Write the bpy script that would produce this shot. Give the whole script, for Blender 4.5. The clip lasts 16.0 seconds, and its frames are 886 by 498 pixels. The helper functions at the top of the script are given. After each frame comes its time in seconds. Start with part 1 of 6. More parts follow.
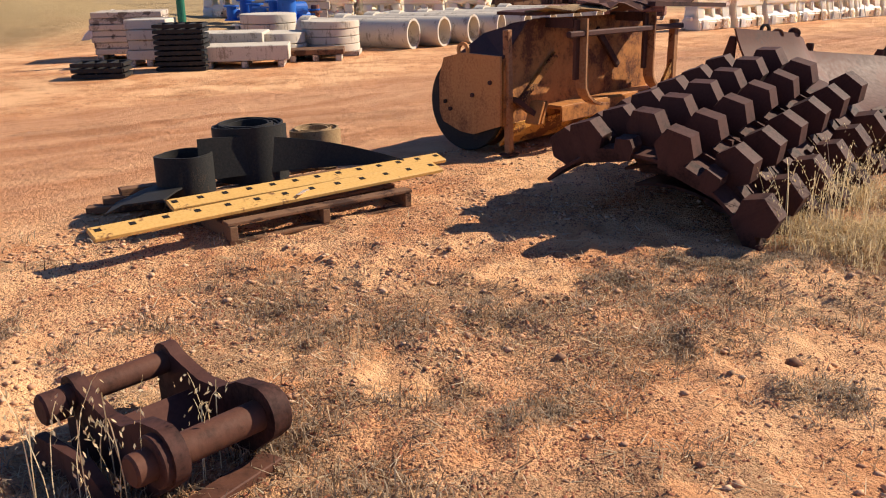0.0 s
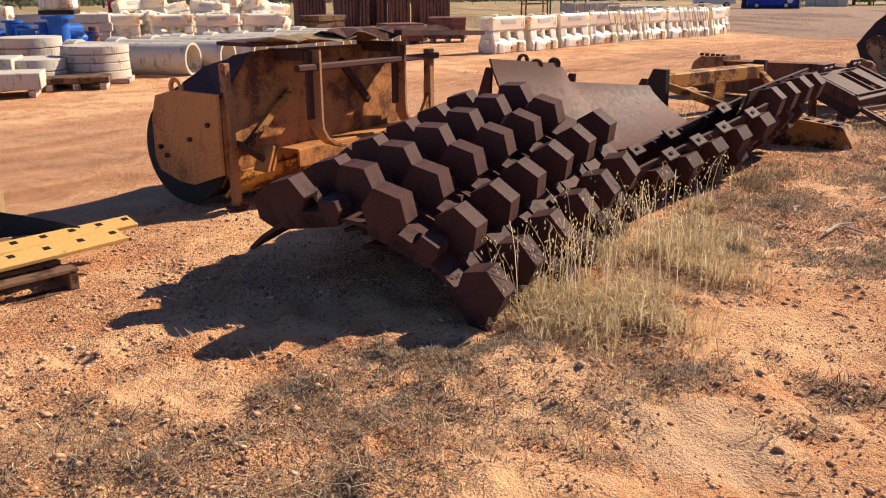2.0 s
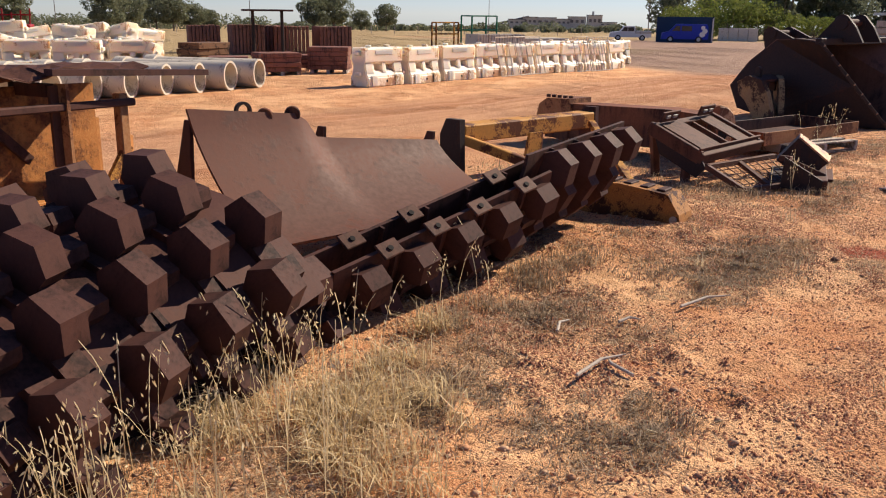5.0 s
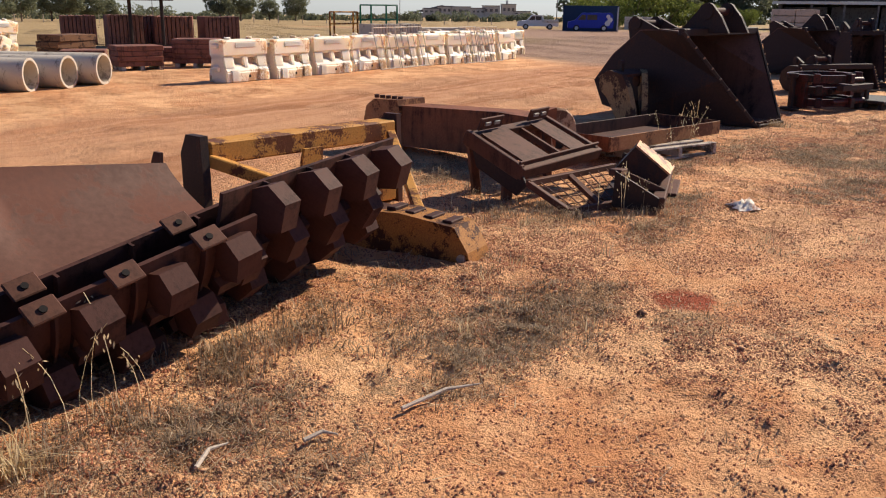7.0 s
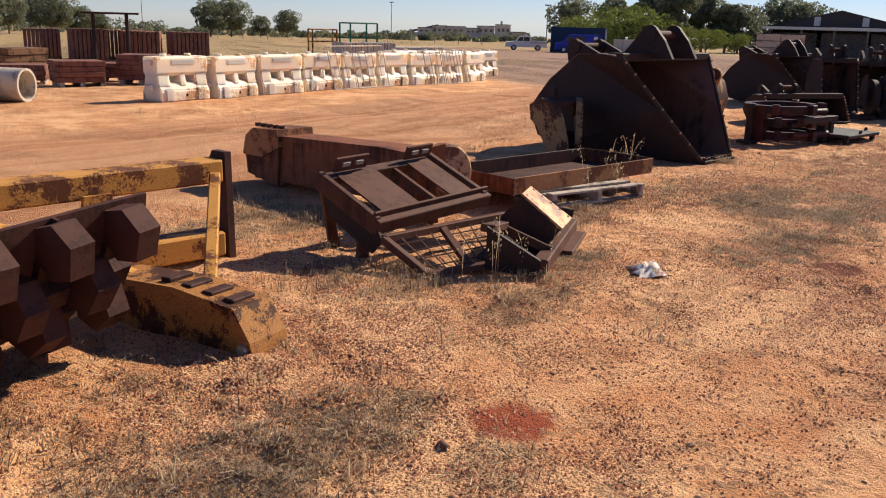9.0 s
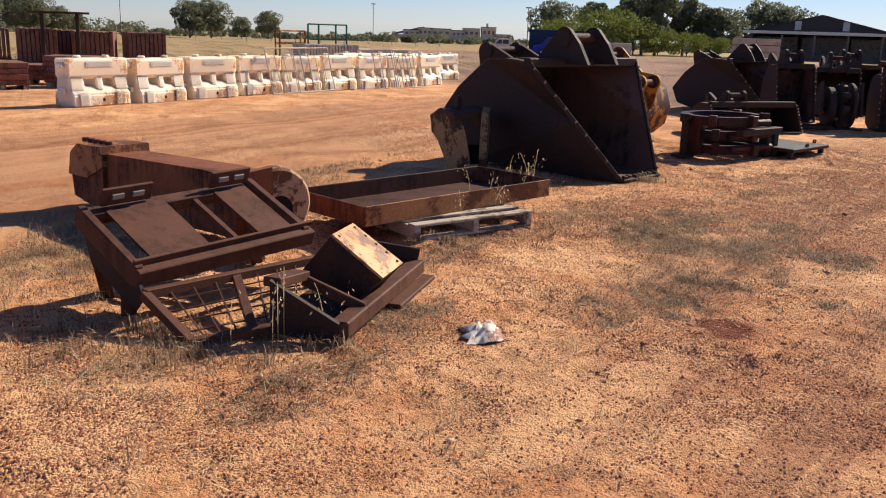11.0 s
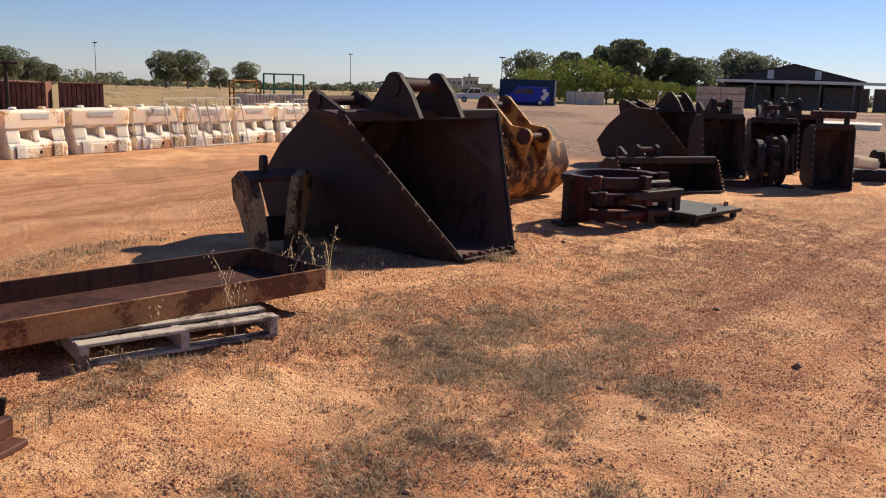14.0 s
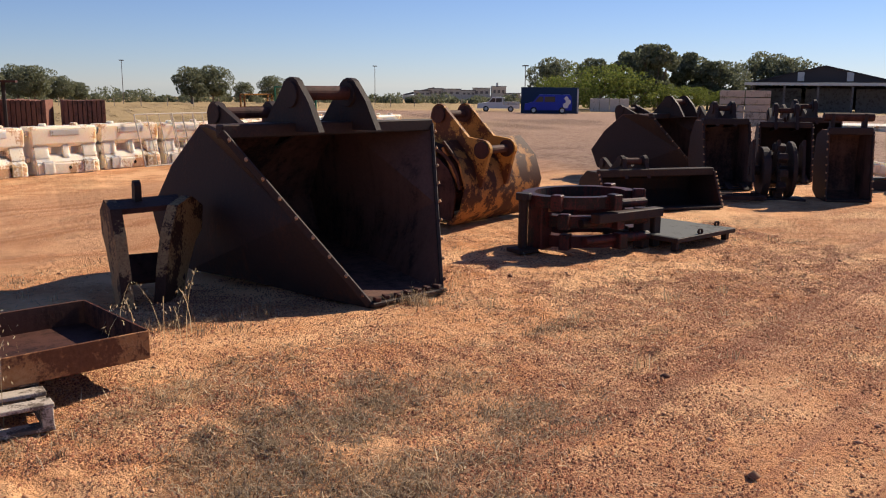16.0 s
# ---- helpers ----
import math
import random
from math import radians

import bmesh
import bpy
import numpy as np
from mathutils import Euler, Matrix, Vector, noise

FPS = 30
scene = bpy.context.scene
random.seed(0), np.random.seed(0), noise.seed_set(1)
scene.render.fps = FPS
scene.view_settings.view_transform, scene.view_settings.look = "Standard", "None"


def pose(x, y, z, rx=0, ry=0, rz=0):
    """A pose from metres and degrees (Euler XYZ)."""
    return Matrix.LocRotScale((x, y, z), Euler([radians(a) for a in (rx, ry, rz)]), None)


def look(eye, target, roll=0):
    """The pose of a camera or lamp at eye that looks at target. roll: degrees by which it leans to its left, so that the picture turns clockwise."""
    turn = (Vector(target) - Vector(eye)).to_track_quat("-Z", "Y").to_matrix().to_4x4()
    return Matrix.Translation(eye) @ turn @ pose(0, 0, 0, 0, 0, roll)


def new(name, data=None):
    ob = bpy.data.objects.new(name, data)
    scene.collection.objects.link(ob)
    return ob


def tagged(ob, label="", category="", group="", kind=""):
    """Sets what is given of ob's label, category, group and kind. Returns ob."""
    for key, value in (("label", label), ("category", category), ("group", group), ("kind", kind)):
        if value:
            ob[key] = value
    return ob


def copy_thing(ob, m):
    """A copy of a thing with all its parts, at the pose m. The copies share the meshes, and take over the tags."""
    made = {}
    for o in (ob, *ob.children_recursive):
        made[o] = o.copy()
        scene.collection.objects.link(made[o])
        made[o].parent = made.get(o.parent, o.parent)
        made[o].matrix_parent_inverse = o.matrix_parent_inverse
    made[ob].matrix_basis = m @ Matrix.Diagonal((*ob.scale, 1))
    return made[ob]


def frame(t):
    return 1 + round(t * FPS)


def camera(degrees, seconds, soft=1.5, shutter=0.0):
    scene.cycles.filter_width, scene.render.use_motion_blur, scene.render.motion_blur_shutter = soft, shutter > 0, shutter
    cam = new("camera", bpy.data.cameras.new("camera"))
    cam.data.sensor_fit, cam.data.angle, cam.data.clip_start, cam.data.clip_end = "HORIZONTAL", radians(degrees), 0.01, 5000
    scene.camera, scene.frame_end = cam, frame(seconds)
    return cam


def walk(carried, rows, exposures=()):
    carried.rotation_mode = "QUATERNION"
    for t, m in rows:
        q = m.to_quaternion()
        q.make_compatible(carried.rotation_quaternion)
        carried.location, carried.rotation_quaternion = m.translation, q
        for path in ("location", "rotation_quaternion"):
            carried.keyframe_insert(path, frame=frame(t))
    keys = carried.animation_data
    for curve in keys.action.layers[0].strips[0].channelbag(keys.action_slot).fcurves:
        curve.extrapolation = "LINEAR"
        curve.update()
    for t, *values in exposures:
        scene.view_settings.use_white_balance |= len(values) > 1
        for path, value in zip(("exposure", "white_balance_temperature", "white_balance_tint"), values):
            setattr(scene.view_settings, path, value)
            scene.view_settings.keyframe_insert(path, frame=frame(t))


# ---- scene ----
cam = camera(54.0, 16.0, 1.1)
METRES, EYE, TILT, LEAN, TURN = 13.0, 1.56, 0.0, 0.0, 0.0
ROWS = [
    (0.0, 0.0, 0.0, 0.0, -0.33, -18.04, 1.03),
    (0.5, 0.0147, 0.0183, -0.0007, -3.78, -18.33, 0.65),
    (1.0, 0.0303, 0.0353, 0.0, -6.47, -18.04, 0.19),
    (1.5, 0.0466, 0.057, 0.0006, -9.79, -17.29, 0.23),
    (2.0, 0.0633, 0.0732, 0.0009, -11.64, -16.93, 0.4),
    (2.5, 0.0855, 0.093, 0.0007, -11.88, -17.1, -1.05),
    (3.0, 0.1047, 0.112, 0.0003, -12.69, -16.59, -1.39),
    (3.5, 0.1259, 0.1326, 0.0017, -14.14, -14.88, -0.67),
    (6.0, 0.2689, 0.2284, -0.0007, -18.87, -16.01, -0.28),
    (6.5, 0.2966, 0.2492, 0.0007, -21.28, -16.49, 0.23),
    (7.0, 0.3262, 0.2666, 0.0007, -21.35, -15.75, -0.55),
    (7.5, 0.3526, 0.284, 0.0001, -21.82, -14.91, -1.09),
    (8.0, 0.3798, 0.302, 0.0011, -23.64, -14.43, -1.44),
    (10.5, 0.5193, 0.3715, 0.0003, -17.8, -14.79, -1.54),
    (11.0, 0.5472, 0.3873, 0.0017, -22.4, -14.38, -1.79),
    (11.5, 0.576, 0.399, 0.0015, -22.06, -13.68, -2.24),
    (12.0, 0.6028, 0.413, 0.0019, -22.17, -12.77, -1.84),
    (12.5, 0.6305, 0.4284, 0.0029, -23.33, -12.31, -1.38),
    (13.0, 0.6612, 0.4405, 0.0028, -23.24, -12.25, -1.84),
    (13.5, 0.6906, 0.4563, 0.0023, -23.02, -12.01, -1.38),
    (14.0, 0.7195, 0.4724, 0.0022, -23.37, -11.22, -1.63),
    (14.5, 0.7478, 0.4876, 0.0012, -23.24, -10.96, -2.37),
    (15.0, 0.7745, 0.5083, -0.0002, -22.74, -10.93, -1.13),
    (15.5, 0.7999, 0.5289, 0.0001, -22.23, -10.61, -0.09),
    (16.0, 0.8272, 0.5449, -0.0002, -21.5, -10.6, -0.4),
]
walk(cam, [(t, pose(0, 0, EYE, TILT, LEAN, TURN) @ pose(METRES * x, METRES * y, METRES * z, 90 + pitch, roll, yaw)) for t, x, y, z, yaw, pitch, roll in ROWS], exposures=((0.0, 0.63), (2.5, 0.68), (3.5, 0.65), (6.0, 0.48), (8.0, 0.45), (10.5, 0.48), (13.0, 0.43), (16.0, 0.42)))

# ---- light ----
SUN_AZ, SUN_EL = 70.0, 34.5
world = bpy.data.worlds.new("sky")
scene.world = world
world.use_nodes = True
wn = world.node_tree
sky = wn.nodes.new("ShaderNodeTexSky")
sky.sky_type, sky.sun_disc = "NISHITA", False
sky.sun_elevation, sky.sun_rotation = radians(SUN_EL), radians(SUN_AZ)
sky.altitude = 1200
sky.air_density, sky.dust_density, sky.ozone_density = 1.0, 0.0, 2.5
tint = wn.nodes.new("ShaderNodeMix")
tint.data_type, tint.blend_type = "RGBA", "MULTIPLY"
tint.inputs[0].default_value = 1.0
tint.inputs[7].default_value = (0.83, 0.9, 1.23, 1.0)
wn.links.new(sky.outputs[0], tint.inputs[6])
wn.links.new(tint.outputs[2], wn.nodes["Background"].inputs[0])
wn.nodes["Background"].inputs[1].default_value = 0.061
sun_way = Vector((math.sin(radians(SUN_AZ)) * math.cos(radians(SUN_EL)), math.cos(radians(SUN_AZ)) * math.cos(radians(SUN_EL)), math.sin(radians(SUN_EL))))
sun_data = bpy.data.lights.new("sun", "SUN")
sun_data.energy, sun_data.angle, sun_data.color = 5.0, radians(0.55), (1.0, 0.87, 0.7)
sun = new("sun", sun_data)
sun.matrix_world = look(sun_way * 60, (0, 0, 0))

# ---- materials ----


class Nodes:
    """A small writer of node materials."""

    def __init__(self, name):
        self.m = bpy.data.materials.new(name)
        self.m.use_nodes = True
        self.t = self.m.node_tree
        self.b = self.t.nodes["Principled BSDF"]
        self.coord = self.t.nodes.new("ShaderNodeTexCoord").outputs["Object"]

    def n(self, kind, **values):
        node = self.t.nodes.new(kind)
        for k, v in values.items():
            if k in node.inputs:
                self.put(node.inputs[k], v)
        return node

    def put(self, socket, v):
        if isinstance(v, bpy.types.NodeSocket):
            self.t.links.new(v, socket)
        else:
            socket.default_value = v

    def noise(self, scale, detail=5.0, rough=0.6, vec=None):
        node = self.n("ShaderNodeTexNoise", Scale=scale, Detail=detail, Roughness=rough, Vector=vec or self.coord)
        return node.outputs["Fac"]

    def step(self, v, a, b):
        node = self.n("ShaderNodeMapRange", Value=v)
        node.interpolation_type = "SMOOTHSTEP"
        self.put(node.inputs["From Min"], a)
        self.put(node.inputs["From Max"], b)
        return node.outputs["Result"]

    def math(self, op, a, b=0.0):
        node = self.t.nodes.new("ShaderNodeMath")
        node.operation = op
        self.put(node.inputs[0], a)
        self.put(node.inputs[1], b)
        return node.outputs[0]

    def mix(self, f, a, b):
        node = self.t.nodes.new("ShaderNodeMix")
        node.data_type = "RGBA"
        self.put(node.inputs[0], f)
        for s, v in ((node.inputs[6], a), (node.inputs[7], b)):
            self.put(s, v if isinstance(v, bpy.types.NodeSocket) else (*v, 1.0))
        return node.outputs[2]

    def attr(self, name):
        node = self.t.nodes.new("ShaderNodeAttribute")
        node.attribute_name = name
        return node.outputs["Fac"]

    def scaled(self, x, y, z, vec=None):
        node = self.n("ShaderNodeMapping", Vector=vec or self.coord)
        node.inputs["Scale"].default_value = (x, y, z)
        return node.outputs[0]

    def finish(self, colour, rough=0.7, metal=0.0, bump=None, depth=0.01, spec=0.5):
        self.put(self.b.inputs["Base Color"], colour if isinstance(colour, bpy.types.NodeSocket) else (*colour, 1.0))
        self.put(self.b.inputs["Roughness"], rough)
        self.put(self.b.inputs["Metallic"], metal)
        self.put(self.b.inputs["Specular IOR Level"], spec)
        if bump is not None:
            node = self.n("ShaderNodeBump", Height=bump, Distance=depth)
            node.inputs["Strength"].default_value = 1.0
            self.put(self.b.inputs["Normal"], node.outputs[0])
        return self.m


def worn(name, base, base2, patch, share=0.55, rough=0.65, metal=0.0, scale=3.0, drip=True, bump=0.001, dark=None, edge=0.05):
    """Painted or bare steel: two tones, patches of rust with ragged edges, fine grain, runs downwards."""
    k = Nodes(name)
    big, fine = k.noise(scale, 6, 0.65), k.noise(scale * 22, 4, 0.6)
    run = k.noise(scale * 2.2, 5, 0.6, k.scaled(3.0, 3.0, 0.35)) if drip else big
    rnd = k.n("ShaderNodeObjectInfo").outputs["Random"]
    tone = k.mix(k.step(fine, 0.3, 0.7), base, base2)
    field = k.math("ADD", k.math("MULTIPLY", big, 0.65), k.math("MULTIPLY", run, 0.35))
    field = k.math("ADD", field, k.math("MULTIPLY", k.math("SUBTRACT", fine, 0.5), 0.25))
    field = k.math("ADD", field, k.math("MULTIPLY", k.math("SUBTRACT", rnd, 0.5), 0.06))
    mask = k.step(field, share - edge / 2, share + edge)
    colour = k.mix(mask, tone, k.mix(fine, patch, [c * 0.45 for c in patch]))
    if dark:
        colour = k.mix(k.step(k.noise(scale * 1.4, 7, 0.7, k.scaled(1.0, 1.0, 0.6)), 0.58, 0.66), colour, dark)
    r = k.math("ADD", k.math("MULTIPLY", fine, 0.25), rough - 0.12)
    return k.finish(colour, r, metal, k.math("ADD", fine, k.math("MULTIPLY", mask, 0.6)), bump, 0.2)


RUST = worn("rust_brown_steel", (0.076, 0.03, 0.022), (0.096, 0.04, 0.029), (0.036, 0.015, 0.011), 0.52, 0.72, 0.0, 2.6, True, 0.0006, None, 0.14)
RUST_RED = worn("rust_red_steel", (0.2, 0.066, 0.03), (0.28, 0.105, 0.048), (0.075, 0.028, 0.018), 0.49, 0.75, 0.0, 3.0, True, 0.0012, None, 0.14)
RUST_ORANGE = worn("rust_orange_steel", (0.33, 0.14, 0.055), (0.42, 0.21, 0.095), (0.2, 0.075, 0.035), 0.53, 0.7, 0.0, 2.0, False)
RUST_MID = worn("mid_brown_rusted_steel", (0.105, 0.042, 0.026), (0.13, 0.055, 0.034), (0.06, 0.025, 0.016), 0.53, 0.68, 0.0, 2.5, True, 0.0008, None, 0.16)
DUSTY = worn("dusty_rusted_boss", (0.5, 0.33, 0.2), (0.42, 0.26, 0.15), (0.2, 0.09, 0.05), 0.52, 0.8, 0.0, 6.0, False)
HEAT = worn("heat_stained_plate", (0.5, 0.24, 0.1), (0.58, 0.33, 0.17), (0.3, 0.17, 0.12), 0.5, 0.55, 0.1, 5.0, False, 0.001)
CREAM = worn("faded_cream_paint", (0.4, 0.25, 0.11), (0.28, 0.16, 0.075), (0.09, 0.042, 0.025), 0.47, 0.7, 0.0, 2.5, False)
CLOTH = worn("dirty_white_cloth", (0.82, 0.75, 0.65), (0.76, 0.68, 0.58), (0.5, 0.27, 0.2), 0.55, 0.9, 0.0, 12.0, False)
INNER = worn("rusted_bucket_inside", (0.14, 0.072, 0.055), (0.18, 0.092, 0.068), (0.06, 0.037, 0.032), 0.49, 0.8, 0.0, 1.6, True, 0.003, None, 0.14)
PLATE = worn("smooth_rusted_plate", (0.125, 0.045, 0.027), (0.15, 0.056, 0.034), (0.17, 0.08, 0.056), 0.55, 0.65, 0.0, 1.0, False, 0.0006)
YELLOW = worn("weathered_yellow_paint", (0.44, 0.17, 0.048), (0.5, 0.22, 0.065), (0.17, 0.058, 0.026), 0.51, 0.65, 0.0, 2.4, False, 0.002, (0.06, 0.026, 0.018), 0.14)
YELLOW_SIDE = worn("rust_bled_yellow_paint", (0.56, 0.26, 0.085), (0.5, 0.21, 0.065), (0.3, 0.11, 0.045), 0.56, 0.6, 0.0, 2.2, True, 0.001, None, 0.16)
YELLOW_OLD = worn("faded_yellow_paint", (0.6, 0.29, 0.06), (0.5, 0.235, 0.055), (0.2, 0.07, 0.028), 0.5, 0.65, 0.0, 3.2, False, 0.0015)
YELLOW_FOOT = worn("rust_stained_yellow_paint", (0.46, 0.21, 0.05), (0.28, 0.115, 0.04), (0.09, 0.034, 0.018), 0.49, 0.7, 0.0, 5.0, False, 0.0015)
YELLOW_NEW = worn("clean_yellow_paint", (0.7, 0.42, 0.13), (0.62, 0.35, 0.1), (0.3, 0.14, 0.06), 0.57, 0.5, 0.0, 2.5, True, 0.001)
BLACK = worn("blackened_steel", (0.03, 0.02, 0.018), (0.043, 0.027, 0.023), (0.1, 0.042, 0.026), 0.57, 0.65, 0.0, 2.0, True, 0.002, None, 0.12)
RED_BLACK = worn("dark_red_paint", (0.09, 0.018, 0.016), (0.05, 0.016, 0.014), (0.03, 0.02, 0.018), 0.5, 0.5, 0.0)
RUBBER = worn("dusty_black_rubber", (0.02, 0.019, 0.018), (0.032, 0.029, 0.026), (0.07, 0.05, 0.035), 0.6, 0.7, 0.0)
TAN = worn("tan_belting", (0.36, 0.24, 0.12), (0.28, 0.18, 0.09), (0.16, 0.1, 0.05), 0.55, 0.8)
WOOD = worn("grey_weathered_wood", (0.56, 0.47, 0.38), (0.42, 0.35, 0.28), (0.22, 0.17, 0.13), 0.55, 0.85, 0.0, 5.0, False)
WOOD_DARK = worn("brown_stained_wood", (0.16, 0.08, 0.045), (0.22, 0.12, 0.065), (0.08, 0.04, 0.025), 0.55, 0.85, 0.0, 5.0, False)
PLASTIC = worn("dusty_white_plastic", (0.88, 0.76, 0.6), (0.86, 0.7, 0.52), (0.76, 0.46, 0.26), 0.56, 0.5, 0.0, 1.3, False, 0.0005)
shell = PLASTIC.node_tree.nodes["Principled BSDF"]
shell.inputs["Subsurface Weight"].default_value = 0.7
shell.inputs["Subsurface Radius"].default_value = (1.0, 0.8, 0.55)
shell.inputs["Subsurface Scale"].default_value = 0.3
CONCRETE = worn("pale_concrete", (0.6, 0.53, 0.43), (0.53, 0.46, 0.37), (0.44, 0.37, 0.29), 0.57, 0.9, 0.0, 4.0)
GALV = worn("galvanised_steel", (0.5, 0.49, 0.46), (0.42, 0.41, 0.39), (0.3, 0.24, 0.18), 0.62, 0.4, 0.6)
GREEN = worn("green_paint", (0.02, 0.13, 0.075), (0.03, 0.16, 0.09), (0.1, 0.08, 0.05), 0.66, 0.5)
BLUE = worn("blue_coated_iron", (0.02, 0.11, 0.42), (0.03, 0.14, 0.5), (0.03, 0.06, 0.18), 0.6, 0.4)
PAVER = worn("red_brown_paver", (0.2, 0.085, 0.06), (0.26, 0.12, 0.085), (0.14, 0.07, 0.055), 0.55, 0.9)
SLATE = worn("dark_grey_mesh_deck", (0.1, 0.105, 0.1), (0.13, 0.13, 0.12), (0.07, 0.06, 0.055), 0.55, 0.8)
# Near-black for flat pieces that stand in for the shade inside holes.
DARK = worn("hole_shade_black", (0.012, 0.01, 0.009), (0.018, 0.014, 0.012), (0.03, 0.016, 0.01), 0.6, 0.8)

# ---- building helpers ----


def thing(name, label, category, loc, rz=0.0, group="", kind=""):
    ob = new(name)
    ob.empty_display_size = 0.1
    ob.matrix_basis = pose(loc[0], loc[1], loc[2] if len(loc) > 2 else 0.0, 0, 0, rz)
    return tagged(ob, label, category, group, kind)


def part(name, bm, material, parent=None, label="", smooth=0.0, m=None):
    me = bpy.data.meshes.new(name)
    bmesh.ops.recalc_face_normals(bm, faces=bm.faces)
    bm.to_mesh(me)
    bm.free()
    me.materials.append(material)
    if smooth:
        me.shade_smooth()
        me.set_sharp_from_angle(angle=radians(smooth))
    ob = new(name, me)
    if parent is not None:
        ob.parent = parent
    if m is not None:
        ob.matrix_basis = m
    return tagged(ob, label)


def bevel(bm, width, seg=1):
    bmesh.ops.bevel(bm, geom=[e for e in bm.edges if len(e.link_faces) == 2 and e.calc_face_angle(0) > 0.5], offset=width, segments=seg, affect="EDGES", clamp_overlap=True)
    return bm


def box(size, at=(0, 0, 0), rot=(0, 0, 0), bm=None):
    bm = bm or bmesh.new()
    bmesh.ops.create_cube(bm, size=1, matrix=pose(*at, *rot) @ Matrix.Diagonal((*size, 1)))
    return bm


def axes(p, q, up=(0, 0, 1)):
    p, q = Vector(p), Vector(q)
    x = (q - p).normalized()
    y = Vector(up).cross(x)
    y = y.normalized() if y.length > 1e-4 else Vector((0, 1, 0))
    m = Matrix((x, y, x.cross(y))).transposed().to_4x4()
    m.translation = (p + q) / 2
    return m, (q - p).length


def bar(p, q, w, h, bm=None, up=(0, 0, 1)):
    """A square bar from p to q: w across, h in height."""
    m, length = axes(p, q, up)
    bm = bm or bmesh.new()
    bmesh.ops.create_cube(bm, size=1, matrix=m @ Matrix.Diagonal((length, w, h, 1)))
    return bm


def rod(p, q, r, seg=16, r2=None, bm=None):
    m, length = axes(p, q)
    bm = bm or bmesh.new()
    bmesh.ops.create_cone(bm, cap_ends=True, segments=seg, radius1=r, radius2=r if r2 is None else r2, depth=length, matrix=m @ pose(0, 0, 0, 0, 90, 0))
    return bm


def slab(pts, thick, m=None, bm=None):
    """A plate: an outline of (x, z) points, thick along y."""
    bm = bm or bmesh.new()
    m = m or Matrix()
    a = [bm.verts.new(m @ Vector((x, -thick / 2, z))) for x, z in pts]
    b = [bm.verts.new(m @ Vector((x, thick / 2, z))) for x, z in pts]
    n = len(pts)
    bm.faces.new(a)
    bm.faces.new(b[::-1])
    for i in range(n):
        bm.faces.new((a[i], b[i], b[(i + 1) % n], a[(i + 1) % n]))
    return bm


def sheet(rows, thick, bm=None):
    """A bent plate through rows of points, with thickness."""
    bm = bm or bmesh.new()
    g = [[Vector(p) for p in r] for r in rows]
    h, w = len(g), len(g[0])
    nor = [[None] * w for _ in range(h)]
    for i in range(h):
        for j in range(w):
            a = g[min(i + 1, h - 1)][j] - g[max(i - 1, 0)][j]
            b = g[i][min(j + 1, w - 1)] - g[i][max(j - 1, 0)]
            nor[i][j] = a.cross(b).normalized() * thick / 2
    top = [[bm.verts.new(g[i][j] + nor[i][j]) for j in range(w)] for i in range(h)]
    low = [[bm.verts.new(g[i][j] - nor[i][j]) for j in range(w)] for i in range(h)]
    for i in range(h - 1):
        for j in range(w - 1):
            bm.faces.new((top[i][j], top[i + 1][j], top[i + 1][j + 1], top[i][j + 1]))
            bm.faces.new((low[i][j], low[i][j + 1], low[i + 1][j + 1], low[i + 1][j]))
    rim = [(i, 0) for i in range(h)] + [(h - 1, j) for j in range(1, w)] + [(i, w - 1) for i in range(h - 2, -1, -1)] + [(0, j) for j in range(w - 2, 0, -1)]
    for (a, b), (c, d) in zip(rim, rim[1:] + rim[:1]):
        bm.faces.new((top[a][b], top[c][d], low[c][d], low[a][b]))
    return bm


def tube(p, q, r, wall, seg=28):
    """A hollow pipe."""
    m, length = axes(p, q)
    bm = bmesh.new()
    rings = []
    for x, rr in ((-0.5, r), (0.5, r), (0.5, r - wall), (-0.5, r - wall)):
        rings.append([bm.verts.new(m @ Vector((x * length, rr * math.cos(2 * math.pi * i / seg), rr * math.sin(2 * math.pi * i / seg)))) for i in range(seg)])
    for k in range(4):
        a, b = rings[k], rings[(k + 1) % 4]
        for i in range(seg):
            bm.faces.new((a[i], b[i], b[(i + 1) % seg], a[(i + 1) % seg]))
    return bm


def arc(cx, cz, r, a0, a1, n):
    return [(cx + r * math.cos(radians(a0 + (a1 - a0) * i / (n - 1))), cz + r * math.sin(radians(a0 + (a1 - a0) * i / (n - 1)))) for i in range(n)]


def value_noise(x, y, cell, seed):
    g = np.random.RandomState(seed).rand(256, 256)
    u, v = np.asarray(x) / cell + 128.3, np.asarray(y) / cell + 128.7
    i, j = np.floor(u).astype(int), np.floor(v).astype(int)
    f, h = u - i, v - j
    f, h = f * f * (3 - 2 * f), h * h * (3 - 2 * h)
    i, j = i % 256, j % 256
    i1, j1 = (i + 1) % 256, (j + 1) % 256
    return (g[i, j] * (1 - f) + g[i1, j] * f) * (1 - h) + (g[i, j1] * (1 - f) + g[i1, j1] * f) * h


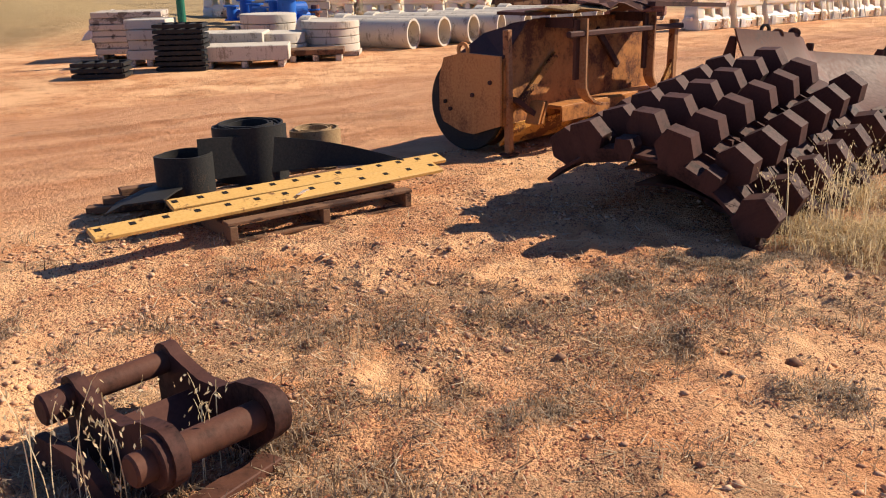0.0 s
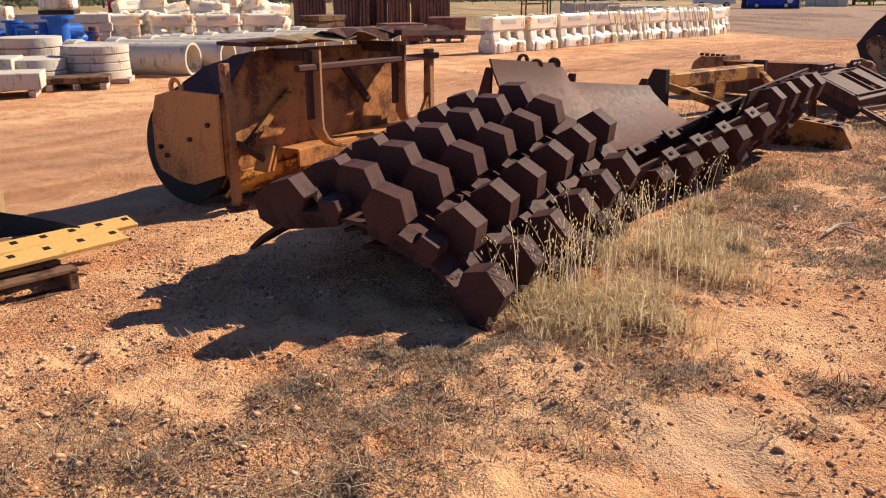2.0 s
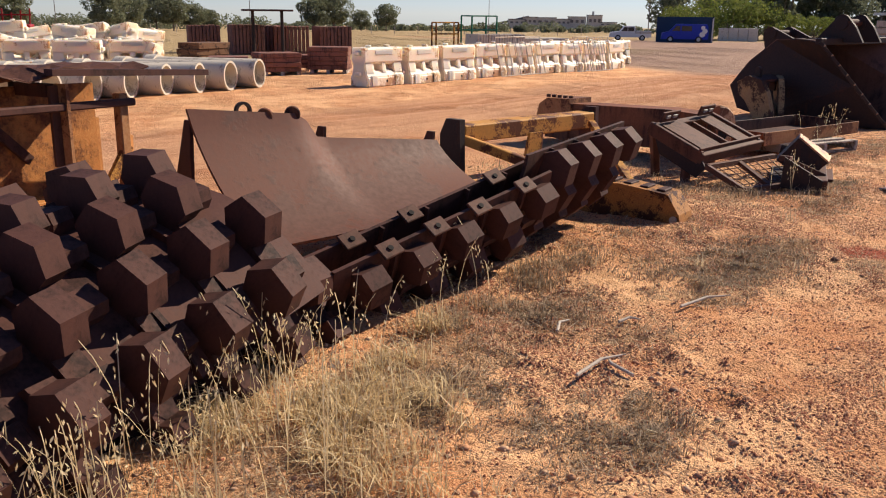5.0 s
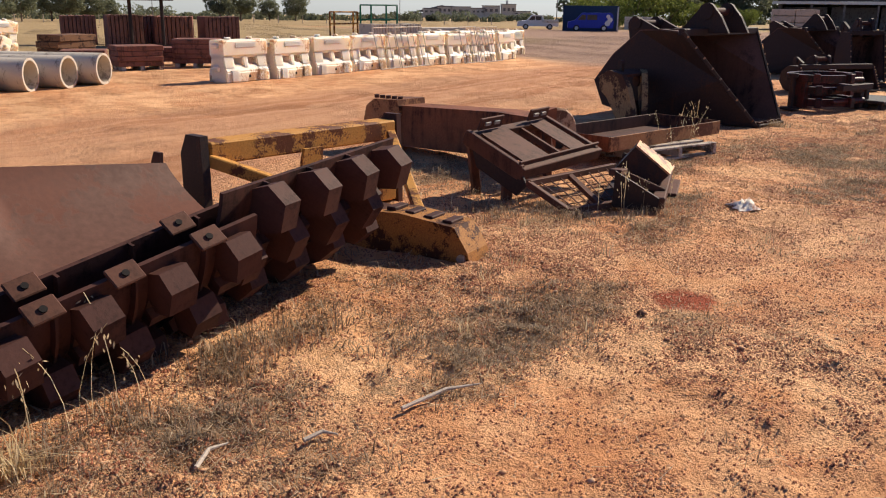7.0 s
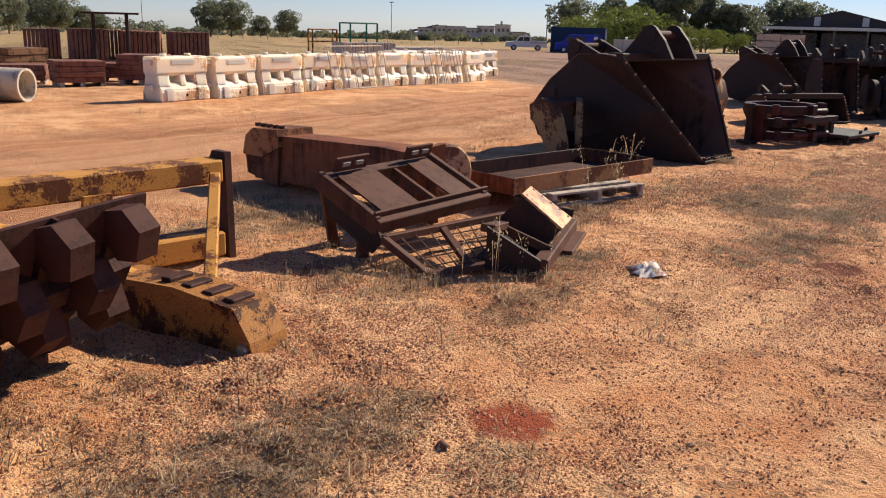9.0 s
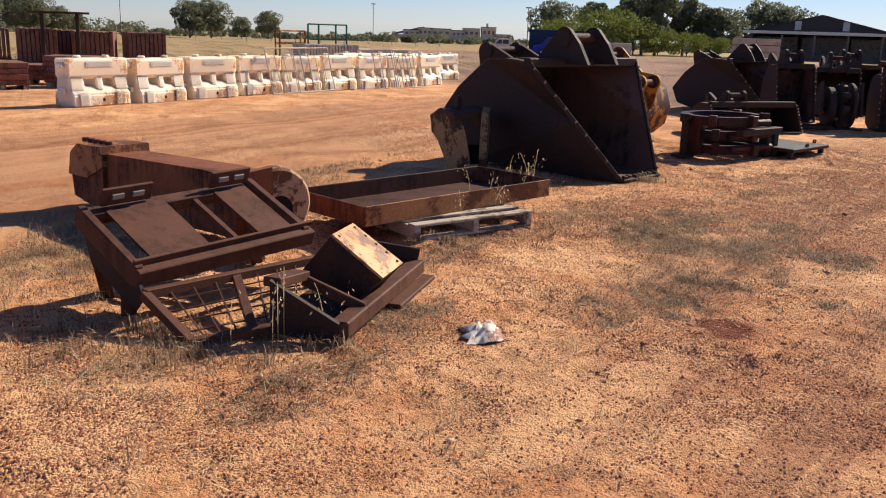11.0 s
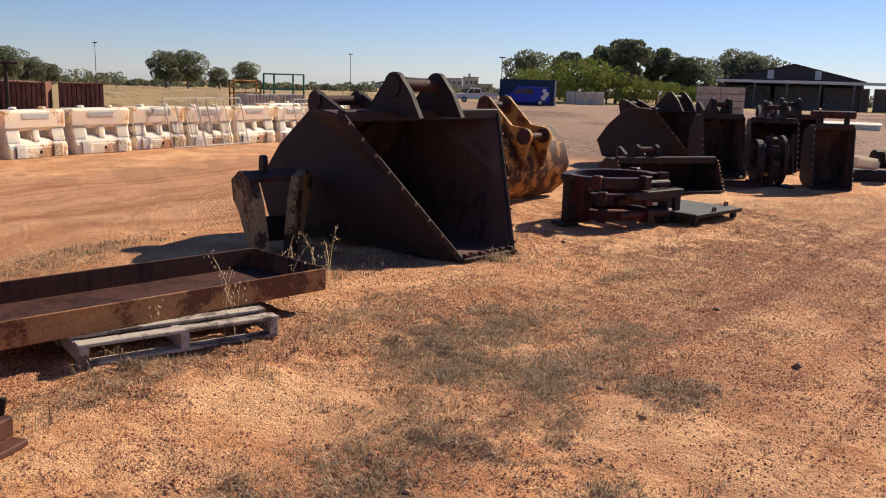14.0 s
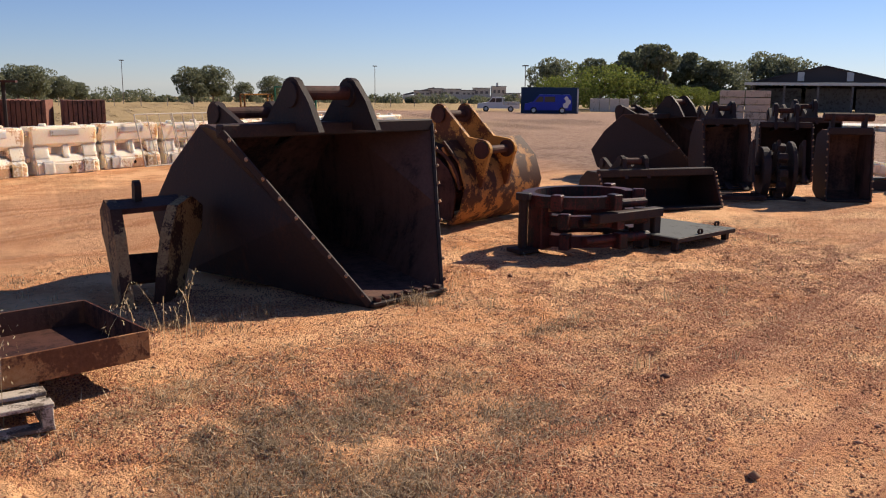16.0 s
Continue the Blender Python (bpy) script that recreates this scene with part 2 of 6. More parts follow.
def ground_z(x, y):
    """The lie of the land: nearly flat in the yard, falling gently outside it, a spoil heap behind."""
    x, y = np.asarray(x, float), np.asarray(y, float)
    d = np.hypot(x - 9, y - 9)
    near = np.clip((26 - d) / 8, 0, 1)
    churn = 1.0 + 1.3 * np.clip((5.5 - x) / 3, 0, 1) * np.clip((5.2 - y) / 1.5, 0, 1)
    z = near * ((value_noise(x, y, 1.3, 1) - 0.5) * 0.035 + churn * ((value_noise(x, y, 0.42, 2) - 0.5) * 0.022 + (value_noise(x, y, 0.17, 3) - 0.5) * 0.016))
    # clods and hoof-sized hollows, thickest where weeds hold the soil
    lumps = np.clip(value_noise(x, y, 0.75, 6) * 2.4 - 0.6, 0.15, 1) * np.clip((6.0 + 0.582 * x - 0.813 * y) / 1.5, 0, 1)
    z = z + near * lumps * ((0.35 - np.abs(value_noise(x, y, 0.21, 7) - 0.5)) * 0.05 * np.minimum(churn, 1.6) + (value_noise(x, y, 0.1, 8) - 0.5) * 0.044)
    z = z + (1 - near) * (value_noise(x, y, 2.5, 4) - 0.5) * 0.08
    k = np.clip((-0.582 * x + 0.813 * y - 7.5) / 5.5, 0, 1)
    z = z - 0.25 * k * k * (3 - 2 * k) - 0.0125 * np.maximum(0, d - 18)
    z = z + 1.7 * np.exp(-(((x + 15) / 6.5) ** 2 + ((y - 31) / 4.0) ** 2)) * (0.7 + 0.6 * value_noise(x, y, 2.0, 5))
    return z


def mat_mask(x, y):
    """How thickly dead weed covers the yard, 0 to 1, patchy, less on the haul road."""
    across = -0.582 * x + 0.813 * y
    m = 0.42 * value_noise(x, y, 1.5, 21) + 0.33 * value_noise(x, y, 0.5, 22) + 0.25 * value_noise(x, y, 0.2, 23)
    m = np.clip((m - 0.56) / 0.06, 0, 1)
    return m * np.clip((6.0 - across) / 1.2, 0, 1) * np.where(x < 4.5, 1.0, 0.55)


# patches of dead weed: x, y, half length along the walk, half width
WEEDS = ((5.9, 7.05, 0.45, 0.28), (5.5, 6.7, 0.35, 0.35), (6.5, 7.3, 0.5, 0.2), (6.95, 6.9, 0.35, 0.2), (4.5, 6.5, 0.6, 0.3), (4.85, 6.2, 0.4, 0.22), (4.0, 6.2, 0.8, 0.3), (2.9, 5.1, 0.7, 0.5), (3.4, 5.8, 0.7, 0.4),
         (2.4, 4.55, 0.6, 0.45), (4.25, 5.1, 0.35, 0.2), (5.8, 6.95, 0.4, 0.2), (0.85, 4.1, 0.6, 0.35), (1.35, 3.9, 0.6, 0.3), (0.1, 4.1, 0.6, 0.3), (0.4, 3.7, 0.5, 0.3), (0.95, 3.5, 0.5, 0.3), (-0.8, 4.1, 0.5, 0.25),
         (1.2, 3.55, 0.5, 0.3), (0.4, 3.05, 0.6, 0.3), (2.1, 3.9, 0.5, 0.3), (11.55, 10.95, 0.7, 0.35), (11.6, 10.1, 0.6, 0.35), (12.1, 10.1, 0.5, 0.3), (10.8, 9.6, 0.4, 0.3), (10.1, 9.2, 0.5, 0.2), (11.3, 8.4, 0.45, 0.2),
         (12.1, 11.0, 0.7, 0.35), (11.2, 10.5, 0.5, 0.35), (10.7, 9.8, 0.35, 0.3), (11.2, 11.6, 0.8, 0.3), (13.5, 12.0, 0.35, 0.12), (7.9, 8.6, 0.6, 0.25), (7.4, 8.95, 0.5, 0.3), (8.6, 8.85, 0.4, 0.2), (9.8, 10.8, 0.9, 0.25), (7.0, 11.2, 1.2, 0.6), (8.6, 13.8, 1.6, 0.7), (10.8, 16.3, 1.8, 0.8))


# dark mats of dead grey weed, the same way
MATS = ((5.78, 7.02, 0.28, 0.3), (4.6, 6.7, 0.38, 0.22), (6.05, 7.19, 0.64, 0.36), (10.73, 9.57, 0.11, 0.51), (11.64, 10.99, 0.58, 0.37), (11.74, 10.04, 0.37, 0.25), (12.14, 9.61, 0.3, 0.24), (9.72, 9.01, 0.16, 0.13), (11.29, 8.76, 0.12, 0.12), (0.88, 4.15, 0.18, 0.14), (1.23, 3.89, 0.23, 0.14), (1.0, 3.41, 0.15, 0.14), (0.33, 2.87, 0.21, 0.1), (-0.23, 3.68, 0.14, 0.22), (1.43, 2.91, 0.22, 0.14), (0.24, 3.79, 0.17, 0.14), (1.48, 4.42, 0.2, 0.2), (11.35, 9.44, 0.27, 0.21), (12.59, 10.58, 0.45, 0.26), (11.33, 10.33, 0.3, 0.19), (1.74, 4.32, 0.35, 0.16), (2.49, 4.04, 0.25, 0.21), (0.95, 4.05, 0.21, 0.13), (1.29, 4.4, 0.21, 0.16), (4.14, 5.26, 0.38, 0.29), (3.66, 5.65, 0.31, 0.24), (8.68, 9.39, 0.35, 0.2), (10.27, 9.24, 0.57, 0.31))


def patches(x, y):
    w = np.zeros_like(x)
    for px, py, a, b in WEEDS:
        u, v = (x - px) * 0.85 + (y - py) * 0.53, -(x - px) * 0.53 + (y - py) * 0.85
        w = np.maximum(w, np.clip(1.5 - 1.1 * np.hypot(u / a, v / b), 0, 1))
    return np.clip(w * (0.35 + 1.3 * value_noise(x, y, 0.3, 31)), 0, 1)


# patches swept bare
BARE = ((5.22, 7.29, 0.36, 0.48), (4.78, 7.43, 0.21, 0.22), (3.08, 4.31, 0.39, 0.4), (2.33, 3.54, 0.24, 0.23), (0.44, 4.25, 0.24, 0.28), (-0.18, 3.12, 0.16, 0.21), (0.78, 6.4, 0.41, 0.54), (10.28, 10.16, 0.37, 0.55), (11.56, 9.28, 0.18, 0.42), (8.98, 8.59, 0.56, 0.46))


def bare(x, y):
    w = np.zeros_like(x)
    for px, py, a, b in BARE:
        u, v = (x - px) * 0.85 + (y - py) * 0.53, -(x - px) * 0.53 + (y - py) * 0.85
        w = np.maximum(w, np.clip(2.2 - 1.6 * np.hypot(u / a, v / b), 0, 1))
    return np.clip(w * (0.5 + value_noise(x, y, 0.25, 37)), 0, 1)


def mats(x, y):
    w = np.zeros_like(x)
    for px, py, a, b in MATS:
        u, v = (x - px) * 0.85 + (y - py) * 0.53, -(x - px) * 0.53 + (y - py) * 0.85
        w = np.maximum(w, np.clip(1.7 - 1.2 * np.hypot(u / a, v / b), 0, 1))
    return np.clip(w * np.clip(value_noise(x, y, 0.22, 33) * 1.9 + value_noise(x, y, 0.07, 34) * 1.9 - 1.35, 0, 1.2), 0, 1)


def grit_cover(x, y):
    return np.clip(value_noise(x, y, 1.2, 41) * 2.2 + value_noise(x, y, 0.35, 43) * 1.6 - 1.78, 0, 1)


# ---- ground ----


def graded(lo, hi, stepsize, far):
    core = list(np.arange(lo, hi + 1e-6, stepsize))
    out, s = [], stepsize
    v = hi
    while v < far:
        s *= 1.17
        v += s
        out.append(v)
    back, s, v = [], stepsize, lo
    while v > -far:
        s *= 1.17
        v -= s
        back.append(v)
    return np.array(back[::-1] + core + out)


def ground_material():
    k = Nodes("red_dirt")
    pos = k.t.nodes.new("ShaderNodeNewGeometry").outputs["Position"]
    k.coord = pos
    sep = k.n("ShaderNodeSeparateXYZ", Vector=pos)
    X, Y = sep.outputs[0], sep.outputs[1]
    across = k.math("ADD", k.math("MULTIPLY", X, -0.582), k.math("MULTIPLY", Y, 0.813))
    along = k.math("ADD", k.math("MULTIPLY", X, 0.813), k.math("MULTIPLY", Y, 0.582))
    wob = k.math("MULTIPLY", k.math("SUBTRACT", k.noise(0.35, 3), 0.5), 2.5)
    acr = k.math("ADD", across, wob)
    big, mid, fine, grit = k.noise(0.45, 4), k.noise(2.3, 6, 0.65), k.noise(14, 6, 0.7), k.noise(70, 3, 0.7)
    dirt = k.mix(k.step(mid, 0.35, 0.65), (0.66, 0.295, 0.125), (0.8, 0.43, 0.21))
    dirt = k.mix(k.step(fine, 0.53, 0.66), dirt, (0.43, 0.18, 0.083))
    dirt = k.mix(k.step(k.noise(0.8, 6, 0.65), 0.47, 0.6), dirt, (0.88, 0.5, 0.25))
    dirt = k.mix(k.math("MULTIPLY", k.attr("bare"), 0.75), dirt, k.mix(k.step(fine, 0.4, 0.65), (0.9, 0.53, 0.27), (0.74, 0.38, 0.17)))
    # ironstone grit
    vor = k.n("ShaderNodeTexVoronoi", Scale=75.0, Vector=pos)
    dots = k.math("MULTIPLY", k.step(k.math("SUBTRACT", 0.46, vor.outputs["Distance"]), 0.0, 0.12), k.step(k.math("ADD", k.attr("grit"), k.math("MULTIPLY", k.math("SUBTRACT", k.noise(6, 5), 0.5), 0.9)), 0.15, 0.6))
    grav = k.mix(grit, (0.12, 0.035, 0.022), (0.27, 0.11, 0.065))
    walkside = k.step(k.math("SUBTRACT", 6.0, across), 0.0, 2.0)
    dirt = k.mix(k.math("MULTIPLY", k.math("MULTIPLY", dots, walkside), 0.65), dirt, grav)
    # dry litter
    litter = k.step(k.math("ADD", k.attr("litter"), k.math("MULTIPLY", k.math("SUBTRACT", k.noise(7, 8, 0.8), 0.5), 2.6)), 0.42, 0.62)
    straw = k.mix(k.step(k.noise(80, 4, 0.85), 0.4, 0.6), (0.1, 0.055, 0.033), (0.5, 0.33, 0.18))
    dirt = k.mix(k.math("MULTIPLY", litter, 0.55), dirt, straw)
    # haul road with wheel tracks
    tr = k.n("ShaderNodeCombineXYZ", X=k.math("MULTIPLY", along, 0.05), Y=k.math("MULTIPLY", acr, 1.6))
    track = k.noise(1.0, 6, 0.65, tr.outputs[0])
    road = k.math("MULTIPLY", k.step(acr, 5.2, 7.0), k.step(k.math("SUBTRACT", 13.2, acr), 0.0, 1.2))
    roadc = k.mix(k.step(track, 0.36, 0.62), (0.53, 0.23, 0.1), (0.68, 0.36, 0.185))
    roadc = k.mix(k.math("MULTIPLY", k.step(fine, 0.5, 0.75), 0.5), roadc, (0.33, 0.14, 0.07))
    dirt = k.mix(road, dirt, roadc)
    # wheel marks on the walking side
    a2 = k.math("ADD", k.math("MULTIPLY", X, -0.46), k.math("MULTIPLY", Y, 0.89))
    l2 = k.math("ADD", k.math("MULTIPLY", X, 0.89), k.math("MULTIPLY", Y, 0.46))
    t2 = k.n("ShaderNodeCombineXYZ", X=k.math("MULTIPLY", l2, 0.1), Y=k.math("MULTIPLY", a2, 2.6))
    marks = k.step(k.noise(1.0, 6, 0.7, t2.outputs[0]), 0.47, 0.58)
    zone = k.math("MULTIPLY", k.step(X, 7.5, 10.5), k.step(k.math("SUBTRACT", 4.6, a2), 0.0, 1.5))
    dirt = k.mix(k.math("MULTIPLY", k.math("MULTIPLY", zone, k.step(k.noise(1.1, 7, 0.75), 0.38, 0.6)), 0.5), dirt, (0.4, 0.17, 0.095))
    dirt = k.mix(k.math("MULTIPLY", k.math("MULTIPLY", marks, zone), 0.7), dirt, (0.28, 0.11, 0.065))
    # grey gravel pad and far dry paddock
    gz = k.math("MULTIPLY", k.step(k.math("ADD", X, wob), 17.5, 20.5), k.step(k.math("ADD", Y, wob), 19.2, 21.5))
    gz = k.math("MULTIPLY", gz, k.step(k.math("SUBTRACT", 125.0, Y), 0.0, 25.0))
    dirt = k.mix(k.math("MULTIPLY", gz, 0.88), dirt, k.mix(k.step(k.noise(5, 8, 0.8), 0.38, 0.62), (0.16, 0.1, 0.078), (0.42, 0.28, 0.2)))
    far = k.math("MULTIPLY", k.step(k.math("ADD", across, k.math("MULTIPLY", wob, 2.0)), 22.0, 30.0), k.step(k.math("SUBTRACT", 34.0, X), -4.0, 8.0))
    far2 = k.step(k.math("ADD", k.math("MULTIPLY", X, 0.5), k.math("MULTIPLY", Y, 0.86)), 105.0, 130.0)
    far = k.math("MAXIMUM", far, far2)
    dry = k.mix(k.noise(0.25, 6, 0.7), (0.3, 0.2, 0.09), (0.5, 0.36, 0.18))
    dirt = k.mix(far, dirt, dry)
    # a pale scraped patch and two dark red spills
    for cx, cy, r, tone in ((2.3, 3.51, 0.3, (0.7, 0.42, 0.23)), (10.34, 8.65, 0.17, (0.16, 0.035, 0.02)), (7.17, 7.24, 0.18, (0.34, 0.06, 0.025))):
        dd = k.n("ShaderNodeVectorMath", Vector=pos)
        dd.operation = "DISTANCE"
        dd.inputs[1].default_value = (cx, cy, 0.0)
        edge = k.math("ADD", dd.outputs["Value"], k.math("MULTIPLY", k.math("SUBTRACT", k.noise(7, 4), 0.5), 0.25))
        dirt = k.mix(k.math("MULTIPLY", k.step(k.math("SUBTRACT", r, edge), -0.04, 0.06), 0.92), dirt, tone)
    h = k.math("ADD", k.math("MULTIPLY", fine, 0.7), k.math("MULTIPLY", grit, 0.35))
    h = k.math("ADD", h, k.math("MULTIPLY", dots, 0.35))
    return k.finish(dirt, 0.95, 0.0, h, 0.06, 0.2)


def build_ground():
    xs, ys = graded(-3.5, 16.5, 0.04, 2600), graded(1.5, 14, 0.04, 2600)
    gx, gy = np.meshgrid(xs, ys)
    z = ground_z(gx, gy)
    n, w = gx.size, len(xs)
    co = np.stack([gx.ravel(), gy.ravel(), z.ravel()], 1)
    idx = np.arange(n).reshape(gx.shape)
    quads = np.stack([idx[:-1, :-1], idx[:-1, 1:], idx[1:, 1:], idx[1:, :-1]], -1).reshape(-1, 4)
    me = bpy.data.meshes.new("ground")
    me.vertices.add(n)
    me.vertices.foreach_set("co", co.ravel())
    me.loops.add(quads.size)
    me.loops.foreach_set("vertex_index", quads.ravel())
    me.polygons.add(len(quads))
    me.polygons.foreach_set("loop_start", np.arange(0, quads.size, 4))
    me.update(calc_edges=True)
    for name, field in (("litter", np.maximum(np.maximum(0.7 * mat_mask(gx, gy), 0.8 * patches(gx, gy)), mats(gx, gy)) * (1 - 0.8 * bare(gx, gy))), ("bare", bare(gx, gy)), ("grit", (1 - 0.8 * bare(gx, gy)) * grit_cover(gx, gy) * np.where(gx < 4, 0.55, 1.0))):
        me.attributes.new(name, "FLOAT", "POINT").data.foreach_set("value", field.ravel().astype(np.float32))
    me.shade_smooth()
    me.materials.append(ground_material())
    tagged(new("ground", me), "red dirt yard with grit, wheel tracks and dry litter", "ground", kind="structure")


build_ground()


def at(o):
    """World points to points about a thing's base."""
    return lambda x, y, z: (x - o[0], y - o[1], z)


# ---- padfoot shells ----


def pad_mesh(r, wide, tall, deep, run):
    """One foot, bent round a drum of radius r: a six-sided block on a narrow neck, a flat shelf below it and a low step."""
    w, h = wide / 2, tall
    pts = [(0.6 * w, -0.03), (0.66 * w, 0.02), (w, 0.5 * h), (0.52 * w, h), (-0.52 * w, h), (-w, 0.52 * h), (-0.7 * w, 0.2 * h), (-w - 0.35 * run, 0.17 * h), (-w - 0.42 * run, 0.46 * h), (-w - 0.9 * run, 0.46 * h), (-w - run, 0.24 * h), (-w - 0.9 * run, -0.03)]
    bent = [((r + z) * math.sin(y / r), (r + z) * math.cos(y / r) - r) for y, z in pts]
    bm = slab(bent, deep, pose(0, 0, 0, 0, 0, 90))
    bevel(bm, 0.009)
    bmesh.ops.recalc_face_normals(bm, faces=bm.faces)
    me = bpy.data.meshes.new("pad")
    bm.to_mesh(me)
    bm.free()
    me.materials.append(RUST)
    return me


PAD = pad_mesh(0.9, 0.23, 0.225, 0.115, 0.19)
PAD_SMALL = pad_mesh(0.75, 0.2, 0.17, 0.14, 0.12)


def padfoot_shell(label, loc, rz, tilt, yc, zc, r, a0, a1, length, step_s, step_a, first=0.0, tabs=(), bare=0.0):
    """An arched section of drum shell with staggered rows of feet on its outside. a0 to a1: degrees of the arc, from the near side up."""
    t = thing("padfoot_drum_shell", label, "machine part", loc, rz, "padfoot drum shells")
    t.matrix_basis = t.matrix_basis @ pose(0, 0, 0, 0, -tilt, 0)
    rows = []
    for i in range(15):
        a = radians(a0 + (a1 - a0) * i / 14)
        y, z = yc + r * math.cos(a), zc + r * math.sin(a)
        rows.append([(length * j / 8, y, z) for j in range(9)])
    part("shell", sheet(rows, 0.022), RUST, t, smooth=40)
    n = int(abs(a1 - a0) / step_a)
    for i in range(n):
        a = a0 + (a1 - a0) * (i + 0.5) / n
        if abs(a1 - a) < bare:
            continue
        y, z = yc + r * math.cos(radians(a)), zc + r * math.sin(radians(a))
        s = first + (step_s / 2 if i % 2 else 0.0) + 0.09
        while s < length - 0.05:
            ob = new("pad", PAD_SMALL if tabs else PAD)
            ob.parent = t
            ob.matrix_basis = pose(s, y, z, a - 90, 0, 0) @ pose(0, 0, random.uniform(-0.008, 0.008), random.uniform(-3, 3), 0, random.uniform(-4, 4))
            s += step_s
    # stiffening fins between the rings of feet
    for k in range(1, int(length / step_s)):
        x = first + step_s * k - 0.06
        fin = [(yc + (r + 0.045) * math.cos(radians(a0 + (a1 - a0) * j / 16)), zc + (r + 0.045) * math.sin(radians(a0 + (a1 - a0) * j / 16))) for j in range(17)]
        base = [(yc + r * math.cos(radians(a0 + (a1 - a0) * j / 16)), zc + r * math.sin(radians(a0 + (a1 - a0) * j / 16))) for j in range(16, -1, -1)]
        part("fin", slab(fin + base, 0.014, pose(x, 0, 0, 0, 0, 90)), RUST, t)
    for s in tabs:
        a = radians(a1)
        y, z = yc + r * math.cos(a), zc + r * math.sin(a)
        tab = part("tab", bevel(box((0.14, 0.1, 0.018), (s, y - 0.03, z + 0.0), (38, 0, 0)), 0.005), RUST_MID, t, "bent flange tab with a bolt hole")
        part("hole", rod((s, y - 0.036, z + 0.004), (s, y - 0.042, z + 0.012), 0.016, 12), DARK, tab)
    return t


padfoot_shell("rusty brown padfoot roller shell, arched, stacked on another", (1.65, 4.82, 0), 48.3, 7.0, 0.62, -0.45, 0.9, 150, 46, 2.3, 0.375, 17.3, -0.05)
padfoot_shell("rusty brown padfoot roller shell lying flat under another", (1.88, 5.08, 0), 48.3, 1.5, 0.6, -0.6, 0.9, 138, 72, 2.2, 0.39, 18.5, -0.02)
padfoot_shell("rusty brown padfoot roller shell at the bottom of a stack", (1.95, 5.22, 0), 48.3, 0.0, 0.62, -0.78, 0.92, 124, 76, 2.0, 0.39, 18.5, 0.0)
padfoot_shell("rusty padfoot shell tipped on its side in dry grass", (3.347, 6.526, 0.334), 31.0, 9.2, 0.705, 0.189, 0.73, 252, 195, 1.8, 0.36, 15, 0.1, (0.36, 0.72, 1.077, 1.5), 0)
padfoot_shell("rusty padfoot shell nested behind another, bolt tabs on top", (3.2, 6.77, 0.334), 31.0, 9.2, 0.724, 0.194, 0.75, 240, 195, 1.9, 0.36, 15, 0.28, (0.35, 0.8, 1.55), 26)
padfoot_shell("short rusty padfoot shell leaning at the end of two others", (4.72, 7.5, 0.66), 39.0, 3.0, 0.676, 0.181, 0.7, 255, 190, 1.45, 0.34, 16, 0.0, (), 0)

# ---- curved smooth plate ----


def curved_plate():
    o = (2.7, 8.15)
    t = thing("mouldboard", "smooth brown curved steel mouldboard plate, leaning back", "machine part", (*o, 0), 27.0)
    rows = []
    for i in range(13):
        v = i / 12
        d = 0.75 * v ** 1.25
        row = []
        for j in range(25):
            u = j / 24
            top = 0.97 - 0.1 * u - (0.16 * min(1, max(0, (u - 0.4) / 0.06)) + 0.12 * u)
            z = 0.2 + (top - 0.2) * (1 - v) ** 1.6
            row.append((2.12 * u + 0.12 * v, -d, z))
        rows.append(row)
    part("face", sheet(rows, 0.02), PLATE, t, smooth=50)
    for x in (0.03, 1.05, 2.1):
        top = 0.9 - 0.24 * x / 2.1
        part("rib", slab([(0.04, 0.0), (0.42, 0.0), (0.05, top), (-0.02, top)], 0.025, pose(x, 0.02, 0, 0, 0, 90)), RUST, t, "dark triangular rib")
    part("rear_foot", box((2.1, 0.12, 0.12), (1.06, 0.3, 0.06)), RUST, t)
    for x in (0.56, 0.78):
        part("lug", bevel(rod((x, 0.0, 0.885), (x + 0.035, 0.05, 0.885), 0.055, 16), 0.006), RUST_RED, t, "rusty round lug")
    part("lifting_ring", tube((0.42, 0.02, 0.93), (0.42, 0.05, 0.93), 0.06, 0.018, 16), BLACK, t)


curved_plate()

# ---- roller hood attachment ----


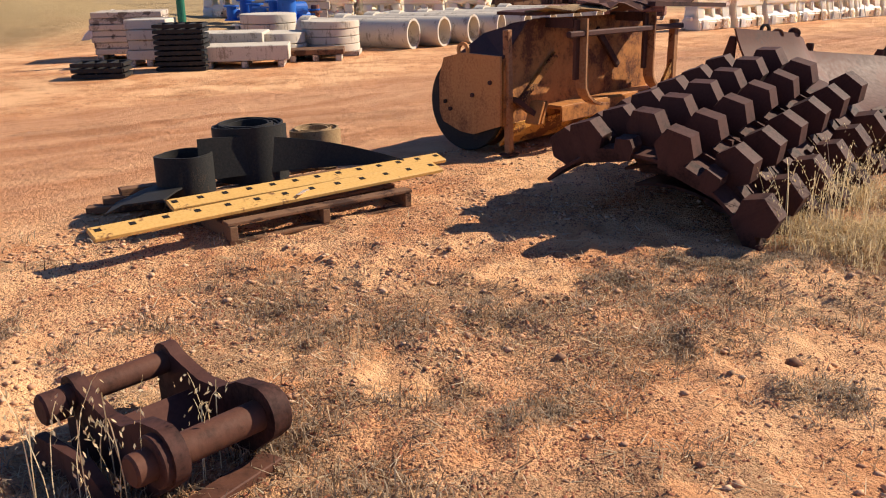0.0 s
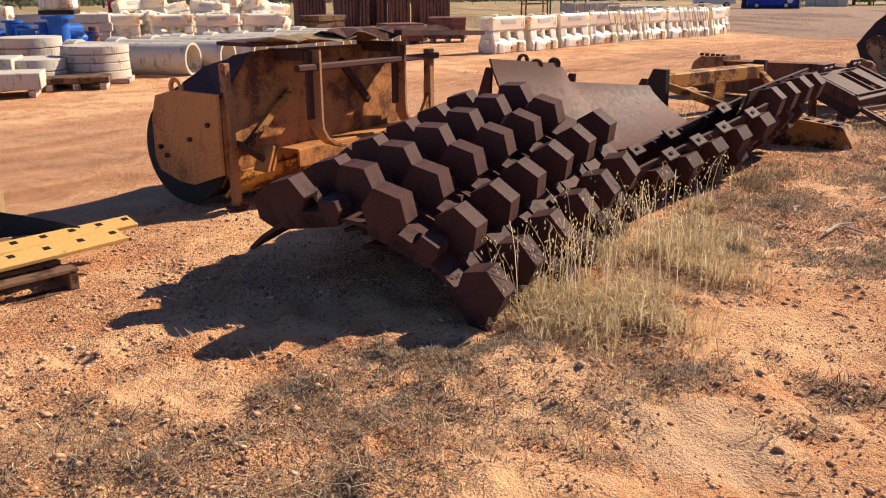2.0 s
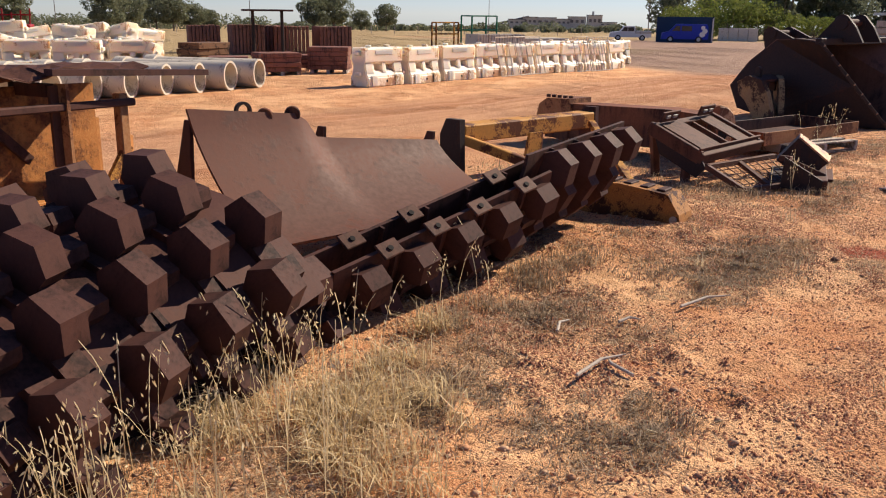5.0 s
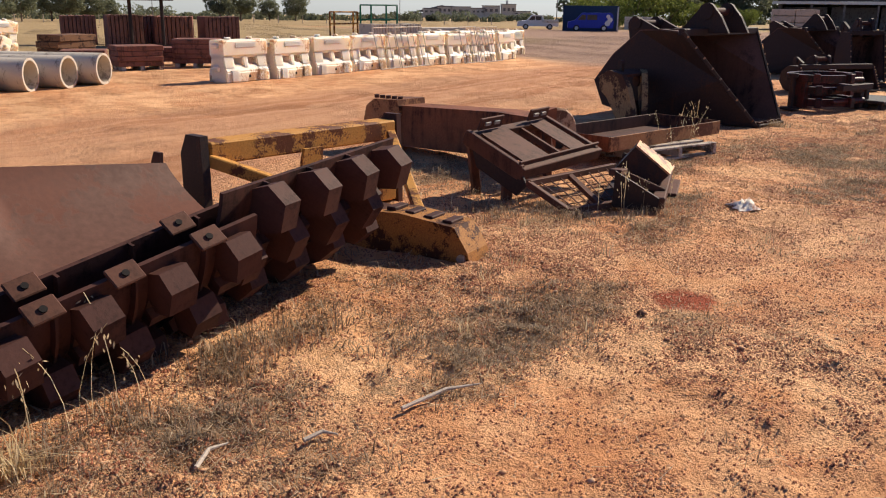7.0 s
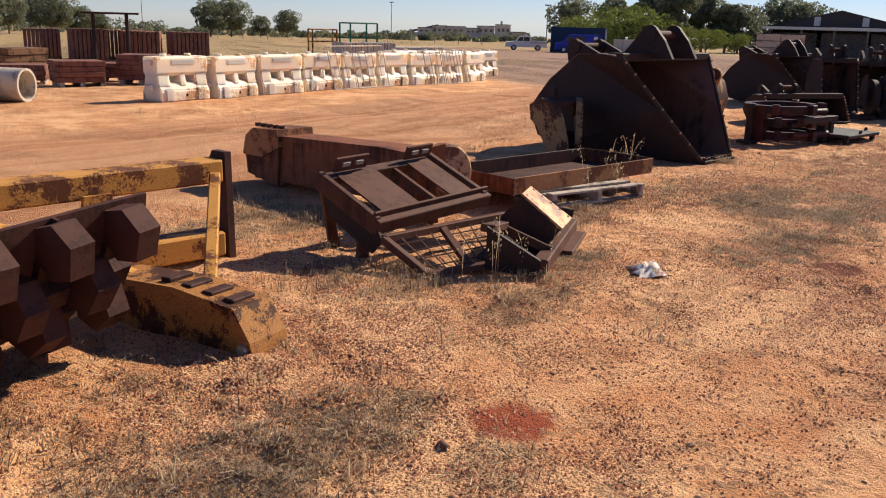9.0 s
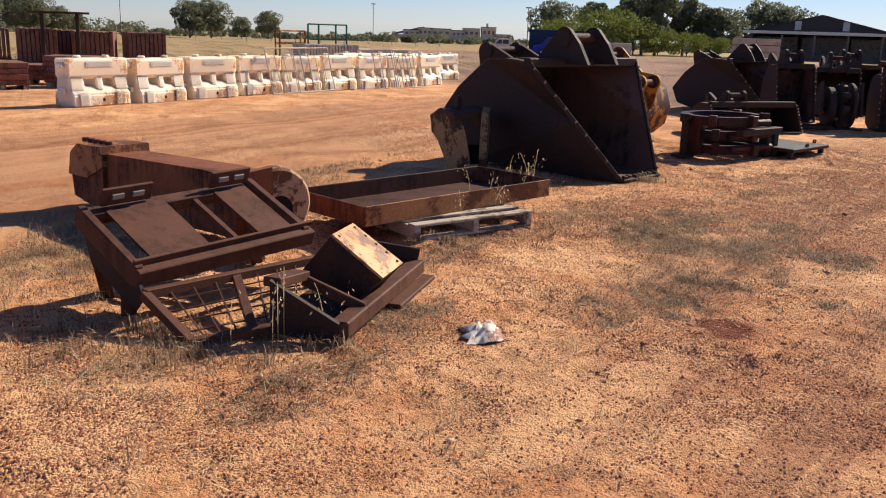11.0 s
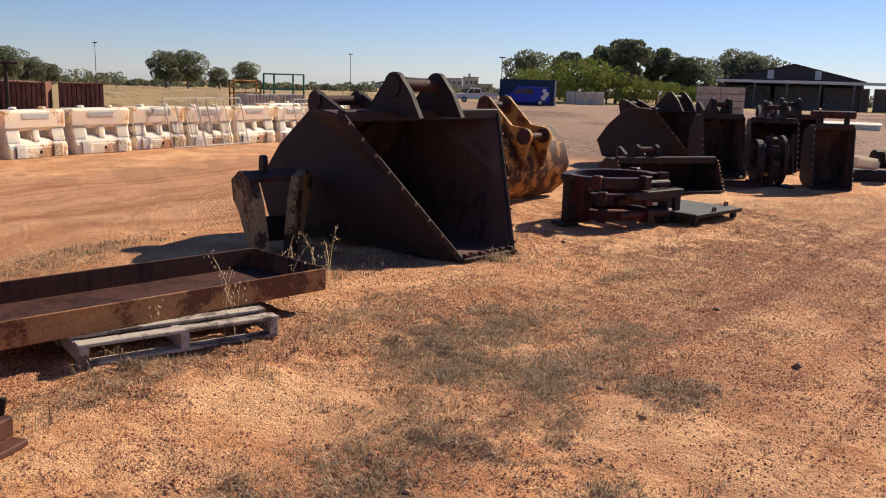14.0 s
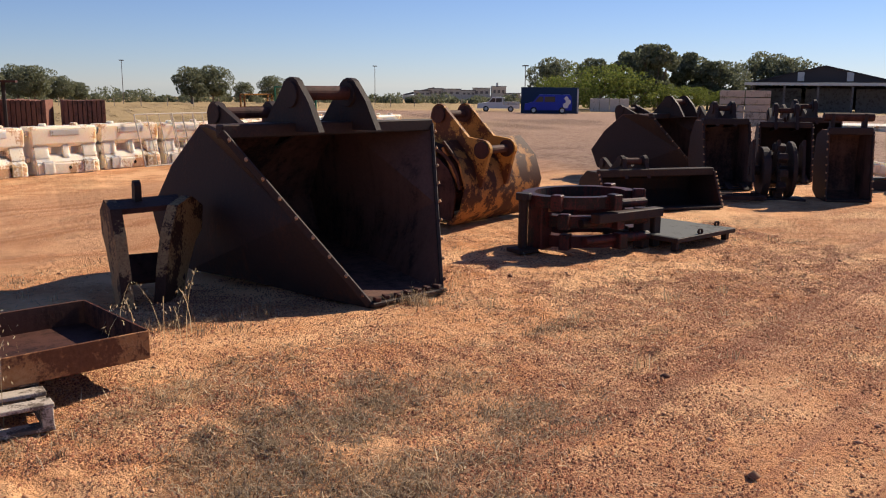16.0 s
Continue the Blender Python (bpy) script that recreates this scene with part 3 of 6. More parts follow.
def hood():
    # local x runs along the body, -y faces the walk
    t = thing("roller_attachment", "yellow rusted roller attachment with a black rim and bent posts", "machine part", (0.57, 7.38, 0), 46.0)
    part("drum", bevel(rod((0.0, 0.42, 0.4), (2.15, 0.42, 0.4), 0.39, 40), 0.02), YELLOW_FOOT, t, "rusty yellow drum casing", smooth=40)
    part("end_flange", bevel(rod((-0.065, 0.43, 0.41), (-0.01, 0.43, 0.41), 0.41, 40), 0.006), RUBBER, t, "black rubber rim")
    side = [(0.0, 0.26), (0.0, 0.84), (0.42, 0.85), (0.64, 0.8), (0.7, 0.62), (0.7, 0.32), (0.66, 0.24), (0.45, 0.17), (0.3, 0.16)]
    for x in (-0.09, 2.2):
        part("end_plate", bevel(slab(side, 0.03, pose(x, 0, 0, 0, 0, 90)), 0.006), YELLOW_SIDE, t, "rust-bled yellow end plate")
    for y, z in ((0.1, 0.62), (0.3, 0.5), (0.62, 0.42), (0.56, 0.36)):
        part("bolt", rod((-0.125, y, z), (-0.1, y, z), 0.018, 8), RUST, t)
    part("lug", tube((-0.1, 0.42, 0.87), (-0.08, 0.42, 0.87), 0.07, 0.03, 18), YELLOW_SIDE, t)
    wall = [(-0.06, 0.25), (2.18, 0.25), (2.18, 1.08), (0.35, 1.12), (0.25, 1.1), (-0.06, 0.8)]
    part("wall_panel", slab(wall, 0.02, pose(0, 0.0, 0)), YELLOW, t)
    part("lower_panel", sheet([[(x, -0.02 + 0.12 * k * k, 0.27 - 0.2 * k) for x in (0.0, 1.1, 2.15)] for k in (0, 0.3, 0.6, 1.0)], 0.02), YELLOW_OLD, t)
    part("hood_slope", sheet([[(0.3 + 0.0 * k, 0.02 + 0.55 * k, 1.1 - 0.25 * k * k), (2.16, 0.02 + 0.55 * k, 1.07 - 0.2 * k * k)] for k in (0, 0.35, 0.7, 1.0)], 0.02), RUST, t)
    part("slope_plate", sheet([[(-0.06, 0.0, 0.82), (0.28, 0.0, 1.11)], [(-0.06, 0.5, 0.83), (0.28, 0.5, 0.98)]], 0.018), RUST, t, "dark rusted sloping plate")
    part("slope_gusset", slab([(0.0, 0.8), (0.56, 0.8), (0.56, 0.88), (0.0, 1.1)], 0.02, pose(0.29, 0.0, 0, 0, 0, 90)), RUST, t)
    part("ledge", bevel(box((1.65, 0.2, 0.03), (1.32, -0.1, 0.36)), 0.005), YELLOW, t)
    part("step_face", box((1.65, 0.02, 0.12), (1.32, -0.2, 0.3)), YELLOW, t)
    part("diagonal_rib", bar((0.1, -0.03, 0.42), (0.62, -0.03, 0.8), 0.03, 0.06), YELLOW_FOOT, t)
    part("diagonal_rib", bar((1.25, -0.03, 0.98), (1.62, -0.03, 0.62), 0.03, 0.06), RUST, t)
    # thin front post with its foot
    part("post", bevel(bar((0.0, -0.02, 0.0), (-0.01, 0.0, 1.05), 0.06, 0.06, up=(0, 1, 0)), 0.006), RUST_ORANGE, t)
    part("post_foot", box((0.12, 0.12, 0.02), (0, -0.02, 0.01)), RUST, t)
    # bent posts
    for x in (0.56, 1.65):
        rows = []
        for k in range(12):
            v = k / 11
            if v < 0.6:
                y, z, xx = -0.36, 1.12 - 0.92 * v, x
            else:
                a = (v - 0.6) / 0.4 * math.pi / 2
                y, z, xx = -0.36 - 0.02 * math.sin(a), 0.568 - 0.2 * math.sin(a), x + 0.34 * (1 - math.cos(a))
            rows.append([(xx, y - 0.045, z), (xx, y + 0.06, z)])
        part("bent_post", sheet(rows, 0.022), RUST_ORANGE, t, "bent flat post with a lit rusty edge")
        part("post_web", bevel(box((0.07, 0.03, 0.5), (x - 0.035, -0.32, 0.86)), 0.005), RUST_MID, t)
        part("outrigger", bar((x - 0.04, -0.3, 1.08), (x - 0.04, 0.05, 1.08), 0.06, 0.08), RUST, t)
    part("right_post", bevel(box((0.07, 0.07, 0.62), (2.12, -0.33, 0.72)), 0.006), RUST_ORANGE, t)
    part("right_plate", bevel(slab([(0, 0.3), (0.22, 0.3), (0.22, 0.72), (0.05, 0.78), (0, 0.75)], 0.025, pose(2.1, -0.3, 0, 0, 0, 25)), 0.004), YELLOW, t)
    part("right_brace", bar((1.95, -0.34, 0.42), (2.15, -0.34, 0.68), 0.03, 0.07), YELLOW_OLD, t)
    part("rail", bevel(bar((0.33, -0.37, 1.0), (2.2, -0.37, 0.97), 0.05, 0.05), 0.01), RUST, t)
    top = [(0.28, -0.36), (0.45, -0.43), (1.2, -0.4), (1.7, -0.46), (2.3, -0.35), (2.32, 0.02), (1.9, 0.1), (1.3, 0.06), (0.8, 0.12), (0.36, 0.08), (0.27, 0.0)]
    part("top_cover", bevel(slab(top, 0.028, pose(0, 0, 1.16, 90, 0, 0) @ pose(0, 0, 0, 180, 0, 0) @ Matrix.Diagonal((1, 1, -1, 1))), 0.006), RUST_MID, t, "buckled rusty cover plate")
    fold = random.Random(3)
    for x0, x1, lift in ((0.3, 1.0, 0.02), (0.85, 1.65, 0.045), (1.5, 2.3, 0.03)):
        rows = [[(x0 + (x1 - x0) * j / 6, -0.42 + 0.48 * i / 4 + fold.uniform(-0.02, 0.02), 1.185 + lift * math.sin(j * 1.1 + i) + fold.uniform(0, 0.012)) for j in range(7)] for i in range(5)]
        part("cover_fold", sheet(rows, 0.01), TAN if x0 < 0.5 else RUST_MID, t, "bent sheet end")
    part("top_bar", bar((1.5, -0.44, 1.2), (2.75, -0.5, 1.14), 0.08, 0.04), RUST, t)
    for k in (0, 0.05):
        part("bracket", bevel(box((0.03, 0.14, 0.2), (0.16 + k, -0.17, 0.36), (0, 24, 0)), 0.004), YELLOW, t)
    part("bracket_arm", bar((0.02, -0.06, 0.48), (0.18, -0.14, 0.34), 0.12, 0.04), RUST, t)


hood()

# ---- yellow frame ----


def yellow_frame():
    o = (5.6, 9.2)
    L = at(o)
    t = thing("towing_frame", "chipped yellow steel frame with a heavy cast foot", "machine part", (*o, 0))
    part("top_beam", bevel(bar(L(4.85, 9.4, 0.6), L(6.38, 10.15, 0.6), 0.2, 0.15), 0.012), YELLOW_OLD, t)
    part("end_plate", bevel(slab([(-0.12, 0.0), (0.12, 0.0), (0.13, 0.6), (0.06, 0.73), (-0.1, 0.73)], 0.06, pose(*L(4.8, 9.33, 0), 0, 0, 118)), 0.01), BLACK, t)
    part("end_plate", bevel(slab([(-0.1, 0.0), (0.04, 0.0), (0.08, 0.3), (0.13, 0.6), (0.06, 0.72), (-0.08, 0.72)], 0.05, pose(*L(6.42, 10.16, 0), 0, 0, 118)), 0.01), RUST, t)
    part("brace", bevel(bar(L(4.88, 9.33, 0.56), L(5.85, 9.0, 0.2), 0.09, 0.08), 0.008), YELLOW_OLD, t)
    part("diagonal", bevel(bar(L(6.36, 10.0, 0.58), L(6.16, 8.75, 0.22), 0.07, 0.06), 0.008), YELLOW_OLD, t)
    part("gusset", slab([(0, 0), (0.22, 0), (0.25, 0.34), (0.08, 0.34)], 0.03, pose(*L(5.5, 9.55, 0.22), 0, 0, 26)), YELLOW_OLD, t)
    part("lower_beam", bevel(bar(L(4.75, 9.4, 0.12), L(6.38, 10.12, 0.12), 0.2, 0.16), 0.012), YELLOW_OLD, t)
    m = pose(*L(6.0, 8.75, 0), 0, 0, -52)
    bm = slab([(-0.62, 0.0), (0.62, 0.0), (0.6, 0.09), (0.5, 0.24), (0.1, 0.28), (-0.3, 0.26), (-0.62, 0.24)], 0.26, m)
    part("cast_foot", bevel(bm, 0.012), YELLOW_FOOT, t, "yellow cast block with black stains")
    for i in range(4):
        part("bolt_head", bevel(box((0.07, 0.16, 0.04), tuple(m @ Vector((0.0 + i * 0.14, 0, 0.28 - i * 0.012))), (0, 0, -52)), 0.006), RUST, t)
    part("toe_pin", rod(tuple(m @ Vector((0.56, -0.15, 0.05))), tuple(m @ Vector((0.56, 0.15, 0.05))), 0.028, 12), GALV, t)


yellow_frame()

# ---- boom ----


def boom():
    o = (7.8, 11.9)
    L = at(o)
    t = thing("boom_arm", "rusty red-brown box-section boom arm lying on the dirt", "machine part", (*o, 0))
    m, ln = axes(L(7.25, 12.95, 0.0), L(8.3, 10.95, 0.0))
    m.translation = Vector(L(7.775, 11.95, 0))
    prof = [(-1.13, 0.05), (1.1, 0.1), (1.13, 0.52), (0.6, 0.54), (-0.7, 0.5), (-1.0, 0.5), (-1.13, 0.4)]
    part("beam", bevel(slab(prof, 0.34, m), 0.012), RUST_RED, t)
    part("head_block", bevel(slab([(-1.25, 0.28), (-1.2, 0.47), (-1.08, 0.55), (-0.72, 0.56), (-0.7, 0.4), (-0.95, 0.28)], 0.44, m), 0.012), RUST_ORANGE, t)
    for y in (-0.19, 0.19):
        part("side_plate", bevel(slab([(-1.2, 0.1), (-0.75, 0.02), (-0.7, 0.5), (-1.1, 0.54), (-1.24, 0.4)], 0.03, m @ pose(0, y, 0)), 0.004), RUST_RED, t)
    for i in range(5):
        part("bolt", rod(tuple(m @ Vector((-1.15 + 0.09 * i, -0.1, 0.55))), tuple(m @ Vector((-1.15 + 0.09 * i, -0.1, 0.585))), 0.03, 8), RUST, t)
    e = pose(*L(8.33, 10.86, 0.37), 0, 0, 15)
    boss = part("end_boss", bevel(rod(tuple(e @ Vector((0, 0.12, 0))), tuple(e @ Vector((0, -0.02, 0))), 0.25, 36), 0.02), DUSTY, t, "round dusty end boss", smooth=40)
    part("collar", tube(tuple(e @ Vector((0, -0.015, -0.04))), tuple(e @ Vector((0, -0.035, -0.04))), 0.13, 0.03, 28), DUSTY, boss)
    part("bore", rod(tuple(e @ Vector((0, -0.018, -0.04))), tuple(e @ Vector((0, -0.026, -0.04))), 0.1, 24), DARK, boss)
    part("end_web", bevel(slab([(-0.32, -0.3), (-0.05, -0.33), (-0.05, 0.26), (-0.32, 0.22)], 0.06, e), 0.006), RUST_RED, t)


boom()

# ---- tilted rusted frame ----


def quick_frame():
    o = (7.9, 9.9)
    L = at(o)
    t = thing("attachment_frame", "rusty steel attachment frame with plates, propped at a slant", "machine part", (*o, 0))
    fl, fr = Vector(L(7.34, 9.64, 0.27)), Vector(L(8.38, 10.22, 0.29))
    back = Vector((-0.25, 0.5, 0.22))
    q = lambda u, v, n=0.0: tuple(fl + (fr - fl) * u + back * v + Vector((0.1, -0.18, 0.4)) * n)
    upn = (0.15, -0.35, 0.9)
    part("front_channel", bevel(bar(q(-0.02, 0), q(1.02, 0), 0.07, 0.1, up=upn), 0.006), RUST_MID, t)
    part("front_lip", bevel(bar(q(-0.02, 0.06, 0.12), q(1.02, 0.06, 0.12), 0.02, 0.07, up=upn), 0.003), RUST_MID, t)
    part("rear_channel", bevel(bar(q(-0.02, 1), q(1.02, 1), 0.08, 0.08, up=upn), 0.006), RUST_MID, t)
    for u in (0.0, 0.98):
        part("side_channel", bevel(bar(q(u, 0), q(u, 1.05), 0.05, 0.13, up=upn), 0.006), RUST_MID, t)
    part("centre_bar", bar(q(0.6, 0), q(0.6, 1), 0.03, 0.05, up=upn), RUST_MID, t)
    for u0, u1 in ((0.1, 0.42), (0.72, 0.93)):
        part("cover_plate", sheet([[q(u0, 0.08, 0.08), q(u1, 0.08, 0.08)], [q(u0, 0.98, 0.08), q(u1, 0.98, 0.08)]], 0.014), RUST_MID, t)
    for u0, u1 in ((0.08, 0.35), (0.7, 0.95)):
        part("hinge_plate", bevel(bar(q(u0, 1.02, 0.25), q(u1, 1.02, 0.25), 0.02, 0.11, up=upn), 0.003), RUST_MID, t)
        for k in (0.3, 0.7):
            part("slot", bar(q(u0 + (u1 - u0) * k - 0.03, 1.0, 0.26), q(u0 + (u1 - u0) * k + 0.03, 1.0, 0.26), 0.024, 0.03, up=upn), GALV, t)
    part("leg", bevel(bar(L(7.29, 9.8, 0.0), L(7.3, 9.8, 0.3), 0.08, 0.06, up=(0, 1, 0)), 0.005), RUST_MID, t)
    part("skirt", slab([(-0.1, 0.0), (0.0, -0.1), (0.42, 0.08), (0.5, 0.3), (-0.02, 0.12)], 0.02, pose(*L(7.32, 9.66, 0.18), 0, 0, 117)), BLACK, t)
    part("rear_leg", bevel(bar(L(7.2, 10.2, 0.0), L(7.12, 10.15, 0.45), 0.07, 0.07, up=(0, 1, 0)), 0.005), RUST_MID, t)
    part("rear_leg", bevel(bar(L(8.15, 10.7, 0.0), L(8.12, 10.7, 0.45), 0.07, 0.07, up=(0, 1, 0)), 0.005), RUST_MID, t)
    # lower mesh grid
    a, b, c, d = L(7.36, 9.55, 0.2), L(8.5, 10.1, 0.18), L(8.25, 9.3, 0.06), L(7.55, 9.22, 0.03)
    for p, s in ((a, b), (d, a), (d, c)):
        part("grid_rail", bevel(bar(p, s, 0.05, 0.05), 0.004), RUST_MID, t)
    for i in range(1, 9):
        u = i / 9
        p = Vector(a).lerp(Vector(b), u)
        s = Vector(d).lerp(Vector(c), u)
        part("grid_wire", bar(tuple(p), tuple(s), 0.007 if i != 4 else 0.045, 0.007 if i != 4 else 0.04), RUST_MID, t)
    for i in range(1, 5):
        u = i / 5
        part("grid_wire", bar(tuple(Vector(a).lerp(Vector(d), u)), tuple(Vector(b).lerp(Vector(c), u)), 0.007, 0.007), RUST_MID, t)
    # end bay with the bolted plate
    part("long_rail", bevel(bar(L(8.25, 9.05, 0.08), L(9.06, 10.08, 0.08), 0.1, 0.09), 0.008), RUST_MID, t)
    part("foot_rail", bevel(bar(L(8.7, 9.5, 0.02), L(9.12, 10.02, 0.02), 0.09, 0.03), 0.006), RUST_MID, t)
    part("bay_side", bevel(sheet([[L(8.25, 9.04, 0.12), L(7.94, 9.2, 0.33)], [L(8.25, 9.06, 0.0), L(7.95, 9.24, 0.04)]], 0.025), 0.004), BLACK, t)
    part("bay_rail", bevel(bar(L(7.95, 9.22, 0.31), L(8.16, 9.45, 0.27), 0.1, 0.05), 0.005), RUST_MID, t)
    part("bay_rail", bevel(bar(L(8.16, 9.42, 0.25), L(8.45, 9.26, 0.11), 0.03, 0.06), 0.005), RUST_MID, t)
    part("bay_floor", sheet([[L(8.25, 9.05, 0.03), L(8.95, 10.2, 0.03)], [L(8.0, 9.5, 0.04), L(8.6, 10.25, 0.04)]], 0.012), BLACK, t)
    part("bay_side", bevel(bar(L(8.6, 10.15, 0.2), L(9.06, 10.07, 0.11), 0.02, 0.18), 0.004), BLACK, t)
    p1, p2, p3, p4 = (Vector(L(*p)) for p in ((8.35, 9.55, 0.45), (8.54, 9.79, 0.45), (8.79, 9.61, 0.24), (8.6, 9.41, 0.22)))
    n = (p2 - p1).cross(p4 - p1).normalized()
    n = n if n.z > 0 else -n
    plate = part("bolted_plate", bevel(sheet([[p1, p2], [p4, p3]], 0.016), 0.003), HEAT, t, "orange and blue heat-stained cover plate")
    for i in range(5):
        for e0, e1, k in ((p1, p4, 0.12), (p2, p3, 0.12)):
            other = p2 if e0 is p1 else p1
            c0 = e0.lerp(e1, 0.08 + 0.21 * i) + (other - e0) * k
            part("bolt_hole", rod(tuple(c0 + n * 0.007), tuple(c0 + n * 0.012), 0.009, 10), DARK, plate)
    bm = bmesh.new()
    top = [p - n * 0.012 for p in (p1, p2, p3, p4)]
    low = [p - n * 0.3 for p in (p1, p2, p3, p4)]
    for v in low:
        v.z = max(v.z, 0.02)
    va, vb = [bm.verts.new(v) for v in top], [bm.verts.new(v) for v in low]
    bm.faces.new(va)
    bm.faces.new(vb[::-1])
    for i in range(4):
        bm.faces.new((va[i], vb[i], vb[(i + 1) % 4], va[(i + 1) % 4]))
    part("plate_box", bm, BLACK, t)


quick_frame()

# ---- pallet and tray ----


def pallet(loc, rz, material=None, length=1.16, width=1.0, label="grey weathered timber pallet"):
    t = thing("pallet", label, "pallet", loc, rz, "timber pallets")
    w = material or WOOD
    for i in range(6):
        y = -width / 2 + 0.05 + (width - 0.1) * i / 5
        part("board", bevel(box((length, 0.095, 0.02), (0, y, 0.13 + random.uniform(-0.003, 0.003)), (0, 0, random.uniform(-0.8, 0.8))), 0.003), w, t)
    for x in (-length / 2 + 0.03, 0, length / 2 - 0.03):
        part("bearer", bevel(box((0.05, width, 0.09), (x, 0, 0.075)), 0.004), w, t)
    for y in (-width / 2 + 0.05, 0, width / 2 - 0.05):
        part("bottom_board", bevel(box((length, 0.09, 0.02), (0, y, 0.02)), 0.003), w, t)
    return t


pallet((9.82, 11.55, 0.0), 13.0)


def tray():
    t = thing("steel_tray", "long shallow rusty steel tray resting on a pallet", "tray", (9.8, 11.75, 0.142), 21.5)
    ln, wd, h = 2.1, 0.88, 0.15
    # Darker rust on floor and far wall puts the tray's inner shade into colour.
    part("bottom", box((ln, wd, 0.012), (0, 0, 0.008)), RUST, t, "rusted tray floor, darkened for the shade inside")
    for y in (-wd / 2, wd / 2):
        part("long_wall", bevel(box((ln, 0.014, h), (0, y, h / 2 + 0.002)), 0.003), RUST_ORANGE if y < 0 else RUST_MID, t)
    for x in (-ln / 2, ln / 2):
        part("end_wall", bevel(box((0.014, wd - 0.016, h), (x, 0, h / 2 + 0.002)), 0.003), RUST_RED, t)


tray()

# ---- excavator buckets ----


def strip_bolts(parent, p, q, n, r, material, out):
    for i in range(n):
        c = Vector(p).lerp(Vector(q), (i + 0.5) / n)
        part("bolt", rod(tuple(c), tuple(c + Vector(out)), r, 6), material, parent)


def bucket(label, loc, rz, prof, hw, mouth, material, ears, edge=0.05, teeth=0, group="excavator buckets", widths=None, inner=None):
    """prof: (y, z) of the floor and back, from the lip to the top; hw(z): half width; mouth: lip and top from prof's ends. ears: x, y, z, size."""
    t = thing("excavator_bucket", label, "bucket", loc, rz, group)
    wide = widths or [hw(z) for y, z in prof]
    rows = [[(-w, y, z), (-w / 3, y, z), (w / 3, y, z), (w, y, z)] for (y, z), w in zip(prof, wide)]
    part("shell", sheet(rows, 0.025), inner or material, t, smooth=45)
    for s in (-1, 1):
        bm = bmesh.new()
        out = [Vector((s * (w - 0.003), y, z)) for (y, z), w in zip(prof, wide)]
        nrm = Vector((s, 0, -(hw(1) - hw(0)))).normalized() * 0.012
        a, b = [bm.verts.new(v + nrm) for v in out], [bm.verts.new(v - nrm) for v in out]
        hub = (out[0] + out[-1]) / 2
        ha, hb = bm.verts.new(hub + nrm), bm.verts.new(hub - nrm)
        a, b = a + [ha], b + [hb]
        for i in range(len(a) - 2):
            bm.faces.new((a[i], a[i + 1], ha))
            bm.faces.new((b[i + 1], b[i], hb))
        for i in range(len(a)):
            bm.faces.new((a[i], b[i], b[(i + 1) % len(a)], a[(i + 1) % len(a)]))
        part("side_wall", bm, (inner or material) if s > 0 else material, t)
        (y0, z0), (y1, z1) = prof[0], prof[-1]
        p, q = (s * hw(z0), y0 - 0.01, z0 + 0.01), (s * hw(z1), y1 - 0.01, z1)
        side = part("side_cutter", bevel(bar(p, q, 0.03, 0.05), 0.004), material, t)
        strip_bolts(side, p, q, 9, 0.013, DUSTY, (s * 0.02, -0.03, 0.02))
    (y0, z0), (y1, z1) = prof[0], prof[-1]
    part("lip", bevel(box((2 * hw(z0) + 0.02, 0.16, 0.03), (0, y0 + 0.02, z0 + 0.02)), 0.006), material, t)
    part("top_bar", bevel(box((2 * hw(z1), 0.1, 0.1), (0, y1 + 0.02, z1)), 0.01), material, t)
    for i in range(teeth):
        x = -hw(z0) + 2 * hw(z0) * (i + 0.5) / teeth
        part("tooth", bevel(slab([(-0.14, 0.0), (0.08, 0.0), (0.08, 0.09), (-0.1, 0.03)], 0.09, pose(x, y0, z0 + 0.02, 0, 0, 90)), 0.006), material, t)
    return t


def ear_plate(t, x, y, z0, pts, material, boss, pin=None):
    """An ear of a bucket: a plate in the y-z plane with round bosses."""
    part("ear", bevel(slab(pts, 0.05, pose(x, y, z0, 0, 0, 90)), 0.006), material, t)
    for by, bz, r in boss:
        part("boss", bevel(rod((x - 0.045, y + by, z0 + bz), (x + 0.045, y + by, z0 + bz), r, 20), 0.004), material, t)


EAR = [(-0.35, 0.0), (-0.22, 0.22)] + arc(0.0, 0.27, 0.13, 150, 20, 7) + [(0.35, 0.06), (0.75, 0.03)] + arc(1.15, 0.08, 0.12, 130, -20, 6) + [(1.2, -0.25), (0.6, -0.02)]


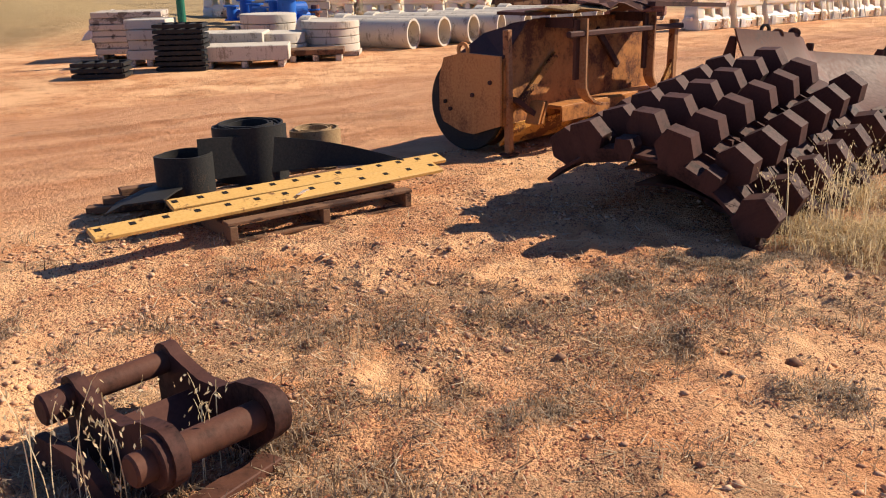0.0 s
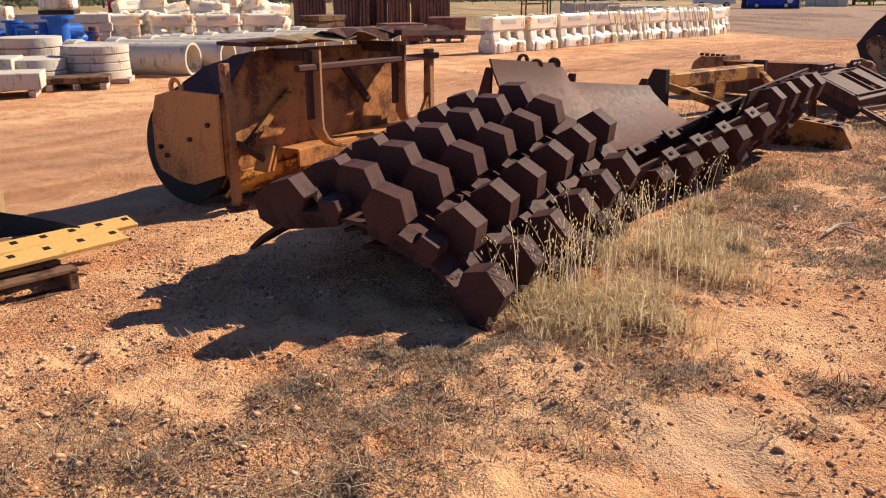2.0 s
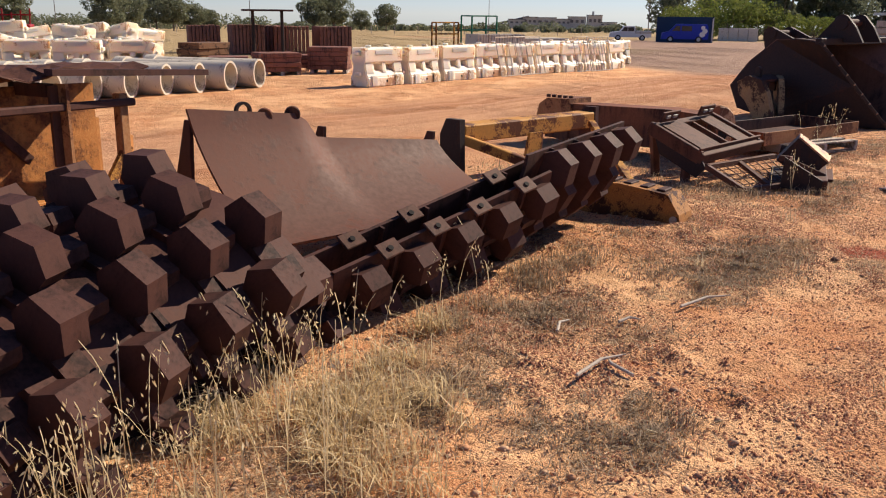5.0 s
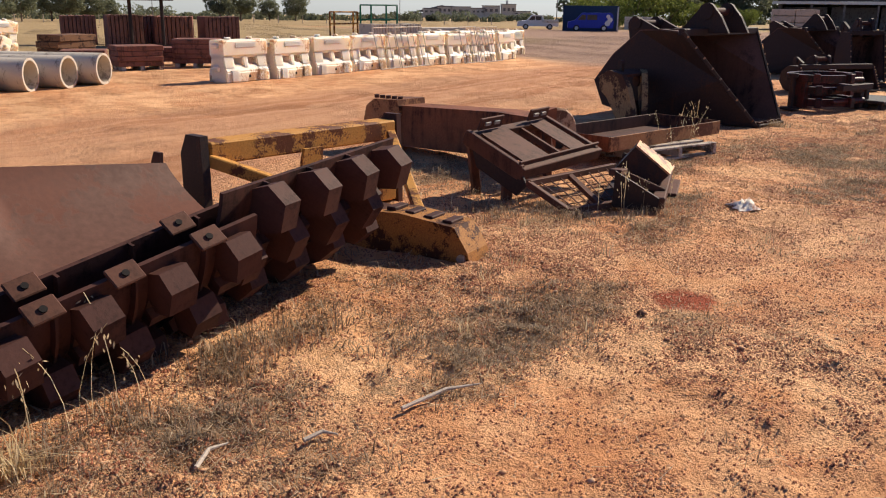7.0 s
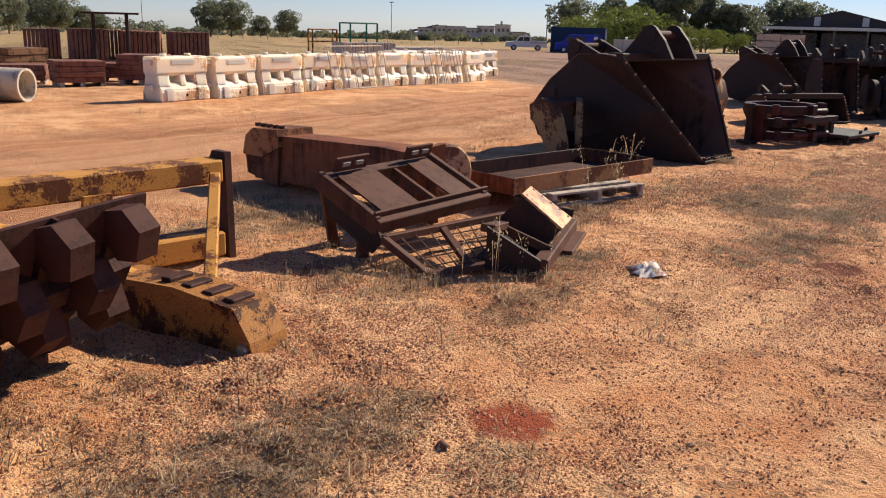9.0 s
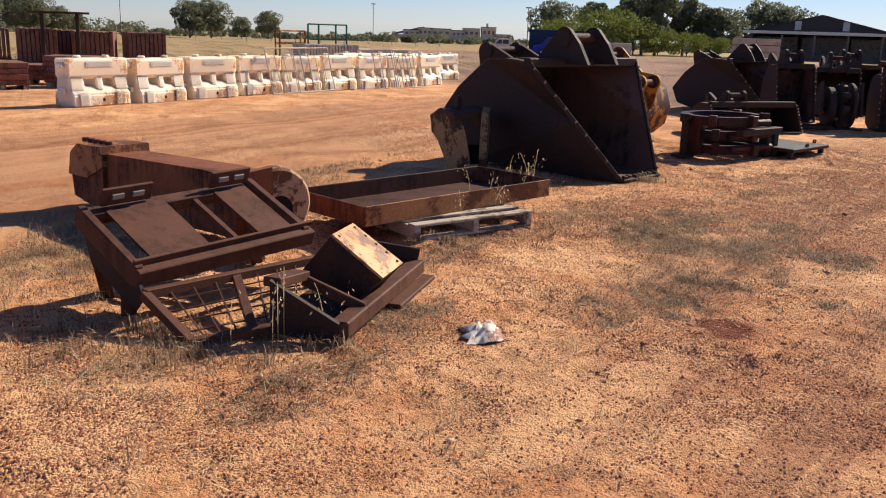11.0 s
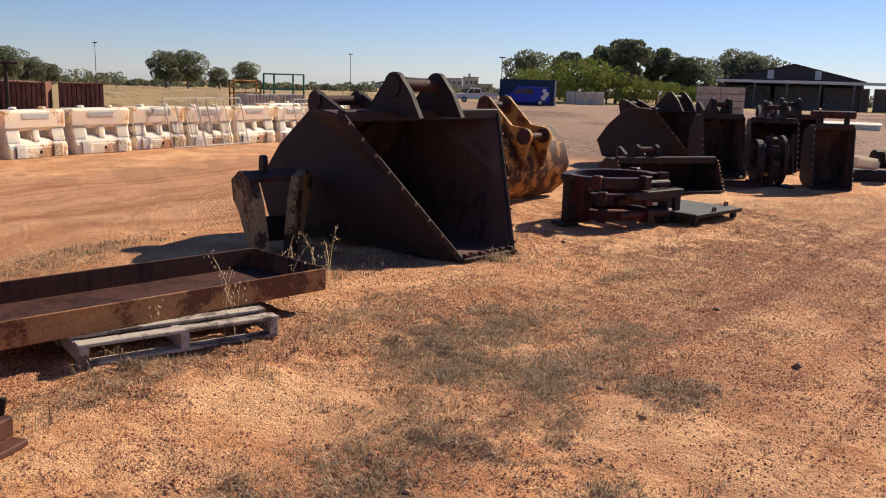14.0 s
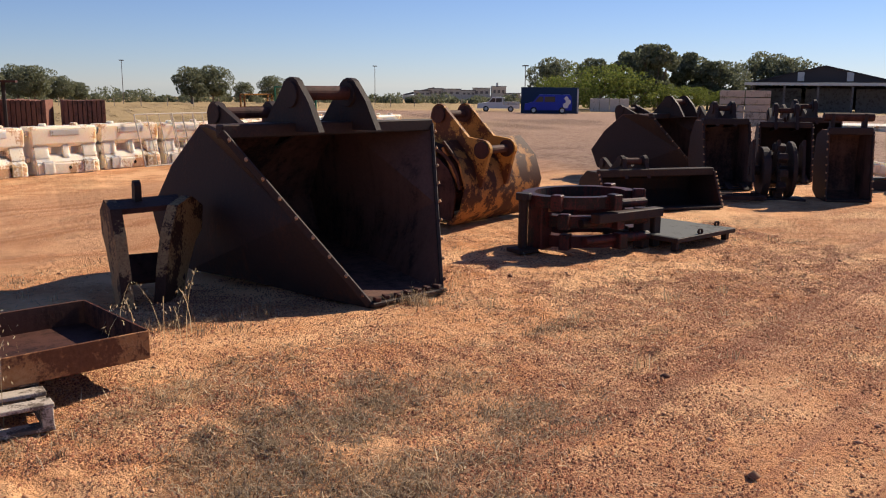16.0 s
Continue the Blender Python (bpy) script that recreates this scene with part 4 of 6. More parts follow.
def big_bucket(loc, rz, size, label):
    prof = [(0.0, 0.0), (0.6, 0.02), (1.2, 0.06), (1.8, 0.06), (2.2, 0.16), (2.36, 0.5), (2.1, 0.88), (1.7, 1.23), (1.3, 1.25), (0.83, 1.23)]
    widths = [0.355, 0.5, 0.66, 0.78, 0.82, 0.82, 0.76, 0.7, 0.86, 1.02]
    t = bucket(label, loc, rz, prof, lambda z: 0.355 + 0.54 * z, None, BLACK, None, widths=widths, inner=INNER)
    for x in (-0.38, 0.16):
        ear_plate(t, x, 0.85, 1.22, EAR, BLACK, [(0.0, 0.27, 0.1), (1.13, 0.1, 0.09)])
    part("pin", rod((-0.36, 0.85, 1.5), (0.15, 0.85, 1.5), 0.055, 18), RUST, t, "rusty cross pin")
    part("pin", rod((-0.36, 1.98, 1.32), (0.15, 1.98, 1.32), 0.05, 18), RUST, t, "rusty cross pin")
    for i in range(7):
        x = -0.3 + 0.1 * i
        part("lip_bolt", bevel(box((0.045, 0.06, 0.03), (x, -0.01 + random.uniform(-0.01, 0.02), 0.05), (0, 0, random.uniform(-20, 20))), 0.006), RUST, t)
    part("top_patch", box((1.3, 0.3, 0.015), (-0.1, 1.05, 1.262)), RUST, t)
    t.scale = (size, size, size)


big_bucket((12.82, 13.04, 0), 22.5, 1.0, "large blackened tapered excavator bucket standing mouth forward")
big_bucket((20.6, 19.3, 0), 22.0, 0.88, "blackened tapered bucket with a brown mouth, behind others")


def coupler():
    o = (11.05, 13.7)
    L = at(o)
    t = thing("quick_coupler", "yellowed steel quick coupler bracket standing on its legs", "machine part", (*o, 0))
    outline = [(-0.45, 0.0), (-0.12, 0.0), (0.02, 0.2), (0.16, 0.36), (0.3, 0.44), (0.34, 0.62), (0.12, 0.72), (-0.14, 0.68), (-0.28, 0.5), (-0.38, 0.25)]
    for x, y in ((10.82, 13.78), (11.3, 13.86)):
        part("side_plate", bevel(slab(outline, 0.08, pose(*L(x, y, 0), 0, 0, 98 if x < 11 else 62)), 0.008), CREAM, t)
        part("pin_boss", bevel(rod(L(x - 0.045, y + 0.12, 0.56), L(x + 0.045, y + 0.13, 0.56), 0.075, 18), 0.006), RUST, t)
    part("bridge", bevel(sheet([[L(10.8, 13.74, 0.64), L(11.33, 13.83, 0.66)], [L(10.78, 14.0, 0.68), L(11.3, 14.1, 0.7)], [L(10.78, 14.1, 0.6), L(11.3, 14.18, 0.62)]], 0.04), 0.006), RUST, t)
    part("web", sheet([[L(10.86, 13.95, 0.28), L(11.3, 14.0, 0.28)], [L(10.86, 13.7, 0.12), L(11.3, 13.75, 0.12)]], 0.03), RUST, t)
    part("latch", bevel(slab([(-0.04, 0), (0.06, 0), (0.05, 0.1)] + arc(0.0, 0.12, 0.05, 10, 170, 5), 0.05, pose(*L(11.0, 13.98, 0.68), 0, 0, 100)), 0.005), BLACK, t)


coupler()


def barrier_template():
    t = thing("water_barrier", "dusty white plastic water-filled road barrier", "barrier", (0, 0, 0), 0, "white road barriers")
    ln = 1.33
    bm = bmesh.new()
    base = [(-0.27, 0.0), (0.27, 0.0), (0.27, 0.22), (0.15, 0.36), (-0.15, 0.36), (-0.27, 0.22)]
    slab([(y, z) for y, z in base], ln, pose(0, 0, 0, 0, 0, 90), bm)
    for x, w in ((-ln / 2 + 0.16, 0.32), (0.0, 0.17), (ln / 2 - 0.16, 0.32)):
        slab([(-0.22, 0.28), (0.22, 0.28), (0.17, 0.55), (-0.17, 0.55)], w, pose(x, 0, 0, 0, 0, 90), bm)
    for x in (-0.42, 0.42):
        box((0.26, 0.12, 0.24), (x, -0.235, 0.13), (0, 0, 0), bm)
    top = [(-0.14, 0.49), (0.14, 0.49), (0.2, 0.56), (0.2, 0.82), (0.16, 0.86), (-0.16, 0.86), (-0.2, 0.82), (-0.2, 0.56)]
    slab(top, ln, pose(0, 0, 0, 0, 0, 90), bm)
    part("body", bevel(bm, 0.025, 2), PLASTIC, t, smooth=35)
    part("panel", bevel(box((0.62, 0.02, 0.1), (0, -0.2, 0.75)), 0.006), PLASTIC, t)
    for x in (-0.33, 0.33):
        part("cap", bevel(rod((x, 0, 0.85), (x, 0, 0.91), 0.07, 14), 0.012), PLASTIC, t)
    for x, zs in ((ln / 2 + 0.035, (0.16, 0.62)), (-ln / 2 - 0.035, (0.28, 0.74))):
        for z in zs:
            part("hinge_lug", bevel(box((0.1, 0.16, 0.1), (x, 0, z)), 0.02), PLASTIC, t)
    part("drain", rod((0.02, -0.275, 0.12), (0.02, -0.268, 0.12), 0.03, 12), DARK, t)
    return t


BAR_DIR = Vector((0.809, 0.588))
first = barrier_template()
ROW0, STEP_LEN, ROW_RZ = Vector((7.42, 24.85)), 1.6, 36.0
first.matrix_basis = pose(ROW0.x, ROW0.y, float(ground_z(ROW0.x, ROW0.y)) - 0.01, 0, 0, ROW_RZ)
first.scale = (1.05, 1.15, 1.13)
for i in range(1, 9):
    p = ROW0 + BAR_DIR * (STEP_LEN * i)
    copy_thing(first, pose(p.x, p.y, float(ground_z(p.x, p.y)) - 0.01, 0, 0, ROW_RZ + random.uniform(-5, 5)))


def bearing(az, d):
    return 10.75 + d * math.sin(radians(az)), 7.08 + d * math.cos(radians(az))


# ---- things by the start of the walk ----


def pin_link():
    t = thing("hitch_bracket", "rusty brown hitch bracket with two thick cross pins", "machine part", (-1.04, 2.465, -0.01), 47.0)
    out = [(-0.2, 0.02), (0.34, 0.0)] + arc(0.285, 0.215, 0.07, -20, 140, 9) + [(0.16, 0.24), (0.06, 0.215), (-0.06, 0.225), (-0.18, 0.285)] + arc(-0.285, 0.205, 0.095, 75, 235, 9)
    for x in (0.0, 0.35):
        part("side_plate", bevel(slab(out, 0.05, pose(x, 0, 0, 0, 0, 90)), 0.012, 2), RUST, t, smooth=30)
    part("rear_pin", bevel(rod((-0.06, 0.285, 0.215), (0.38, 0.285, 0.215), 0.043, 28), 0.006), RUST_MID, t, smooth=40)
    part("rear_pin_head", bevel(rod((-0.13, 0.285, 0.2), (-0.05, 0.285, 0.2), 0.055, 24), 0.008), RUST, t, smooth=40)
    part("front_pin", bevel(rod((-0.12, -0.285, 0.2), (0.42, -0.285, 0.2), 0.052, 28), 0.008), RUST_MID, t, smooth=40)
    for x in (-0.035, 0.385):
        part("front_collar", bevel(rod((x - 0.02, -0.285, 0.2), (x + 0.02, -0.285, 0.2), 0.085, 24), 0.006), RUST, t, smooth=40)
    part("cross_plate", bevel(bar((0.02, 0.05, 0.1), (0.34, 0.05, 0.1), 0.2, 0.025, up=(0, -0.5, 1)), 0.004), RUST, t)
    part("foot_bar", bevel(bar((0.0, -0.36, 0.03), (0.36, -0.3, 0.03), 0.09, 0.04), 0.004), RUST_MID, t)
    part("skid_plate", bevel(slab([(-0.32, 0.0), (0.3, 0.0), (0.24, 0.12), (-0.1, 0.15), (-0.3, 0.06)], 0.035, pose(-0.14, 0.05, 0, 0, 0, 90)), 0.006), RUST, t)


pin_link()


def blade_pallet():
    pallet((-1.05, 5.72, 0.0), 36.0, WOOD_DARK, 1.3, 1.1, "brown timber pallet under blades and rubber")
    ends = (((-1.93, 4.56, 0.19), (-0.03, 6.07, 0.2), 0.14), ((-1.66, 5.12, 0.2), (0.0, 6.31, 0.215), 0.13))
    for i, (p, q, w) in enumerate(ends):
        o = p
        L = at(o)
        t = thing("cutting_edge", "long yellow grader cutting edge with square bolt holes", "blade", (o[0], o[1], 0), 0, "yellow cutting edges")
        blade = part("blade", bevel(bar(L(*p), L(*q), w, 0.028, up=(0.12, -0.2, 1)), 0.005), YELLOW_NEW, t)
        m, ln = axes(L(*p), L(*q), (0.12, -0.2, 1))
        for k in range(13):
            c = m @ Vector((ln * (-0.48 + 0.96 * k / 12), 0.02, 0.0147))
            part("bolt_hole", box((0.036, 0.036, 0.003), tuple(c), (10, 0, 38)), DARK, blade)
    part("tape", bar((-0.02, -0.1, 0.0), (0.03, 0.1, 0.0), 0.03, 0.002), PLASTIC, bpy.data.objects["cutting_edge"], m=pose(1.05, 0.83, 0.213))
    for loc, r, h, turns, mat, lab in (((-1.72, 5.72, 0.145), 0.19, 0.25, 2, RUBBER, "black rubber belting roll standing on the pallet"), ((-1.36, 6.12, 0.145), 0.26, 0.38, 5, RUBBER, "large black rubber belting roll standing on end"), ((-0.95, 6.5, 0.145), 0.19, 0.27, 5, TAN, "tan conveyor belting coil standing on end")):
        t = thing("belting_roll", lab, "roll", loc, 0, "rolls of belting")
        rows = []
        n = turns * 22
        for i in range(n + 1):
            a = 2 * math.pi * i / 22
            rr = r * (0.55 + 0.45 * i / n) if turns > 2 else r * (0.93 + 0.07 * i / n)
            rows.append([(rr * math.cos(a), rr * math.sin(a), 0.0), (rr * math.cos(a), rr * math.sin(a), h + 0.012 * math.sin(i * 0.37))])
        part("wound_belt", sheet(rows, 0.013), mat, t, smooth=40)
    t = thing("rubber_sheet", "loose black rubber sheet standing on edge, tapering", "rubber sheet", (-1.62, 5.7, 0.145))
    rows = []
    for i in range(19):
        u = i / 18
        x, y = 1.35 * u, 0.12 * math.sin(u * 3.0) + 0.42 * u
        rows.append([(x, y, 0.07), (x, y + 0.02, 0.09 + 0.26 * (1 - u ** 1.8))])
    part("standing_sheet", sheet(rows, 0.014), RUBBER, t, smooth=40)
    t = thing("rubber_flap", "grey-black rubber flap draped over the pallet end", "rubber sheet", (-1.9, 5.35, 0.1))
    part("flap", sheet([[(-0.2, -0.14, 0.02), (-0.05, -0.2, 0.1), (0.2, -0.2, 0.13)], [(-0.22, 0.14, 0.03), (0.0, 0.1, 0.1), (0.2, 0.06, 0.12)], [(-0.12, 0.42, 0.05), (0.05, 0.4, 0.1), (0.22, 0.35, 0.1)]], 0.012), RUBBER, t, smooth=60)
    for i in range(3):
        t = thing("timber_offcut", "dark brown timber offcut beside the pallet", "timber", (-2.15 + 0.08 * i, 5.72 + 0.1 * i, 0.02 + 0.045 * i), 12 + 9 * i, "timber offcuts")
        part("plank", bevel(box((0.5, 0.09, 0.045), (0, 0, 0.02)), 0.004), WOOD_DARK, t)


blade_pallet()

# ---- the row of buckets and tools ----


def yellow_bucket():
    t = thing("excavator_bucket", "yellow and rusty excavator bucket lying mouth down", "bucket", (14.75, 16.65, 0), 30.0, "excavator buckets")
    t.scale = (1.0, 1.12, 1.12)
    rows = []
    for i in range(15):
        a = radians(-60 + 240 * i / 14)
        rows.append([(-0.75, 0.5 * math.cos(a), 0.4 + 0.42 * math.sin(a)), (0.0, 0.5 * math.cos(a), 0.4 + 0.42 * math.sin(a)), (0.75, 0.5 * math.cos(a), 0.4 + 0.42 * math.sin(a))])
    part("shell", sheet(rows, 0.03), RUST, t, smooth=40)
    for x in (-0.75, 0.75):
        part("side_wall", bevel(slab(arc(0, 0.4, 0.46, -30, 180, 12) + [(-0.42, 0.1)], 0.03, pose(x, 0, 0, 0, 0, 90) @ Matrix.Diagonal((1, 1, 0.88, 1))), 0.004), RUST, t)
    part("back_plate", sheet([[(-0.74, -0.5, 0.42), (0.74, -0.5, 0.42)], [(-0.74, -0.28, 0.8), (0.74, -0.28, 0.8)]], 0.03), YELLOW, t)
    part("rear_skin", sheet([[(x, y, z) for x in (-0.76, 0.0, 0.76)] for y, z in ((-0.3, 0.86), (-0.5, 0.66), (-0.58, 0.42), (-0.52, 0.18), (-0.36, 0.04))], 0.025), YELLOW_FOOT, t, "rust-stained yellow rear skin", smooth=40)
    ear = [(-0.62, 0.42), (-0.2, 0.3), (0.1, 0.75), (0.05, 1.0)] + arc(-0.08, 1.12, 0.1, 0, 150, 6) + [(-0.45, 0.9)] + arc(-0.62, 0.78, 0.1, 90, 220, 6)
    for x in (-0.5, -0.02):
        part("ear", bevel(slab(ear, 0.045, pose(x, 0, 0, 0, 0, 90)), 0.006), YELLOW_OLD, t, "yellow ear plate with bare pin bosses")
        for y, z in ((-0.08, 1.11), (-0.62, 0.78)):
            part("boss", bevel(rod((x - 0.05, y, z), (x + 0.05, y, z), 0.085, 18), 0.005), RUST, t)
    for y, z in ((-0.08, 1.11), (-0.62, 0.78)):
        part("pin", rod((-0.5, y, z), (0.0, y, z), 0.04, 14), RUST, t)


yellow_bucket()


def pipe_clamp():
    t = thing("hydraulic_clamp", "dark red hydraulic pipe clamp of stacked ring jaws", "machine part", (15.2, 14.55, 0), 15.0)
    for z, dx, r in ((0.06, 0.06, 0.6), (0.25, 0.03, 0.58), (0.44, -0.05, 0.62)):
        bm = bmesh.new()
        rows = []
        for i in range(34):
            a = radians(-35 + 300 * i / 33)
            c, s = math.cos(a), math.sin(a)
            rows.append([(dx + rr * c, rr * s * 0.8, zz) for rr, zz in ((r, z), (r, z + 0.11), (r - 0.13, z + 0.11), (r - 0.13, z))])
        vs = [[bm.verts.new(p) for p in row] for row in rows]
        for a, b in zip(vs, vs[1:]):
            for k in range(4):
                bm.faces.new((a[k], b[k], b[(k + 1) % 4], a[(k + 1) % 4]))
        bm.faces.new(vs[0])
        bm.faces.new(vs[-1][::-1])
        part("ring_jaw", bm, RED_BLACK, t)
        for a in (-150, -95, -40, 20):
            c, s = math.cos(radians(a)), math.sin(radians(a)) * 0.8
            part("lug", bevel(box((0.12, 0.1, 0.15), (dx + (r + 0.02) * c, (r + 0.02) * s, z + 0.06), (0, 0, a)), 0.008), RED_BLACK, t)
    part("spine", bevel(box((0.14, 0.2, 0.5), (-0.56, 0.02, 0.28)), 0.01), RED_BLACK, t)
    post = part("post", bevel(rod((-0.72, 0.08, 0.04), (-0.72, 0.08, 0.54), 0.045, 14), 0.004), BLACK, t)
    part("post_base", bevel(box((0.24, 0.2, 0.04), (-0.72, 0.08, 0.02)), 0.005), BLACK, post)
    part("post_cap", bevel(rod((-0.72, 0.08, 0.5), (-0.72, 0.08, 0.57), 0.075, 14), 0.006), BLACK, post)
    part("crossbar", bevel(box((0.9, 0.12, 0.09), (0.1, -0.5, 0.36)), 0.008), BLACK, t)
    for x in (0.42, 0.58):
        part("jaw_tip", bevel(box((0.1, 0.14, 0.32), (x, -0.4, 0.16)), 0.01), BLACK, t)
    for i in range(3):
        part("cylinder", bevel(rod((-0.4, -0.42 + 0.05 * i, 0.14 + 0.16 * i), (0.4, -0.5 + 0.03 * i, 0.14 + 0.16 * i), 0.045, 14), 0.004), RED_BLACK, t)
    part("label", box((0.1, 0.006, 0.12), (-0.5, -0.086, 0.45)), RUST_ORANGE, t)


pipe_clamp()


def platform():
    t = thing("low_platform", "low grey mesh-topped platform on short legs", "platform", (16.2, 14.55, 0), 20.0)
    t.scale = (1.0, 1.0, 0.75)
    part("deck", bevel(box((1.0, 0.95, 0.02), (0, 0, 0.17)), 0.004), SLATE, t)
    for y in (-0.47, 0.47):
        part("rail", bevel(box((1.05, 0.05, 0.06), (0, y, 0.145)), 0.005), BLACK, t)
    for x in (-0.5, 0.5):
        part("rail", bevel(box((0.05, 0.9, 0.06), (x, 0, 0.145)), 0.005), BLACK, t)
    for x in (-0.45, 0.45):
        for y in (-0.42, 0.42):
            part("leg", bevel(box((0.06, 0.06, 0.13), (x, y, 0.06)), 0.005), BLACK, t)
    for x, y in ((-0.1, -0.47), (0.48, -0.3)):
        part("eye_bolt", tube((x, y - 0.01, 0.21), (x, y + 0.01, 0.21), 0.04, 0.014, 14), BLACK, t)


platform()


def box_profile(d, h):
    return [(0.0, 0.02), (d * 0.55, 0.0), (d * 0.85, h * 0.1), (d, h * 0.4), (d * 0.95, h * 0.75), (d * 0.7, h), (d * 0.3, h)]


def small_ears(t, x0, gap, y, z, s):
    pts = [(-0.2 * s, -0.05), (-0.1 * s, 0.18 * s)] + arc(0.0, 0.2 * s, 0.1 * s, 150, 20, 6) + [(0.3 * s, 0.08 * s)] + arc(0.6 * s, 0.12 * s, 0.1 * s, 120, -20, 6) + [(0.62 * s, -0.12 * s)]
    for x in (x0 - gap / 2, x0 + gap / 2):
        ear_plate(t, x, y, z, pts, BLACK, [(0.0, 0.2 * s, 0.08 * s), (0.58 * s, 0.12 * s, 0.07 * s)])
    part("pin", rod((x0 - gap / 2, y, z + 0.2 * s), (x0 + gap / 2, y, z + 0.2 * s), 0.045, 14), RUST, t)


t = bucket("wide black mud bucket lying low on the dirt", (17.45, 16.3, 0), -4.0, box_profile(0.8, 0.48), lambda z: 0.82 + 0.04 * z, None, BLACK, None)
small_ears(t, -0.3, 0.32, 0.35, 0.46, 0.8)
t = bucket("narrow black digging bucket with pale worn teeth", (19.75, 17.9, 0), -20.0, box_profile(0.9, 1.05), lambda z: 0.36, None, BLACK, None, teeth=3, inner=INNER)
small_ears(t, 0.0, 0.28, 0.45, 1.03, 1.1)
t = bucket("black digging bucket behind others, tall ears", (21.5, 18.6, 0), -35.0, box_profile(1.0, 0.95), lambda z: 0.42, None, BLACK, None, teeth=4)
small_ears(t, 0.0, 0.34, 0.45, 0.93, 1.3)
t = bucket("black digging bucket in the back row, tall ears", (22.7, 19.2, 0), -28.0, box_profile(1.0, 1.0), lambda z: 0.5, None, BLACK, None, teeth=4)
small_ears(t, -0.1, 0.34, 0.5, 0.98, 1.3)
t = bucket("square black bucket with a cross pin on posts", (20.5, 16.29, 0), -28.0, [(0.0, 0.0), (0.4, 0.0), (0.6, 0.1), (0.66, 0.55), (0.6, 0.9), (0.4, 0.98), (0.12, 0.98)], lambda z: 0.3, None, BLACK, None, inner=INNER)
for x in (-0.22, 0.22):
    part("pin_post", bevel(box((0.05, 0.12, 0.26), (x, 0.25, 1.09)), 0.006), BLACK, t)
part("cross_pin", bevel(rod((-0.34, 0.25, 1.17), (0.34, 0.25, 1.17), 0.06, 16), 0.005), RUST, t)


def compaction_wheel():
    t = thing("compaction_wheel", "black excavator compaction wheel with side plates", "machine part", (19.75, 16.95, 0), -30.0)
    part("disc", bevel(rod((0.18, 0, 0.42), (0.24, 0, 0.42), 0.4, 32), 0.008), BLACK, t)
    part("disc", bevel(rod((-0.2, 0, 0.38), (-0.1, 0, 0.38), 0.36, 32), 0.008), BLACK, t)
    part("axle", rod((-0.35, 0, 0.4), (0.4, 0, 0.4), 0.07, 16), BLACK, t)
    for i in range(10):
        a = 36 * i
        part("foot", bevel(box((0.12, 0.12, 0.1), (0.05, 0.36 * math.cos(radians(a)), 0.4 + 0.34 * math.sin(radians(a))), (a, 0, 0)), 0.01), BLACK, t)
    for x in (-0.32, 0.02, 0.36):
        part("hanger", bevel(slab([(-0.2, 0.25), (0.2, 0.25), (0.14, 0.75), (-0.08, 0.85)], 0.04, pose(x, -0.05, 0, 0, 0, 90)), 0.006), BLACK, t)
    part("foot_plate", bevel(box((0.8, 0.4, 0.03), (0, -0.1, 0.015)), 0.005), BLACK, t)


compaction_wheel()


def tynes():
    t = thing("rake_frame", "flat rusty rake frame lying in front of the buckets", "machine part", (18.9, 17.2, 0), -20.0)
    for i in range(3):
        part("rail", bevel(bar((-0.7 + 0.1 * i, -0.2 + 0.16 * i, 0.05), (0.6 + 0.1 * i, -0.35 + 0.16 * i, 0.05), 0.06, 0.06), 0.005), RUST, t)
    for x in (-0.6, 0.6):
        part("end_rail", bevel(bar((x, -0.4, 0.05), (x + 0.1, 0.3, 0.05), 0.06, 0.05), 0.005), RUST, t)


tynes()


def pump_skid():
    t = thing("pump_skid", "black pump skid with a white plastic cover", "machine", (22.6, 17.3, 0), -25.0)
    part("base", bevel(box((1.3, 0.7, 0.16), (0, 0, 0.08)), 0.01), BLACK, t)
    part("cover", bevel(box((0.5, 0.4, 0.22), (-0.25, -0.05, 0.3), (0, 8, 10)), 0.05, 3), PLASTIC, t)
    part("motor", bevel(rod((0.0, 0.1, 0.36), (0.5, 0.1, 0.36), 0.17, 20), 0.02), BLACK, t)
    part("wheel", bevel(rod((0.15, -0.2, 0.5), (0.25, -0.2, 0.5), 0.24, 24), 0.02), PLASTIC, t)
    part("pipe", rod((-0.5, 0.2, 0.2), (-0.45, 0.2, 0.75), 0.05, 12), BLACK, t)


pump_skid()


def rag():
    t = thing("rag", "crumpled dirty white rag on the dirt", "rag", (8.98, 8.93, 0.0))
    r = np.random.RandomState(4)
    rows = []
    for i in range(9):
        rows.append([(0.22 * (i / 8 - 0.5) * (0.7 + 0.5 * r.rand()) + 0.05 * (j / 7), 0.26 * (j / 7 - 0.5) + 0.03 * r.rand(), 0.012 + 0.1 * r.rand() * math.sin(math.pi * i / 8) * math.sin(math.pi * j / 7) + 0.008 * r.rand()) for j in range(8)])
    part("cloth", sheet(rows, 0.006), CLOTH, t, smooth=80)


rag()


